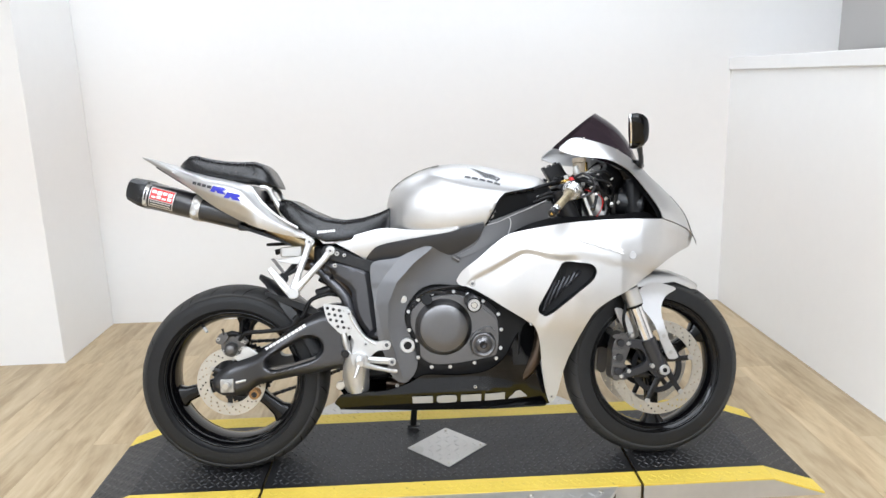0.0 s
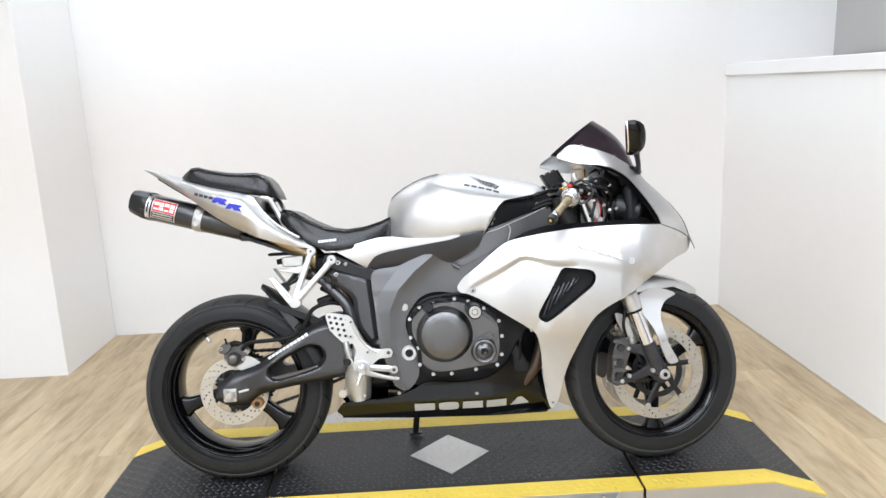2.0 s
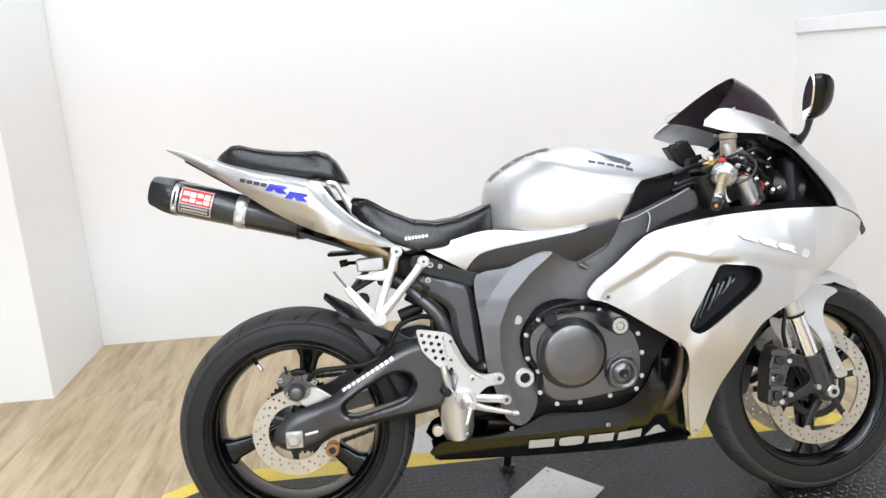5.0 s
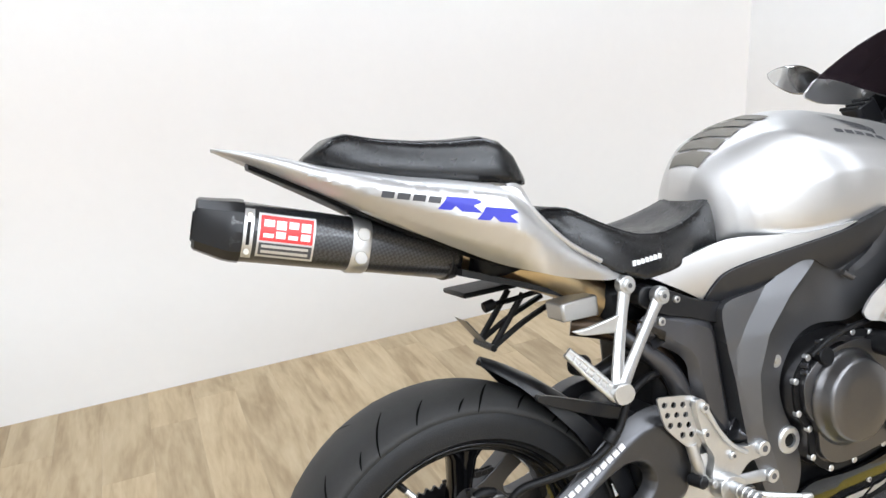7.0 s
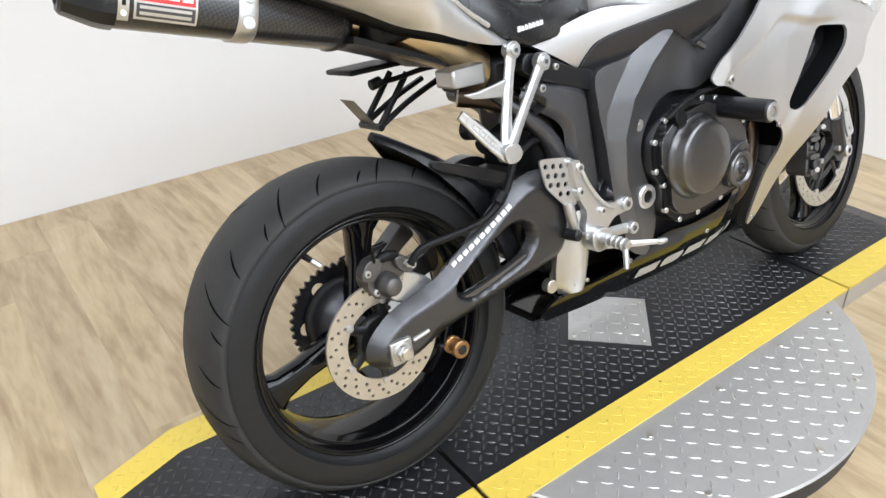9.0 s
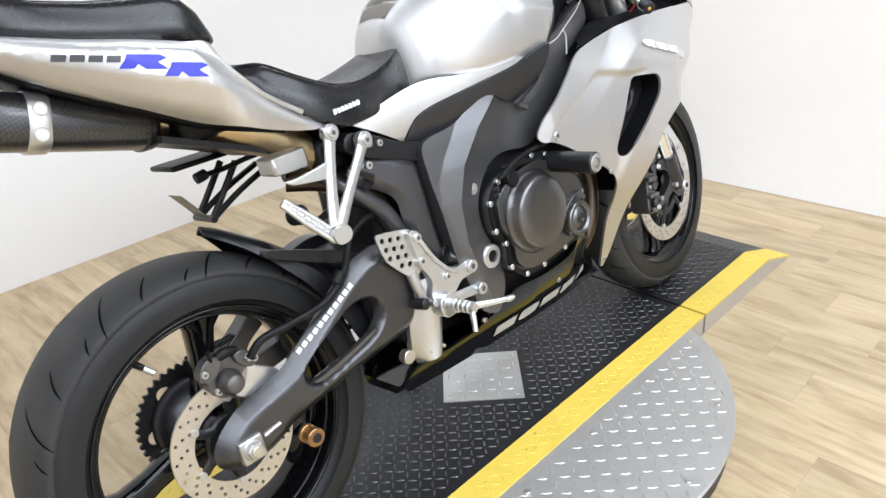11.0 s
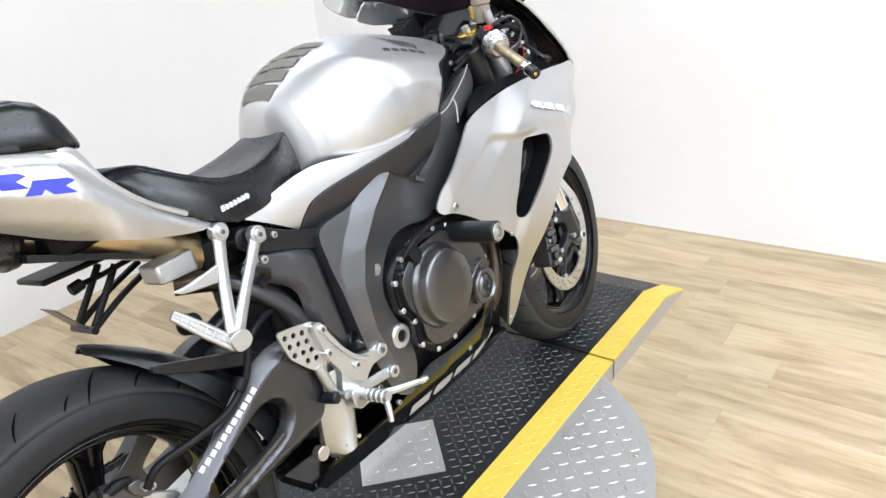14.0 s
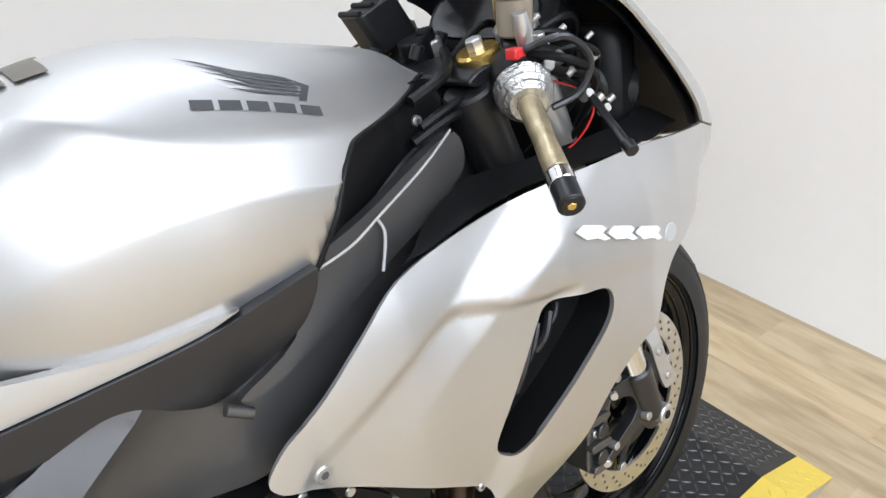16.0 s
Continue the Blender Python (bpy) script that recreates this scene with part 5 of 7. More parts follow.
for s in (-1, 1):
    part("frame_panel", shell(spar_panel, lambda x, z, s=s: s * spline((0.03, 0.14, 0.24, 0.36), (0.170, 0.173, 0.162, 0.128), x), cell=0.012), SPAR, bike, "grey metallic panel along the frame", solid=0.012, bevel=0.004)
part("panel_edge", tube([(0.213, -0.171, 0.818), (0.219, -0.172, 0.800), (0.209, -0.174, 0.765)], 0.0017, 6), PALE, bike)
part("panel_edge", tube([(0.140, -0.181, 0.796), (0.178, -0.180, 0.805), (0.215, -0.174, 0.820), (0.285, -0.158, 0.846), (0.338, -0.140, 0.868)], 0.0014, 6), PALE, bike)
for s in (-1, 1):
    part("panel_cap", rod((0.030, s * 0.170, 0.700), (0.052, s * 0.172, 0.686), 0.0060, n=12), CALIPER, bike, "grey tube end behind the fairing")

# seat
seat_st = ((-0.528, 0.893, 0.868, 0.070), (-0.515, 0.905, 0.858, 0.100), (-0.48, 0.900, 0.822, 0.122), (-0.43, 0.870, 0.785, 0.138), (-0.37, 0.842, 0.760, 0.140), (-0.31, 0.832, 0.762, 0.130), (-0.25, 0.838, 0.768, 0.112), (-0.20, 0.852, 0.774, 0.094), (-0.165, 0.866, 0.779, 0.078), (-0.148, 0.866, 0.785, 0.066))
rings = []
for x, zt, zb, w in seat_st:
    h = zt - zb
    dish = 0.012 * soft(-0.52, -0.40, x) * soft(-0.15, -0.25, x)
    rings.append(ring_x(x, [(0, zt - dish), (w * 0.40, zt - dish * 0.8), (w * 0.74, zt - 0.004), (w * 0.88, zt - 0.014), (w * 0.965, zt - h * 0.5), (w, zb + 0.008), (w * 0.96, zb), (0, zb)], 4))
seat = part("seat", loft(rings), LEATHER, bike, "black vinyl rider seat with piping", angle=70)
for s in (-1, 1):
    part("seat_piping", tube([(x, s * w * 0.80, zt - 0.006) for x, zt, zb, w in seat_st[1:-1]], 0.0022, 6, 4), LEATHER, seat)
for i in range(7):
    a = -0.395 + 0.0085 * i
    part("print_mark", slab([(a, 0.788 + 0.0006 * i), (a + 0.0062, 0.788 + 0.0006 * i), (a + 0.0068, 0.797 + 0.0006 * i - (0 if i == 0 else 0.002)), (a + 0.0006, 0.797 + 0.0006 * i)], -0.1405, -0.1385), WHITE, seat, "white printed mark")

# tail: half outlines; it drifts a little across towards the tip
shift_at = curve((-1.0, -0.85, -0.6), (0.045, 0.034, 0.012))
tail_st = ((-0.992, 1.064, 1.060, 0.012, 0.010), (-0.95, 1.054, 1.036, 0.040, 0.026), (-0.90, 1.038, 1.004, 0.066, 0.040), (-0.85, 1.018, 0.970, 0.094, 0.060), (-0.80, 1.002, 0.932, 0.124, 0.085), (-0.74, 0.984, 0.892, 0.162, 0.112), (-0.68, 0.970, 0.858, 0.188, 0.134), (-0.62, 0.954, 0.830, 0.200, 0.150))
TAIL_F = [0, 0.05, 0.14, 0.30, 0.52, 0.78, 1]


def tail_prof(w, wt):
    return [wt, wt + 0.36 * (w - wt), wt + 0.80 * (w - wt), wt + 0.97 * (w - wt), w, w * 0.91, w * 0.78]


rings = []
ux = [t[0] for t in tail_st]
for x in np.linspace(-0.992, -0.62, 30):
    zt, zb, w, wt = (spline(ux, [t[k] for t in tail_st], x) for k in (1, 2, 3, 4))
    h = zt - zb
    tuck = 0.007 * soft(-0.90, -0.85, x)
    rings.append(ring_x(x, [(0, zt), (wt * 0.6, zt), (wt * 0.93, zt - 0.001)] + [(y - tuck, zt - h * q * (1 - 0.10 * soft(-0.90, -0.80, x))) for y, q in zip(tail_prof(w, wt), TAIL_F)] + [(w * 0.4, zb + h * 0.16), (0, zb + h * 0.18)], 3, shift_at(x)))
tail = part("tail_cowl", loft(rings), SILVER, bike, "silver painted tail cowl", angle=60)
for s in (-1, 1):
    def horn_y(x, z, s=s):
        zt, zb = curve((-0.622, -0.585, -0.555, -0.51, -0.46, -0.405), (0.954, 0.925, 0.888, 0.842, 0.806, 0.780))(x), curve((-0.622, -0.58, -0.53, -0.47, -0.43), (0.830, 0.813, 0.796, 0.781, 0.774))(x)
        t = min(1, max(0, (zt - z) / max(0.034, zt - zb)))
        w, wt = curve((-0.622, -0.55, -0.48, -0.405), (0.200, 0.190, 0.168, 0.142))(x), curve((-0.622, -0.58, -0.52, -0.405), (0.150, 0.165, 0.158, 0.138))(x)
        k = soft(-0.622, -0.572, x)
        near = float(np.interp(t, TAIL_F, tail_prof(w, wt)))
        far = float(np.interp(t, (0, 0.34, 0.55, 0.78, 1), (wt, wt + 0.93 * (w - wt), w, w * 0.985, w * 0.96)))
        return shift_at(x) + s * (near + (far - near) * k)
    part("tail_lip", tube([(-0.594, 0.012 + s * 0.158, 0.938), (-0.584, 0.012 + s * 0.164, 0.926), (-0.558, 0.012 + s * 0.168, 0.890), (-0.515, 0.011 + s * 0.162, 0.847), (-0.455, 0.010 + s * 0.150, 0.808)], 0.0045, 8), SILVER, tail)
for s in (-1, 1):
    part("tail_strut", tube([(-0.578, 0.010 + s * 0.100, 0.944), (-0.556, 0.008 + s * 0.093, 0.938), (-0.536, 0.006 + s * 0.085, 0.902), (-0.521, 0.006 + s * 0.085, 0.872), (-0.507, 0.006 + s * 0.086, 0.842), (-0.488, 0.006 + s * 0.090, 0.815)], [0.006, 0.0075, 0.008, 0.008, 0.007, 0.005], 10, 5, 0.5, (0, 1, 0)), SILVER, tail, "silver strut in front of the tail opening")
part("tail_front", box(-0.63, -0.515, -0.066, 0.078, 0.80, 0.90), BLACK, tail, bevel=0.02)
part("tail_under", loft([ring_x(x, [(0, zt), (w, zt - 0.004), (w * 0.9, zb), (0, zb)], 3, shift_at(x)) for x, zt, zb, w in ((-0.945, 1.036, 1.026, 0.02), (-0.86, 0.990, 0.974, 0.056), (-0.74, 0.915, 0.898, 0.080), (-0.60, 0.845, 0.822, 0.10), (-0.46, 0.80, 0.775, 0.10))]), BLACK, tail)
def tail_skin(x, z, s=-1):
    if x > -0.62:
        return horn_y(x, z, s)
    zt, zb, w, wt = (spline(ux, [t[k] for t in tail_st], x) for k in (1, 2, 3, 4))
    return shift_at(x) + s * float(np.interp((zt - z) / (zt - zb), TAIL_F, tail_prof(w, wt)))


tail_plate = rounded([(-0.874, 1.004, 1), (-0.84, 0.998), (-0.795, 0.9875), (-0.74, 0.9755), (-0.68, 0.9635), (-0.622, 0.9515), (-0.592, 0.944), (-0.580, 0.922), (-0.556, 0.888), (-0.515, 0.846), (-0.46, 0.806), (-0.405, 0.780, 1),
                      (-0.43, 0.774), (-0.47, 0.781), (-0.53, 0.798), (-0.58, 0.816), (-0.63, 0.836), (-0.68, 0.863), (-0.74, 0.900), (-0.80, 0.944), (-0.845, 0.980)], 4)
for s in (-1, 1):
    part("tail_side_panel", shell(tail_plate, lambda x, z, s=s: tail_skin(x, z, s) + s * (0.0035 + 0.003 * soft(0, 0.010, inside(x, z, tail_plate))) * soft(-0.50, -0.62, x), cell=0.008), SILVER, tail, "silver side panel standing proud of the tail", solid=0.008)
# tail lettering as plain marks
def tail_mark(name, pts, material):
    bm = shell(pts, lambda x, z: tail_skin(x, z) - 0.0016 - 0.0065 * soft(-0.50, -0.62, x), cell=0.01)
    part(name, bm, material, tail, keep=True)
for i in range(4):
    xa, za = -0.788 + 0.0185 * i, 0.960 - 0.0052 * i
    tail_mark("print_mark", [(xa, za), (xa + 0.0150, za - 0.004), (xa + 0.0185, za + 0.0045), (xa + 0.0035, za + 0.0085)], DARKPRINT)
for i in range(2):
    xa, za = -0.716 + 0.048 * i, 0.932 - 0.022 * i
    tail_mark("print_letter", [(xa - 0.006, za + 0.001), (xa + 0.011, za - 0.003), (xa + 0.017, za + 0.002), (xa + 0.024, za - 0.007), (xa + 0.050, za - 0.013), (xa + 0.040, za - 0.001), (xa + 0.053, za + 0.002), (xa + 0.046, za + 0.008), (xa + 0.008, za + 0.017), (xa + 0.004, za + 0.011)], BLUE)

# pillion pad
pad_st = ((-0.862, 1.031, 1.025, 0.020), (-0.846, 1.042, 1.018, 0.046), (-0.822, 1.057, 1.008, 0.064), (-0.80, 1.060, 0.999, 0.072), (-0.76, 1.048, 0.988, 0.082), (-0.70, 1.036, 0.974, 0.092), (-0.65, 1.031, 0.964, 0.100), (-0.60, 1.030, 0.955, 0.106), (-0.572, 1.020, 0.949, 0.106), (-0.552, 1.000, 0.945, 0.100), (-0.535, 0.968, 0.942, 0.086), (-0.526, 0.950, 0.940, 0.062))
rings = []
for x, zt, zb, w in pad_st:
    h = zt - zb
    rings.append(ring_x(x, [(0, zt), (w * 0.5, zt), (w * 0.8, zt - h * 0.07), (w * 0.93, zt - h * 0.28), (w, zb + h * 0.25), (w * 0.97, zb + h * 0.04), (w * 0.9, zb), (0, zb)], 4, shift_at(x)))
pad = part("pillion_pad", loft(rings), LEATHER, bike, "black vinyl pillion pad", angle=70)
part("pad_seam", tube([(x, shift_at(x) - w * 0.80, zt - (zt - zb) * 0.07 - 0.0008) for x, zt, zb, w in pad_st[2:8]], 0.0018, 6, 4), BLACK, pad)
for xx in (-0.715,):
    part("pad_clip", box(xx, xx + 0.022, -0.094, -0.085, 0.958 if xx < -0.6 else 0.927, 0.966 if xx < -0.6 else 0.933), ALU, pad)

# ---------- fairing ----------
fair = rounded([(0.040, 0.628), (0.062, 0.660), (0.105, 0.692), (0.150, 0.728), (0.205, 0.764), (0.30, 0.782), (0.42, 0.796), (0.55, 0.800), (0.690, 0.796, 1), (0.751, 0.7735), (0.796, 0.7525), (0.828, 0.732), (0.846, 0.715, 1), (0.812, 0.702), (0.765, 0.688), (0.722, 0.668), (0.68, 0.644), (0.63, 0.611), (0.573, 0.579), (0.51, 0.548), (0.465, 0.515), (0.432, 0.463), (0.400, 0.385), (0.378, 0.31), (0.364, 0.232), (0.345, 0.200),
                (0.334, 0.210), (0.322, 0.262), (0.308, 0.34), (0.298, 0.41), (0.282, 0.468), (0.255, 0.492), (0.18, 0.542), (0.12, 0.582), (0.075, 0.606), (0.050, 0.612)], 4)
vent = rounded([(0.385, 0.675), (0.42, 0.671), (0.457, 0.664), (0.471, 0.650), (0.470, 0.628), (0.454, 0.608), (0.410, 0.574), (0.366, 0.540), (0.338, 0.519), (0.314, 0.506), (0.297, 0.513), (0.291, 0.527), (0.297, 0.545), (0.331, 0.605), (0.362, 0.660), (0.370, 0.671)], 4)
inset = rounded([(0.072, 0.626), (0.090, 0.641), (0.150, 0.671), (0.205, 0.699), (0.238, 0.715), (0.262, 0.7185), (0.285, 0.714), (0.355, 0.697), (0.42, 0.690), (0.48, 0.66), (0.42, 0.54), (0.35, 0.45), (0.27, 0.42), (0.18, 0.48), (0.11, 0.550), (0.064, 0.604)], 4)


def fair_y(s):
    def f(x, z):
        y = curve((0.03, 0.08, 0.20, 0.40, 0.55, 0.62, 0.69, 0.751, 0.796, 0.828, 0.847), (0.196, 0.212, 0.226, 0.236, 0.232, 0.222, 0.2035, 0.179, 0.138, 0.078, 0.002))(x)
        tuck = spline((0.18, 0.26, 0.36, 0.42, 0.475, 0.56, 0.66, 0.70, 0.74, 0.80), (0.30, 0.45, 0.65, 0.81, 0.93, 0.99, 1.0, 0.992, 0.962, 0.865), z)
        y *= 1 + (tuck - 1) * soft(0.70, 0.52, x)
        if x > 0.55:
            y -= 0.10 * soft(0.70, 0.50, z) * soft(0.55, 0.7, x)
            y = max(0.002, y - 0.55 * max(0, 0.797 - 0.36 * max(0, x - 0.69) - 0.02 - z) * soft(0.66, 0.80, x))
        d = inside(x, z, inset)
        if d > 0:
            q = (x - 0.30) - (z - 0.53) * 0.55
            y -= 0.013 * soft(0, 0.018, d) * (0.30 + 0.70 * min(1, max(0, (x - 0.09) / 0.18))) * soft(0.052, 0.0, q)
        y += 0.003 * soft(-0.016, 0.016, z - curve((0.20, 0.307, 0.369, 0.467, 0.585, 0.70), (0.70, 0.712, 0.706, 0.684, 0.652, 0.62))(x)) * soft(0.27, 0.36, x)
        # the upper face leans in above a crease that climbs to the cockpit
        up = (z - 0.703) * 0.855 - (x - 0.338) * 0.519
        y -= 0.33 * max(0, min(0.06, up)) ** 2 / (abs(min(0.06, up)) + 0.005) * soft(0.10, 0.36, x)
        return s * y
    return f


for s in (-1, 1):
    side = part("side_fairing", shell(fair, fair_y(s), [vent], cell=0.0048 if s < 0 else 0.012), SILVER, bike, "silver painted side fairing with an air vent", solid=0.006)
    if s < 0:
        for bx0, bz0, r_ in ((0.088, 0.616, 0.0095), (0.268, 0.482, 0.005), (0.345, 0.222, 0.006)):
            yb = fair_y(-1)(bx0, bz0)
            bolt("fairing_bolt", bx0, yb + 0.004, yb - 0.003, bz0, r_, side, DULL)
        yb = fair_y(-1)(0.588, 0.686)
        part("fairing_grommet", rod((0.588, yb + 0.004, 0.686), (0.588, yb - 0.003, 0.686), 0.012, n=20), PALE, side)
        # raised name marks as plain slanted blocks
        for i in range(3):
            xa, za = 0.425 + 0.047 * i, 0.742 - 0.016 * i
            pts = [(xa - 0.008, za + 0.004), (xa + 0.004, za + 0.008), (xa + 0.032, za - 0.001), (xa + 0.038, za - 0.007), (xa + 0.030, za - 0.009), (xa + 0.041, za - 0.019), (xa + 0.031, za - 0.018), (xa + 0.021, za - 0.012), (xa + 0.004, za - 0.008)]
            part("name_mark", shell(pts, lambda x, z: fair_y(-1)(x, z) - 0.0065, cell=0.01), WHITE, side, "raised white name mark", solid=0.003)
    vy = fair_y(s)
    vc = Vector((0.385, 0, 0.59))
    cup = []
    for grow, dep in ((1.0, 0.004), (1.0, 0.012), (1.05, 0.055)):
        cup.append([(vc.x + (p[0] - vc.x) * grow, vy(p[0], p[1]) - s * dep, vc.z + (p[1] - vc.z) * grow) for p in vent])
    bm = loft(cup, False)
    bm.faces.new([bm.verts.new(p) for p in cup[-1]])
    bmesh.ops.remove_doubles(bm, verts=bm.verts, dist=1e-5)
    part("vent_lining", bm, BLACK, side, "black duct inside the vent", angle=50)

# belly fairing
belly = rounded([(-0.368, 0.230, 1), (-0.345, 0.258), (-0.30, 0.268), (-0.195, 0.275), (-0.12, 0.300), (-0.07, 0.327), (0.03, 0.322), (0.12, 0.330), (0.185, 0.368), (0.225, 0.43), (0.262, 0.478), (0.285, 0.452), (0.300, 0.39), (0.318, 0.29), (0.335, 0.215), (0.352, 0.194), (0.32, 0.183), (0.15, 0.188), (-0.10, 0.196), (-0.345, 0.206, 1)], 4)
def belly_y(s):
    return lambda x, z: s * (curve((-0.38, -0.25, 0.0, 0.14, 0.21, 0.27, 0.35), (0.130, 0.150, 0.166, 0.164, 0.142, 0.112, 0.082))(x) * spline((0.18, 0.215, 0.26, 0.29, 0.33, 0.40, 0.48), (0.45, 0.62, 0.81, 0.91, 1.0, 1.03, 1.05), z))
for s in (-1, 1):
    bl = part("belly_fairing", shell(belly, belly_y(s), cell=0.009 if s < 0 else 0.02), GLOSS, bike, "gloss black belly fairing", solid=0.006)
    if s < 0:
        for i in range(5):
            xa, wd = -0.113 + 0.0785 * i, 0.066
            z0, z1 = 0.2235, 0.250
            H = [(xa, z0), (xa + wd, z0), (xa + wd, z1), (xa, z1)]
            if i == 1:
                H = rounded([(xa + 0.006, z0), (xa + wd - 0.006, z0), (xa + wd, (z0 + z1) / 2), (xa + wd - 0.006, z1), (xa + 0.006, z1), (xa, (z0 + z1) / 2)], 3)
            if i == 4:
                H = [(xa, z0), (xa + wd, z0), (xa + wd * 0.62, z1), (xa + wd * 0.38, z1)]
            part("name_mark", shell(H, lambda x, z: belly_y(-1)(x, z) - 0.0028, cell=0.008), SILVERPRINT, bl, "silver name mark", keep=True)
        for bx0, bz0 in ((0.09, 0.278), (-0.16, 0.292), (0.26, 0.31)):
            yb = belly_y(-1)(bx0, bz0)
            bolt("belly_screw", bx0, yb + 0.006, yb - 0.003, bz0, 0.0055, bl, DULL)
part("belly_pan", loft([[(x, -w, z + 0.012), (x, -w * 0.7, z), (x, w * 0.7, z), (x, w, z + 0.012), (x, w * 0.9, z + 0.02), (x, -w * 0.9, z + 0.02)] for x, w, z in ((-0.355, 0.066, 0.198), (-0.1, 0.084, 0.188), (0.15, 0.088, 0.182), (0.33, 0.074, 0.182))]), GLOSS, bike, "gloss black belly pan")

# nose: sections from the cockpit rim to the centre line or the screen's foot
def drift(z):
    return 0.026 * soft(0.80, 1.05, z)


nose_s = (0.0, 0.08, 0.18, 0.33, 0.45, 0.56, 0.66, 0.80, 0.90, 1.0, 1.08, 1.20)
nose_rim = ((0.383, 0.164, 1.024), (0.415, 0.170, 1.012), (0.450, 0.173, 1.002), (0.528, 0.178, 0.991), (0.572, 0.180, 0.972), (0.603, 0.184, 0.948), (0.634, 0.190, 0.906), (0.664, 0.197, 0.858), (0.683, 0.202, 0.822), (0.692, 0.2025, 0.797), (0.698, 0.202, 0.780), (0.706, 0.200, 0.755))
nose_top = ((0.388, 0.163, 1.034), (0.428, 0.164, 1.062), (0.485, 0.164, 1.053), (0.555, 0.156, 1.029), (0.615, 0.134, 1.000), (0.662, 0.086, 0.974), (0.697, 0.0, 0.950), (0.767, 0.0, 0.874), (0.820, 0.0, 0.799), (0.847, 0.0, 0.716), (0.870, 0.0, 0.660), (0.890, 0.0, 0.60))


def along(table, v, k):
    return spline(nose_s, [p[k] for p in table], v)


def nose_grid(v0, v1, inset_by=0.0, nv=34, nu=14):
    bm = bmesh.new()
    for s in (-1, 1):
        vs = []
        for j in range(nv + 1):
            v = v0 + (v1 - v0) * j / nv
            a, c = (Vector([along(tb, v, k) for k in range(3)]) for tb in (nose_rim, nose_top))
            c.y = max(0.0, c.y)
            front = soft(0.36, 0.66, v)
            ctl = (a + c) / 2 + Vector((0.0, 0.006, 0.0))
            ctl = ctl.lerp(Vector((a.x * 0.22 + c.x * 0.78 + 0.010, a.y * 0.86, a.z * 0.45 + c.z * 0.55)), front)
            row = []
            for i in range(nu + 1):
                u = i / nu
                p = a * (1 - u) ** 2 + ctl * (2 * u * (1 - u)) + c * u ** 2
                row.append(bm.verts.new((p.x - inset_by, s * max(0, p.y - inset_by) + drift(p.z), p.z - inset_by * 0.4)))
            vs.append(row)
        for a, b in zip(vs, vs[1:]):
            for i in range(nu):
                q = (a[i], a[i + 1], b[i + 1], b[i])
                bm.faces.new(q if s > 0 else q[::-1])
    bmesh.ops.remove_doubles(bm, verts=bm.verts, dist=1e-5)
    return bm


nose_part = part("nose_cowl", nose_grid(0.0, 1.0, 0.0, 38), SILVER, bike, "silver painted nose cowl", angle=60, solid=-0.004)
part("cockpit_liner", nose_grid(0.40, 0.99, 0.010, 22, 10), BLACK, nose_part, "black cockpit lining", angle=60)
for s in (-1, 1):
    part("air_duct", rod((0.585, s * 0.085 + 0.01, 0.86), (0.665, s * 0.115 + 0.01, 0.84), 0.045, n=28), SATIN, nose_part)
    part("upper_shelf", shell(rounded([(0.22, 0.772, 1), (0.40, 0.795), (0.686, 0.797, 1), (0.66, 0.82), (0.56, 0.815), (0.44, 0.812), (0.355, 0.812, 1), (0.28, 0.795)], 3), lambda x, z, s=s: s * (0.192 - 1.9 * max(0, z - 0.776 - 0.022 * soft(0.2, 0.6, x)) - 0.02 * soft(0.6, 0.69, x)), cell=0.012), BLACK, nose_part, "black shelf inside the fairing", solid=0.004)
part("nose_bulkhead", box(0.60, 0.66, -0.14, 0.14, 0.72, 0.93), BLACK, nose_part, "black inside of the nose", bevel=0.02)
part("nose_floor", box(0.44, 0.68, -0.16, 0.16, 0.69, 0.73), BLACK, nose_part, bevel=0.01)
for s in (-1, 1):
    bm = bmesh.new()
    vs = []
    for j in range(13):
        v = 0.80 + 0.24 * j / 12
        a, c = (Vector([along(tb, v, k) for k in range(3)]) for tb in (nose_rim, nose_top))
        ctl = Vector((a.x * 0.22 + c.x * 0.78 + 0.010, a.y * 0.86, a.z * 0.45 + c.z * 0.55))
        row = []
        for i in range(4):
            u = 0.60 + 0.16 * (j / 12) * i / 3 + 0.02 * i / 3
            p = a * (1 - u) ** 2 + ctl * (2 * u * (1 - u)) + c * u ** 2
            row.append(bm.verts.new((p.x + 0.003, s * (p.y + 0.003) + drift(p.z), p.z)))
        vs.append(row)
    for a, b in zip(vs, vs[1:]):
        for i in range(3):
            bm.faces.new((a[i], a[i + 1], b[i + 1], b[i]))
    part("headlight", bm, DARKGLASS, nose_part, "dark slanted headlight lens", solid=0.002)

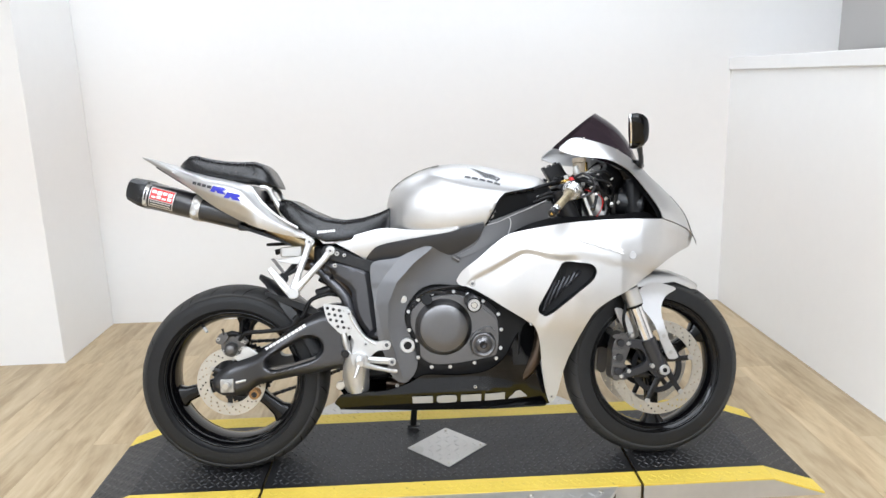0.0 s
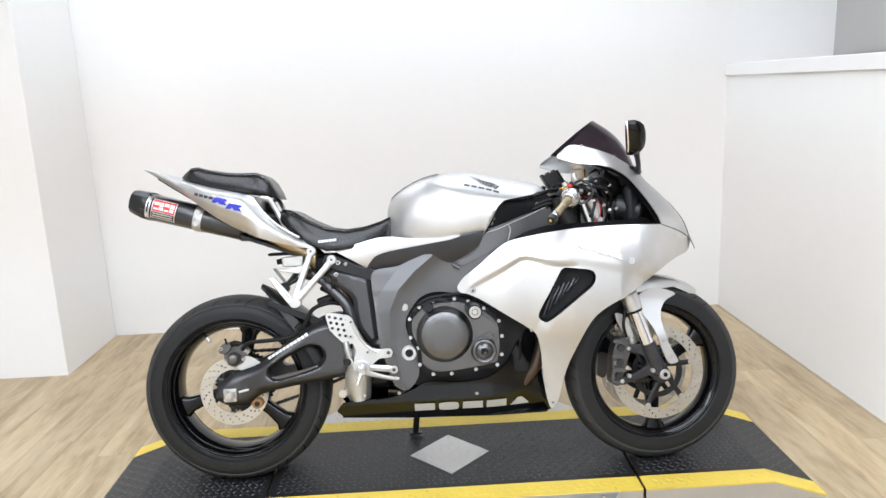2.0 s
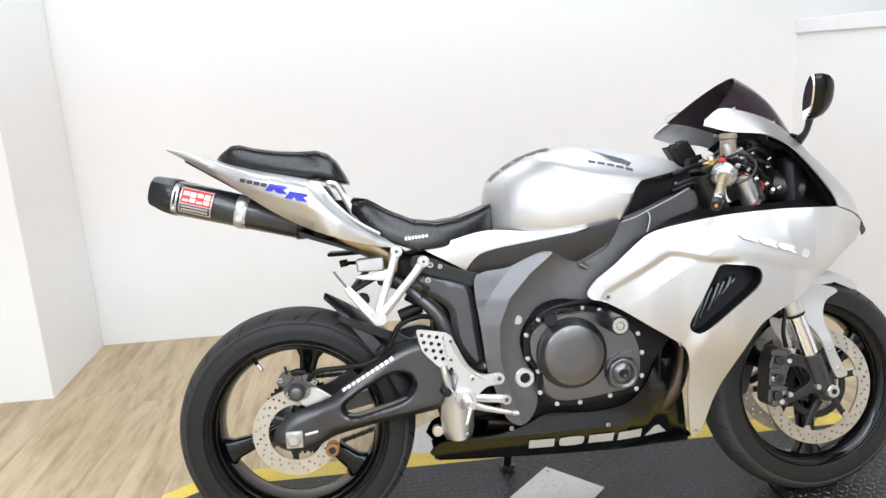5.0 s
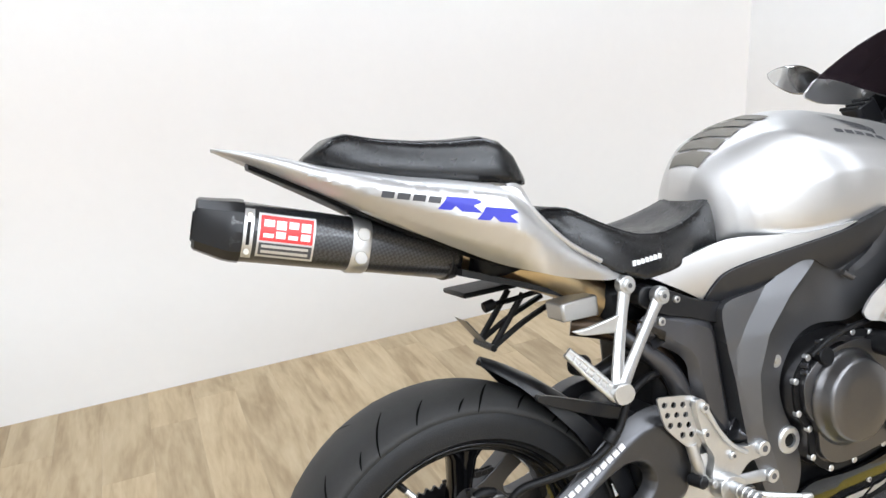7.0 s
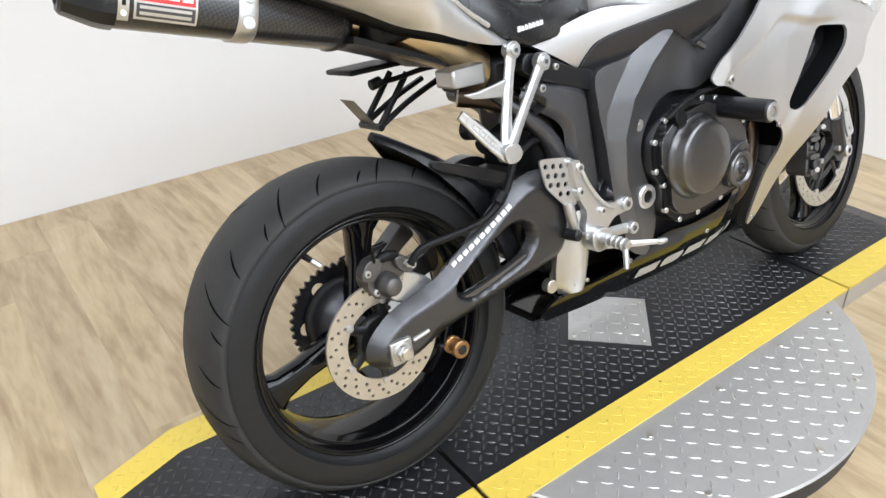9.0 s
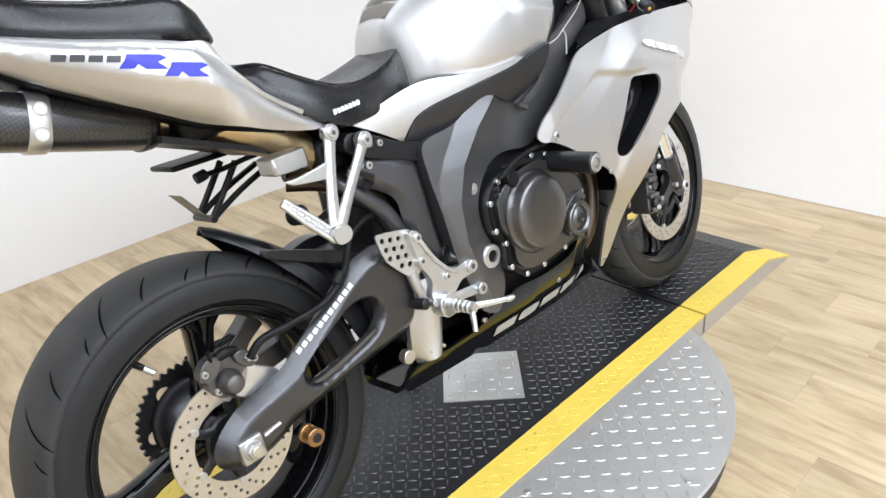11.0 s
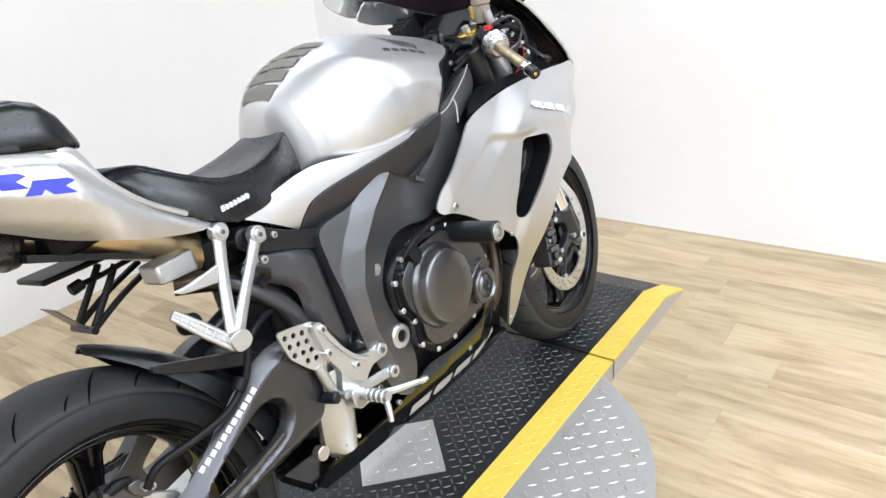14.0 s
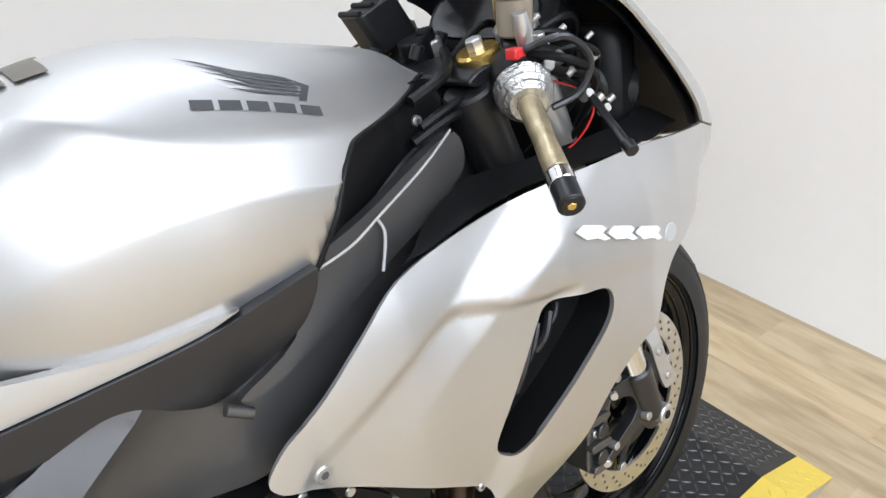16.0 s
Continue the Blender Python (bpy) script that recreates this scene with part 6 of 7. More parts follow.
# screen: from its foot along the cowl to a rounded peak
rows = []
foot_a = (0.0, 0.40, 0.68, 0.84, 0.94, 1.0)
foot_v = (0.66, 0.56, 0.45, 0.33, 0.18, 0.08)
for j in range(15):
    v = j / 14
    row = []
    for i in range(37):
        u = -1 + 2 * i / 36
        a, sg = abs(u), math.copysign(1, u)
        fv = spline(foot_a, foot_v, a)
        foot = [along(nose_top, fv, k) for k in range(3)]
        foot[1] = sg * 0.164 * math.sin(a * math.pi / 2) if a < 0.94 else sg * 0.1635
        top = (0.428 + 0.118 * (1 - a ** 1.7), sg * 0.162 * math.sin(a * math.pi / 2) * (0.80 + 0.20 * a ** 4), 1.064 + 0.096 * (1 - a ** 1.8))
        bulge = 0.030 * math.sin(math.pi * v) * (1 - a ** 2)
        p = [foot[k] + (top[k] - foot[k]) * v for k in range(3)]
        row.append((p[0] + bulge * 0.7 - 0.003, p[1] + drift(p[2]), p[2] + bulge * 0.7 + 0.002))
    rows.append(row)
bm = bmesh.new()
vs = [[bm.verts.new(p) for p in r] for r in rows]
for a, b in zip(vs, vs[1:]):
    for i in range(36):
        bm.faces.new((a[i], a[i + 1], b[i + 1], b[i]))
screen_part = part("windscreen", bm, SCREEN, bike, "dark brown smoked windscreen", angle=80, solid=0.003)
for s in (-1, 1):
    for xx, zz, yy in ((0.458, 1.047, 0.160), (0.566, 1.007, 0.152)):
        part("screen_pin", rod((xx, 0.026 + s * (yy - 0.008), zz), (xx + 0.006, 0.026 + s * (yy + 0.016), zz + 0.016), 0.0085, 0.002, n=14), ALU, screen_part, "bright pointed screen pin")

# mirrors
for s in (-1, 1):
    m_ = part("mirror", tube([(0.650, 0.026 + s * 0.135, 0.968), (0.642, 0.026 + s * 0.185, 0.985), (0.628, 0.026 + s * 0.225, 1.005), (0.610, 0.026 + s * 0.266, 1.034)], [0.014, 0.008, 0.008, 0.012], 12), SATIN, bike, "black mirror on a thin stalk")
    cen = Vector((0.552, 0.024 + s * 0.334, 1.074))
    out, up = Vector((-0.45, s * 0.85, 0.35)).normalized(), Vector((0.10, -s * 0.30, 0.95)).normalized()
    if s < 0:
        out = Vector((-0.16, -0.60, 0.78)).normalized()
        cen = Vector((0.580, -0.300, 1.060))
        up = Vector((-0.98, -0.03, 0.17)).cross(out).normalized()
    fw = out.cross(up).normalized()
    fw = fw if fw.x > 0 else -fw
    if s < 0:
        sa, sb, sd = 0.90, 0.66, 1.2
    else:
        sa, sb, sd = 1.16, 1.0, 0.35
    rings = [oval_ring(cen + fw * d * sd, out, up, a_ * sa, b_ * sb, 28, 1.75 if s < 0 else 1.6) for d, a_, b_ in ((-0.008, 0.064, 0.033), (-0.005, 0.068, 0.036), (0.008, 0.068, 0.038), (0.022, 0.060, 0.033), (0.032, 0.044, 0.022), (0.036, 0.024, 0.010))]
    part("mirror_shell", loft(rings), GLOSS, m_, "gloss black mirror housing", angle=60)
    part("mirror_glass", loft([oval_ring(cen + fw * d * sd, out, up, a_ * sa, b_ * sb, 28, 1.75 if s < 0 else 1.6) for d, a_, b_ in ((-0.0115, 0.0655, 0.0342), (-0.0082, 0.0665, 0.0352))]), MIRROR, m_, "mirror glass")
    part("stalk_base", tube([(0.672, 0.026 + s * 0.095, 0.972), (0.650, 0.026 + s * 0.130, 0.976), (0.625, 0.026 + s * 0.150, 0.985)], [0.008, 0.012, 0.006], 10), BLACK, m_)

# cockpit
clamp = part("top_clamp", slab(rounded([(0.375, 0.905), (0.40, 0.922), (0.47, 0.918), (0.50, 0.900), (0.46, 0.885)], 3), -0.135, 0.135), SATIN, bike, "black top fork clamp", bevel=0.008)
for s in (-1, 1):
    part("fork_cap", rod((0.424, 0.004 + s * 0.108, 0.912), (0.417, 0.004 + s * 0.108, 0.936), 0.026, n=28), GOLD, clamp, "gold fork cap")
    part("cap_adjuster", rod((0.417, 0.004 + s * 0.108, 0.935), (0.413, 0.004 + s * 0.108, 0.948), 0.010, n=6), ALU, clamp)
part("stem_nut", rod((0.435, 0, 0.915), (0.428, 0, 0.942), 0.019, n=6), ALU, clamp)
part("stem_cap", rod((0.429, 0, 0.940), (0.426, 0, 0.956), 0.012, n=20), BLACK, clamp)
part("ignition_lock", rod((0.415, 0.0, 0.918), (0.408, 0.0, 0.948), 0.020, n=24), BLACK, clamp)
gauge = part("instrument_panel", loft([oval_ring((x, 0, z), (0, 1, 0), (0.55, 0, 0.83), a_, b_, 28, 3) for x, z, a_, b_ in ((0.525, 0.955, 0.110, 0.040), (0.532, 0.950, 0.118, 0.048), (0.575, 0.925, 0.110, 0.044), (0.60, 0.905, 0.08, 0.03))]), BLACK, bike, "black instrument panel", angle=50)
part("gauge_glass", loft([oval_ring((0.5215, 0, 0.958), (0, 1, 0), (0.55, 0, 0.83), 0.098, 0.031, 28, 3), oval_ring((0.526, 0, 0.954), (0, 1, 0), (0.55, 0, 0.83), 0.10, 0.033, 28, 3)]), DARKGLASS, gauge)
box_t = part("control_box", loft([[Vector((0.402, 0.062, 0.972)) + Vector((a_ * 0.030 - d * 0.45, b_ * 0.025, d * 0.8 + a_ * 0.011)) for a_, b_ in ((-1, -0.7), (-0.8, -1), (0.8, -1), (1, -0.7), (1, 0.7), (0.8, 1), (-0.8, 1), (-1, 0.7))] for d in (-0.04, -0.02, 0.018, 0.024)]), SATIN, bike, "black ribbed control box", bevel=0.003)
for i in range(3):
    part("rib", rod((0.366 + 0.020 * i, 0.040, 0.983 + 0.0075 * i), (0.366 + 0.020 * i, 0.084, 0.983 + 0.0075 * i), 0.004, n=8), BLACK, box_t)
for s in (-1, 1):
    b0, b1 = Vector((0.452, s * 0.118, 0.922)), Vector((0.322, s * 0.318, 0.822))
    d = (b1 - b0).normalized()
    bar = part("handlebar", rod(b0, b1, 0.011, n=16), SATIN, bike, "black clip-on handlebar")
    part("bar_clamp", rod((0.438, 0.004 + s * 0.108, 0.882), (0.428, 0.004 + s * 0.108, 0.914), 0.036, n=28), SATIN, bar)
    part("grip", tube([b0 + d * 0.095, b0 + d * 0.11, b0 + d * 0.16, b0 + d * 0.205, b0 + d * 0.212], [0.0115, 0.013, 0.0115, 0.0125, 0.011], 18, 4), GRIP, bar, "gold patterned handlebar grip")
    rings = []
    for i in range(9):
        q = 0.064 + 0.0042 * i
        u = d.orthogonal().normalized()
        rings.append(oval_ring(b0 + d * q, u, d.cross(u), 0.030 + 0.0025 * (i % 2) - 0.010 * (i / 8) ** 3, 0.030 + 0.0025 * (i % 2) - 0.010 * (i / 8) ** 3, 26))
    part("grip_collar", loft(rings), CRUMPLE, bar, "crumpled bright collar behind the grip", angle=20)
    part("bar_end", rod(b0 + d * 0.212, b0 + d * 0.258, 0.0130, n=24), SATIN, bar, "black bar end")
    part("bar_end_band", rod(b0 + d * 0.214, b0 + d * 0.232, 0.0136, n=24), CHROME, bar)
    part("bar_end_screw", rod(b0 + d * 0.254, b0 + d * 0.2592, 0.0045, n=6), GOLD, bar)
    part("switch_box", loft([oval_ring(b0 + d * q, d.orthogonal().normalized(), d.cross(d.orthogonal().normalized()), a_, a_ * 1.15, 20, 3.2) for q, a_ in ((0.020, 0.020), (0.026, 0.025), (0.056, 0.025), (0.062, 0.022))]), BLACK, bar, "black switch housing")
    part("lever", tube([(0.470, s * 0.165, 0.905), (0.488, s * 0.190, 0.885), (0.474, s * 0.236, 0.856), (0.456, s * 0.274, 0.836)], [0.008, 0.006, 0.0048, 0.006], 10, 6, 0.7, (0, 0, 1)), SATIN, bar, "black brake or clutch lever")
    part("lever_ball", rod((0.458, s * 0.271, 0.838), (0.453, s * 0.283, 0.832), 0.0072, n=16), SATIN, bar)
    part("master_cylinder", tube([(0.445, s * 0.120, 0.935), (0.478, s * 0.168, 0.915)], [0.014, 0.013], 12, 4), SATIN, bar)
part("start_switch", box(0.410, 0.426, -0.172, -0.156, 0.926, 0.938), RED, bike, "red kill switch", bevel=0.002)
res = part("fluid_reservoir", rod((0.448, -0.135, 0.945), (0.448, -0.138, 0.985), 0.020, n=24), MILKY, bike, "amber-tinted milky brake fluid reservoir")
part("reservoir_lid", rod((0.448, -0.138, 0.984), (0.448, -0.1385, 1.000), 0.0225, n=24), MILKY, res, "brownish reservoir lid")
part("reservoir_hose", tube([(0.450, -0.136, 0.945), (0.456, -0.142, 0.930), (0.466, -0.150, 0.920)], 0.005, 8), BLACK, res)
part("lever_perch", tube([(0.440, -0.158, 0.935), (0.436, -0.160, 0.952), (0.430, -0.162, 0.972)], [0.009, 0.010, 0.008], 10, 4), ALU, res, "bright lever perch")
part("perch_bolt", rod((0.452, -0.165, 0.938), (0.450, -0.167, 0.948), 0.007, n=8), ALU, res)
part("cable_clip", rod((0.470, -0.170, 0.915), (0.474, -0.178, 0.921), 0.008, n=10), ALU, res)
part("amber_reservoir", rod((0.465, -0.110, 0.955), (0.464, -0.111, 0.988), 0.017, n=20), GOLD, res, "amber fluid reservoir")
cables = [((0.43, -0.165, 0.93), (0.455, -0.205, 0.92), (0.50, -0.20, 0.89), (0.52, -0.15, 0.83)),
          ((0.44, -0.12, 0.94), (0.47, -0.155, 0.945), (0.51, -0.16, 0.93), (0.54, -0.14, 0.88)),
          ((0.41, -0.06, 0.92), (0.46, -0.07, 0.955), (0.51, -0.06, 0.935), (0.54, -0.05, 0.88)),
          ((0.40, 0.08, 0.92), (0.45, 0.10, 0.95), (0.51, 0.09, 0.93), (0.54, 0.06, 0.87)),
          ((0.45, -0.13, 0.915), (0.50, -0.175, 0.925), (0.545, -0.165, 0.90), (0.55, -0.11, 0.84), (0.50, -0.07, 0.78)),
          ((0.44, -0.15, 0.91), (0.48, -0.19, 0.90), (0.53, -0.18, 0.865), (0.53, -0.12, 0.80), (0.47, -0.08, 0.74)),
          ((0.42, -0.10, 0.90), (0.40, -0.12, 0.88), (0.40, -0.11, 0.83), (0.42, -0.08, 0.76)),
          ((0.46, -0.12, 0.93), (0.52, -0.14, 0.955), (0.56, -0.12, 0.93), (0.57, -0.08, 0.87))]
for c in cables:
    part("cable", tube(c, 0.0048, 8), BLACK, bike, "black control cable")
for hx, hy, hz, hr in ((0.486, -0.200, 0.876, 0.0055), (0.476, -0.150, 0.932, 0.0055), (0.452, -0.176, 0.912, 0.0070), (0.540, -0.178, 0.846, 0.0055)):
    part("control_bolt", rod((hx, hy + 0.008, hz - 0.004), (hx - 0.003, hy - 0.006, hz + 0.004), hr, n=8), DULL, bike, "dull metal control bolt")
part("return_cable", tube([(0.424, -0.172, 0.935), (0.448, -0.205, 0.945), (0.478, -0.212, 0.918), (0.470, -0.204, 0.885), (0.440, -0.190, 0.872)], 0.0042, 8), CAST, bike, "grey looped throttle cable")
part("wire_loom", tube([(0.30, -0.130, 0.905), (0.345, -0.124, 0.918), (0.385, -0.090, 0.925), (0.43, -0.03, 0.93)], 0.0065, 8), BLACK, bike, "black wire loom")
for hx, hy in ((0.36, 0.02), (0.385, -0.03), (0.40, 0.06), (0.47, 0.03)):
    part("loom_clip", rod((hx, hy, 0.928), (hx + 0.006, hy - 0.004, 0.944), 0.008, n=10), SATIN, bike)
part("thin_cable", tube([(0.455, -0.15, 0.90), (0.505, -0.188, 0.870), (0.50, -0.17, 0.82), (0.46, -0.12, 0.78)], 0.0014, 6), RED, bike, "thin red wire")
for x_, y_, z_, r_ in ((0.470, -0.186, 0.900, 0.006), (0.495, -0.178, 0.886, 0.005), (0.515, -0.186, 0.862, 0.007), (0.530, -0.170, 0.905, 0.005), (0.545, -0.150, 0.925, 0.004), (0.500, -0.150, 0.940, 0.005), (0.560, -0.165, 0.850, 0.006), (0.480, -0.130, 0.955, 0.005)):
    part("cable_ferrule", rod((x_, y_, z_), (x_ + 0.007, y_ - 0.004, z_ + 0.006), r_ * 0.75, n=10), DULL, bike, "dull metal cable ferrule")
part("inner_tube", tube([(0.30, -0.125, 0.862), (0.345, -0.13, 0.878), (0.40, -0.115, 0.880)], 0.006, 8), BLACK, bike)
part("inner_tube", tube([(0.31, -0.128, 0.876), (0.35, -0.13, 0.890), (0.40, -0.112, 0.893)], 0.005, 8), BLACK, bike)
part("frame_gusset", rod((0.385, -0.118, 0.90), (0.43, -0.112, 0.79), 0.030, n=24), SATIN, bike)

# ---------- exhaust ----------
me0, me1 = Vector((-1.036, 0.043, 0.955)), Vector((-0.625, 0.015, 0.836))
ax = (me1 - me0).normalized()
mu = Vector((0, 1, 0)) - ax * ax.y
mu.normalize()
mw = ax.cross(mu)
def can(q0, q1, a0, a1, k=0.0, n=36):
    return loft([oval_ring(me0 + ax * q, mu, mw, a, b_, n, 2.7) for q, a, b_ in ((q0 + 0.0, a0[0], a0[1]), (q0 + 0.003, a0[0] + 0.002, a0[1] + 0.002), (q1 - 0.003, a1[0] + 0.002, a1[1] + 0.002), (q1, a1[0], a1[1]))])
muffler = part("exhaust_silencer", can(0.05, 0.405, (0.062, 0.044), (0.060, 0.038)), CARBON, bike, "carbon-fibre oval exhaust silencer", angle=50)
tip = []
for q, a_, b_, dz in ((0.0, 0.043, 0.036, 0.004), (0.004, 0.047, 0.040, 0.004), (0.044, 0.063, 0.047, 0.0), (0.056, 0.066, 0.0485, 0.0), (0.068, 0.066, 0.0485, 0.0)):
    tip.append(oval_ring(me0 + ax * q + mw * dz, mu, mw, a_, b_, 12, 2.7))
part("end_cap", loft(tip), SATIN, muffler, "black faceted end cap", angle=25)
part("outlet", rod(me0 - ax * 0.003, me0 + ax * 0.03, 0.024, n=28), BLACK, muffler)
part("strap", can(0.230, 0.260, (0.0625, 0.0445), (0.0622, 0.0435)), ALU, muffler, "bright clamp strap", angle=40)
part("front_cap", can(0.392, 0.412, (0.061, 0.041), (0.056, 0.037)), SATIN, muffler)
def on_can(q, v, lift=0.003):
    """A point on the silencer's outer side at length q and height v."""
    r = 0.064 * (1 - min(1, abs(v) / 0.046) ** 2.7) ** (1 / 2.7)
    return me0 + ax * q - mu * (r + lift) - mw * v * (1 if mw.z < 0 else -1)
def can_plate(name, q0, q1, v0, v1, material, label, lift=0.003):
    bm = bmesh.new()
    n = 6
    vs = [[bm.verts.new(on_can(q0 + (q1 - q0) * i / n, v0 + (v1 - v0) * j / n, lift)) for j in range(n + 1)] for i in range(n + 1)]
    for i in range(n):
        for j in range(n):
            bm.faces.new((vs[i][j], vs[i + 1][j], vs[i + 1][j + 1], vs[i][j + 1]))
    return part(name, bm, material, muffler, label, solid=0.001)
can_plate("rivet_plate", 0.069, 0.083, -0.036, 0.036, ALU, "riveted end bracket", 0.004)
can_plate("bracket_slot", 0.0735, 0.0785, -0.017, 0.017, BLACK, "dark slot in the bracket", 0.0052)
for v in (-0.027, 0.027):
    p = on_can(0.076, v, 0.004)
    part("rivet", rod(p, p - mu * 0.003, 0.0048, n=10), STEEL, muffler)
can_plate("badge", 0.089, 0.172, -0.032, 0.032, ALU, "silver-edged badge")
can_plate("badge_red", 0.092, 0.169, -0.008, 0.029, RED, "red badge field", 0.0038)
can_plate("badge_dark", 0.092, 0.169, -0.029, -0.011, DARKPRINT, "dark badge field", 0.0038)
for k, (q0, q1) in enumerate(((0.097, 0.112), (0.115, 0.129), (0.133, 0.147), (0.151, 0.165))):
    for v0, v1 in ((-0.003, 0.003 + 0.004 * (k % 2)), (0.013 - 0.003 * (k % 2), 0.023)):
        can_plate("badge_mark", q0, q1, v0, v1, WHITE, "white mark", 0.0043)
for v in (-0.016, -0.024):
    can_plate("badge_line", 0.096, 0.164, v - 0.002, v + 0.002, ALU, "pale line", 0.0043)
for v in (0.018, -0.018):
    p = on_can(0.245, v, 0.002)
    part("strap_slot", rod(p, p - mu * 0.0012, 0.010, n=16), DULL, muffler)
part("tail_pipe", tube([(-0.650, 0.018, 0.850), (-0.60, 0.006, 0.832), (-0.54, -0.014, 0.808), (-0.47, -0.030, 0.774), (-0.42, -0.034, 0.735), (-0.36, -0.03, 0.66)], [0.030, 0.033, 0.036, 0.036, 0.034, 0.03], 20, 6, 1.4), TITAN, bike, "heat-tinted tail pipe")
part("pipe_bracket", slab([(-0.660, 0.815), (-0.55, 0.774), (-0.475, 0.742), (-0.472, 0.750), (-0.55, 0.784), (-0.657, 0.826)], -0.06, 0.10), SATIN, bike, "black bracket under the tail pipe")

# ---------- number plate carrier ----------
CX, CY, CZ = 0.052, 0.110, -0.022
def at_carrier(*pts):
    return [(x_ + CX, y_ + CY, z_ + CZ) for x_, y_, z_ in pts]
plate = part("plate_carrier", box(-0.655 + CX, -0.545 + CX, -0.03 + CY, 0.07 + CY, 0.770 + CZ, 0.780 + CZ), BLACK, bike, "black number plate carrier", bevel=0.004)
for y_ in (-0.005, 0.055):
    part("carrier_arm", tube(at_carrier((-0.524, y_, 0.752), (-0.560, y_, 0.710), (-0.600, y_, 0.665)), 0.0068, 8, 4, 0.8), SATIN, plate)
    part("carrier_arm", tube(at_carrier((-0.452, y_, 0.726), (-0.530, y_, 0.698), (-0.602, y_, 0.662)), 0.0062, 8, 4, 0.8), SATIN, plate)
part("carrier_foot", rod(*at_carrier((-0.602, -0.015, 0.664), (-0.602, 0.065, 0.664)), 0.007, n=12), SATIN, plate)
part("plate_back", loft([[Vector(q) for q in at_carrier(*[(x_, y_, z_) for x_, z_ in ((-0.602, 0.662), (-0.598, 0.660), (-0.642, 0.722), (-0.646, 0.724))])] for y_ in (0.0, 0.05)]), ENGINE, plate, "grey plate holder")
part("reflector", rod(*at_carrier((-0.622, -0.035, 0.748), (-0.600, -0.035, 0.752)), 0.010, n=12), BLACK, plate)
part("carrier_bar", tube(at_carrier((-0.61, -0.03, 0.75), (-0.56, -0.02, 0.748), (-0.50, -0.04, 0.757), (-0.46, -0.09, 0.76)), 0.005, 8), BLACK, plate)
part("tail_box", slab([(-0.520, 0.747), (-0.449, 0.750), (-0.449, 0.714), (-0.519, 0.716)], -0.112, -0.060), DULL, bike, "bare aluminium exhaust hanger box", bevel=0.005)

# ---------- pegs, pedals, guards ----------
PEG = Vector((-0.474, -0.176, 0.606))
peg = part("passenger_peg", tube([(-0.418, -0.146, 0.763), (-0.432, -0.150, 0.725), (-0.452, -0.160, 0.672), (-0.468, -0.170, 0.628), PEG + Vector((0.002, 0, 0.006))], [0.0125, 0.0105, 0.0105, 0.012, 0.013], 14, 6, 0.55), ALU, bike, "bare aluminium passenger peg bracket", angle=50)
part("bracket_arm", tube([(-0.354, -0.146, 0.733), (-0.378, -0.150, 0.704), (-0.416, -0.160, 0.664), (-0.450, -0.170, 0.628), PEG + Vector((0.006, 0, 0.004))], [0.0125, 0.0105, 0.0105, 0.012, 0.013], 14, 6, 0.55), ALU, peg, angle=50)
for bx0, bz0 in ((-0.418, 0.763), (-0.354, 0.733)):
    part("arm_eye", rod((bx0, -0.136, bz0), (bx0, -0.154, bz0), 0.0150, n=22), ALU, peg)
    part("bracket_bolt", rod((bx0, -0.152, bz0), (bx0, -0.159, bz0), 0.0092, n=18), ALU, peg)
    part("bolt_socket", rod((bx0, -0.157, bz0), (bx0, -0.1595, bz0), 0.0045, n=6), DARKPRINT, peg)
part("peg_hinge", slab(rounded([(-0.488, 0.618), (-0.462, 0.620), (-0.452, 0.604), (-0.462, 0.590), (-0.484, 0.592)], 3), -0.190, -0.164), ALU, peg, bevel=0.004)
tip_, base_ = Vector((-0.546, -0.158, 0.684)), Vector((-0.478, -0.178, 0.600))
for off in (-0.0085, 0.0085):
    o = Vector((0.78, 0.10, 0.62)) * off * 0.75
    part("peg_rail", tube([base_ + o, (base_ + tip_) / 2 + o * 1.15, tip_ + o * 0.7], [0.0050, 0.0048, 0.0042], 10, 4), ALU, peg)
part("peg_plate", tube([base_, (base_ + tip_) / 2, tip_], [0.0064, 0.0064, 0.0050], 12, 4, 0.45), DULL, peg)
for i in range(7):
    c = base_.lerp(tip_, 0.12 + 0.125 * i) + Vector((0, -0.0035, 0))
    o = Vector((0.78, 0.10, 0.62)) * 0.0064
    part("peg_rib", rod(c - o, c + o, 0.0017, n=8), DULL, peg)
part("peg_rubber", rod((-0.508, -0.142, 0.650), (-0.512, -0.118, 0.648), 0.017, n=20), BLACK, peg)
part("bracket_tab", slab(rounded([(-0.436, 0.722, 1), (-0.500, 0.712), (-0.530, 0.712, 1), (-0.514, 0.702), (-0.446, 0.692, 1)], 3), -0.156, -0.149), ALU, peg, bevel=0.002)
holes = []
for i in range(4):
    for j in range(4):
        hx, hz = -0.371 + 0.0185 * i + 0.004 * j, 0.550 - 0.0185 * j - 0.004 * i
        if hz > 0.462 + 0.80 * (-0.318 - hx) and hx < -0.308 and hz < 0.556 - 0.18 * (hx + 0.384):
            holes.append(circle(hx, hz, 0.0052, 10))
heel = part("heel_guard", slab(rounded([(-0.384, 0.560), (-0.378, 0.565), (-0.312, 0.552), (-0.302, 0.542), (-0.302, 0.468), (-0.310, 0.458), (-0.330, 0.464), (-0.366, 0.502), (-0.374, 0.515)], 3), -0.150, -0.146, holes), ALU, bike, "drilled aluminium heel guard", angle=30)
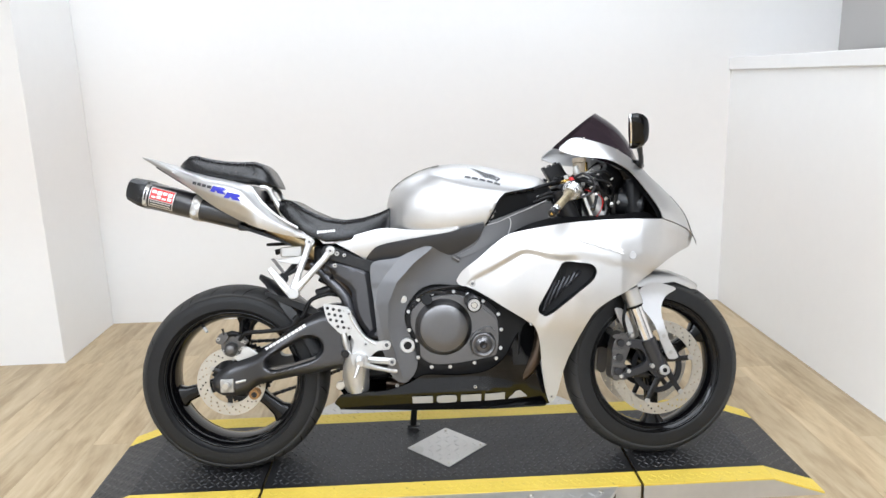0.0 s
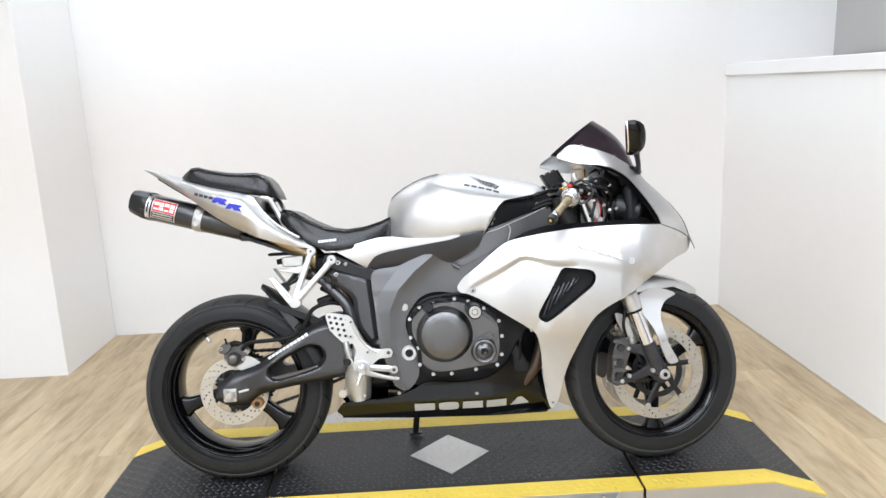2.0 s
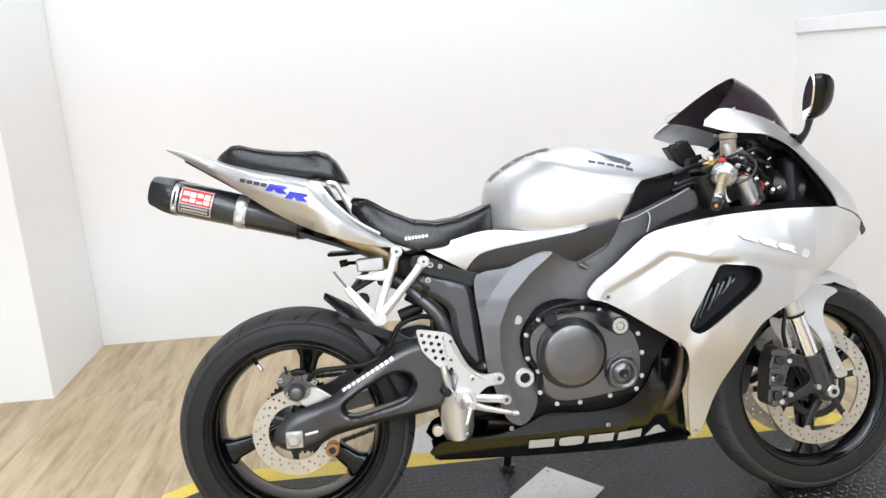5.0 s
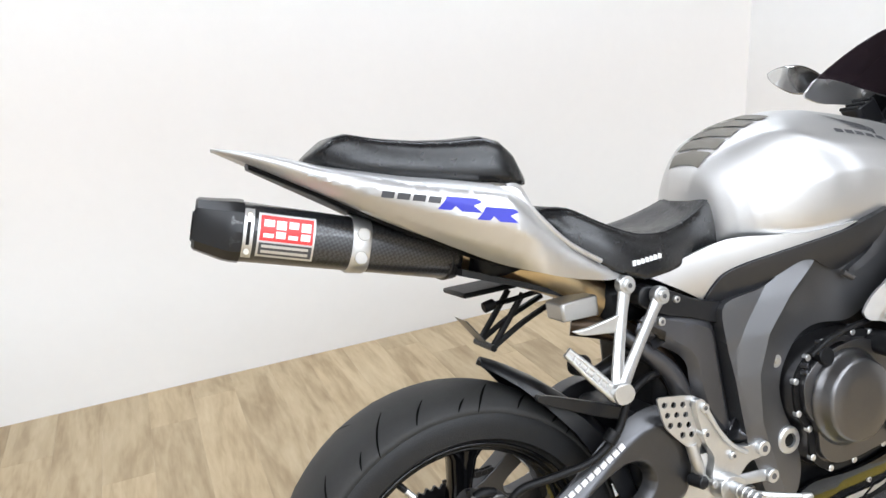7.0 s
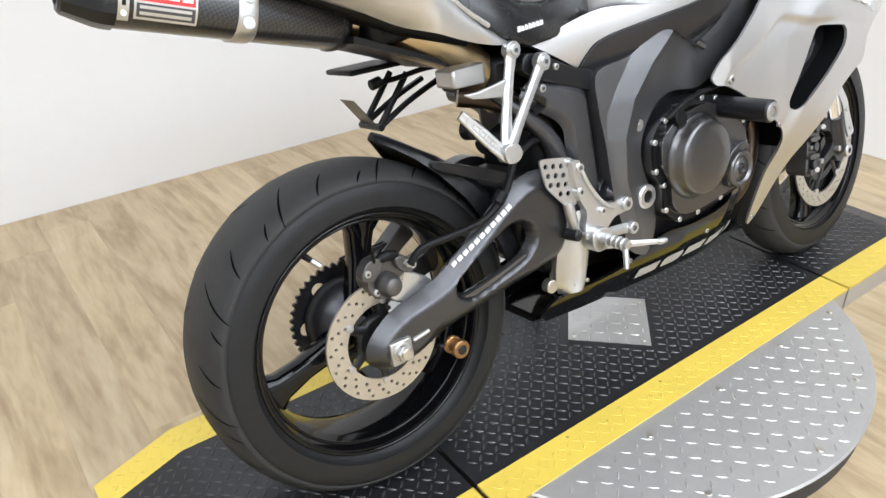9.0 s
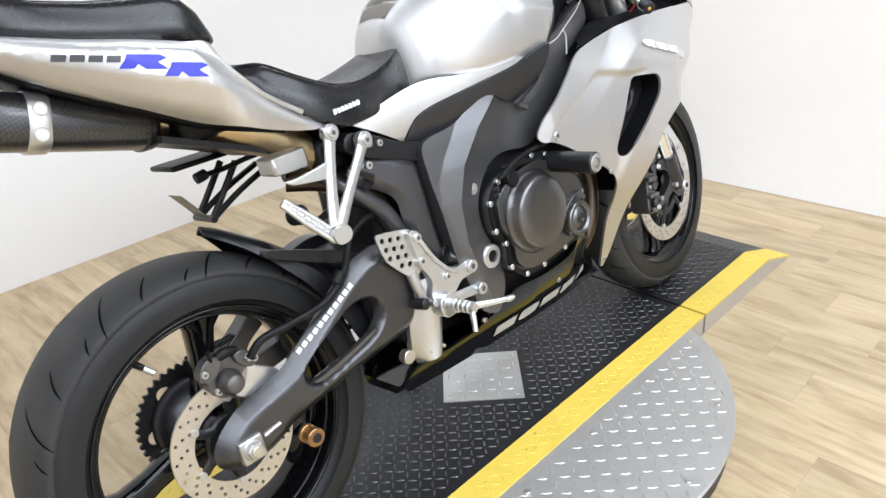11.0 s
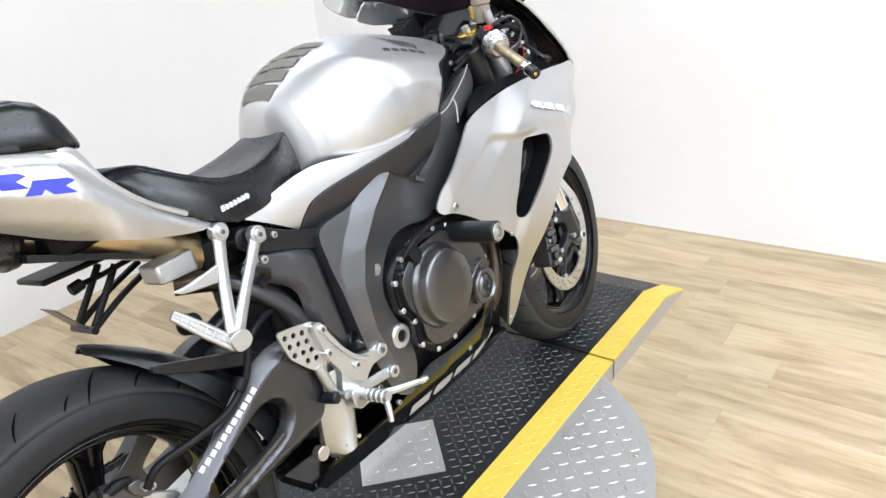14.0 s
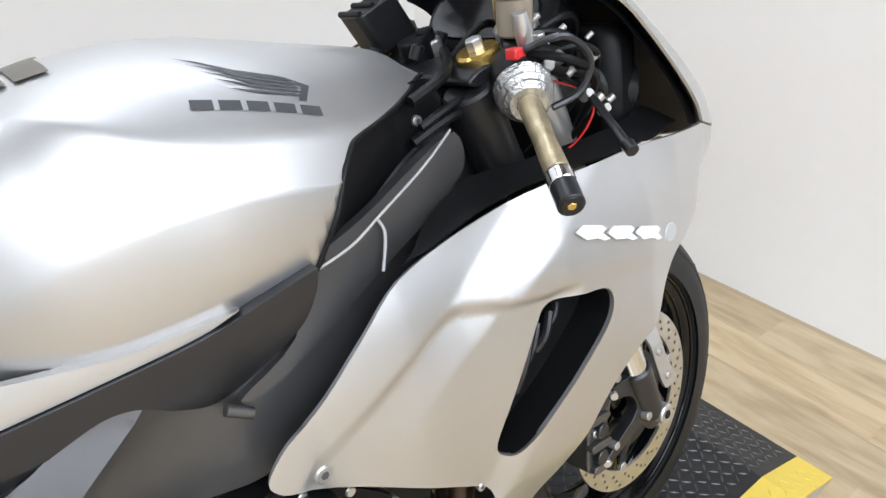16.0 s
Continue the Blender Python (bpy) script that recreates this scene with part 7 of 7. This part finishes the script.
rs = part("rearset", slab(rounded([(-0.318, 0.545), (-0.300, 0.545), (-0.290, 0.524), (-0.258, 0.464), (-0.224, 0.441), (-0.186, 0.442), (-0.172, 0.432), (-0.174, 0.416), (-0.190, 0.412), (-0.216, 0.410), (-0.236, 0.396), (-0.252, 0.384), (-0.286, 0.388), (-0.298, 0.408), (-0.290, 0.440), (-0.306, 0.474)], 4), -0.163, -0.146), ALU, bike, "bare aluminium rider footrest bracket", bevel=0.004)
part("bracket_rib", tube([(-0.300, -0.164, 0.528), (-0.280, -0.166, 0.488), (-0.252, -0.166, 0.452), (-0.222, -0.165, 0.432)], 0.0045, 8), ALU, rs)
for bx0, bz0, br, y1 in ((-0.187, 0.429, 0.0135, -0.172), (-0.253, 0.434, 0.0075, -0.170), (-0.302, 0.532, 0.0085, -0.168), (-0.304, 0.486, 0.0085, -0.168), (-0.172, 0.374, 0.0125, -0.172)):
    part("rearset_boss", rod((bx0, -0.142, bz0), (bx0, y1, bz0), br, n=18), ALU, rs)
    part("bolt_socket", rod((bx0, y1 + 0.002, bz0), (bx0, y1 - 0.0006, bz0), br * 0.5, n=6), DARKPRINT, rs)
part("lower_arm", tube([(-0.272, -0.156, 0.386), (-0.240, -0.158, 0.382), (-0.172, -0.158, 0.374)], [0.0135, 0.0105, 0.0115], 14, 5, 0.6), ALU, rs)
part("peg_clevis", slab(rounded([(-0.298, 0.402), (-0.276, 0.410), (-0.250, 0.398), (-0.252, 0.372), (-0.280, 0.364), (-0.298, 0.376)], 3), -0.184, -0.160), ALU, rs, bevel=0.004)
part("footpeg", tube([(-0.274, -0.176, 0.390), (-0.272, -0.205, 0.388), (-0.268, -0.240, 0.385)], [0.0105, 0.0115, 0.0100], 16, 4), ALU, rs, "knurled aluminium footpeg")
for i in range(4):
    part("peg_knurl", rod((-0.2725 + 0.0008 * i, -0.196 - 0.011 * i, 0.3885 - 0.0008 * i), (-0.2722 + 0.0008 * i, -0.200 - 0.011 * i, 0.388 - 0.0008 * i), 0.0128, n=18), ALU, rs)
part("peg_feeler", tube([(-0.270, -0.233, 0.384), (-0.276, -0.240, 0.366), (-0.284, -0.247, 0.345)], [0.0060, 0.0058, 0.0045], 10, 4), ALU, rs)
part("brake_pedal", tube([(-0.280, -0.168, 0.376), (-0.240, -0.186, 0.366), (-0.200, -0.208, 0.360), (-0.166, -0.228, 0.357)], [0.0110, 0.0085, 0.0068, 0.0050], 12, 5, 0.7), ALU, rs, "bare aluminium brake pedal")
part("pedal_tip", tube([(-0.170, -0.226, 0.357), (-0.163, -0.230, 0.357), (-0.154, -0.233, 0.357)], [0.0062, 0.0068, 0.0045], 10, 3), DULL, rs)
part("pedal_pivot", rod((-0.282, -0.150, 0.378), (-0.282, -0.184, 0.378), 0.0145, n=22), ALU, rs)
part("brake_cylinder", tube([(-0.322, -0.146, 0.468), (-0.318, -0.149, 0.44), (-0.312, -0.150, 0.415)], [0.010, 0.0105, 0.009], 14, 4), DULL, rs, "grey rear brake cylinder")
part("cylinder_clamp", rod((-0.324, -0.138, 0.404), (-0.318, -0.166, 0.404), 0.0115, n=14), SATIN, rs)
part("pushrod", rod((-0.312, -0.152, 0.415), (-0.292, -0.158, 0.384), 0.0048, n=10), DULL, rs)
part("link_bolt", rod((-0.300, -0.150, 0.398), (-0.300, -0.172, 0.398), 0.0068, n=12), DULL, rs)
guard_rows = ((-0.322, 0.440, 0.128), (-0.328, 0.38, 0.132), (-0.334, 0.325, 0.126), (-0.330, 0.284, 0.116), (-0.320, 0.266, 0.110))
bm = bmesh.new()
vs = []
for (x_, z_, y_), wd in zip(guard_rows, (0.084, 0.082, 0.082, 0.076, 0.062)):
    vs.append([bm.verts.new((x_ + wd * i / 10, -(y_ - 0.028 + 0.044 * math.sin(math.pi * (0.10 + 0.80 * i / 10))), z_ + 0.006 * i / 10)) for i in range(11)])
for a, b in zip(vs, vs[1:]):
    for i in range(10):
        bm.faces.new((a[i], a[i + 1], b[i + 1], b[i]))
sh = part("silver_guard", bm, ALU, bike, "bare aluminium exhaust valve guard", solid=0.003)
part("guard_body", tube([(-0.285, -0.098, 0.45), (-0.288, -0.098, 0.37), (-0.292, -0.090, 0.276)], [0.033, 0.036, 0.034], 20, 4), ALU, sh)
for gx, gz in ((-0.305, 0.290), (-0.272, 0.286)):
    part("guard_screw", rod((gx, -0.118, gz), (gx, -0.132, gz), 0.0042, n=10), STEEL, sh)
part("stand_lug", rod((-0.345, -0.09, 0.292), (-0.345, -0.11, 0.292), 0.014, n=16), STEEL, bike)

# side stand on the far side
stand = part("side_stand", tube([(-0.10, 0.135, 0.265), (-0.11, 0.185, 0.16), (-0.12, 0.232, 0.058)], [0.013, 0.011, 0.012], 12, 4), SATIN, bike, "black side stand")
part("stand_foot", slab(rounded([(-0.140, 0.052), (-0.10, 0.054), (-0.095, 0.060), (-0.138, 0.060)], 2), 0.218, 0.250), SATIN, stand, bevel=0.002)

# the front end is turned slightly to its left
axis_p, axis_d = Vector((0.612, 0, 0.565)), fork_dir
steer = Matrix.Translation(axis_p) @ Matrix.Rotation(radians(-4.0), 4, axis_d) @ Matrix.Translation(-axis_p)
for ob in list(bike.children):
    if ob.name.split(".")[0] in ("front_wheel", "fork_leg", "front_caliper", "front_mudguard"):
        ob.matrix_basis = steer

# ---------- floor planks ----------
rs_ = np.random.RandomState(11)
PW = 0.152
mesh_cache = {}
x = -4.4
while x < 3.40:
    end_y = 1.858 if x < 1.69 else WALL_END - 0.155
    w = min(PW, (1.698 if x < 1.69 else 3.398) - x) - 0.0004
    y = -4.45 + rs_.rand() * 0.9
    first = True
    ys = [-4.48]
    while y < end_y - 0.06:
        ys.append(y)
        y += (0.92, 1.22, 1.22, 1.05)[rs_.randint(4)]
    ys.append(end_y)
    if w > 0.02:
        for ya, yb in zip(ys, ys[1:]):
            near = -2.6 < x and yb > -2.2
            ln = round(yb - ya - 0.0004, 4)
            key = (round(w, 4), ln)
            if key not in mesh_cache:
                bm = bmesh.new()
                b_ = 0.0004
                lo = [bm.verts.new((px_, py_, -0.004)) for px_, py_ in ((0, 0), (w, 0), (w, ln), (0, ln))]
                mi = [bm.verts.new((px_, py_, -b_ * 0.6)) for px_, py_ in ((0, 0), (w, 0), (w, ln), (0, ln))]
                hi = [bm.verts.new((px_, py_, 0)) for px_, py_ in ((b_, b_), (w - b_, b_), (w - b_, ln - b_), (b_, ln - b_))]
                bm.faces.new(hi)
                for A, B in ((lo, mi), (mi, hi)):
                    for i in range(4):
                        bm.faces.new((A[i], A[(i + 1) % 4], B[(i + 1) % 4], B[i]))
                bmesh.ops.recalc_face_normals(bm, faces=bm.faces)
                me = bpy.data.meshes.new("plank")
                bm.to_mesh(me)
                bm.free()
                me.materials.append(WOOD)
                mesh_cache[key] = me
            pl = new("plank", mesh_cache[key])
            pl.parent = floor
            pl.location = (x, ya, FLOOR)
    x += max(w + 0.0004, 0.02)
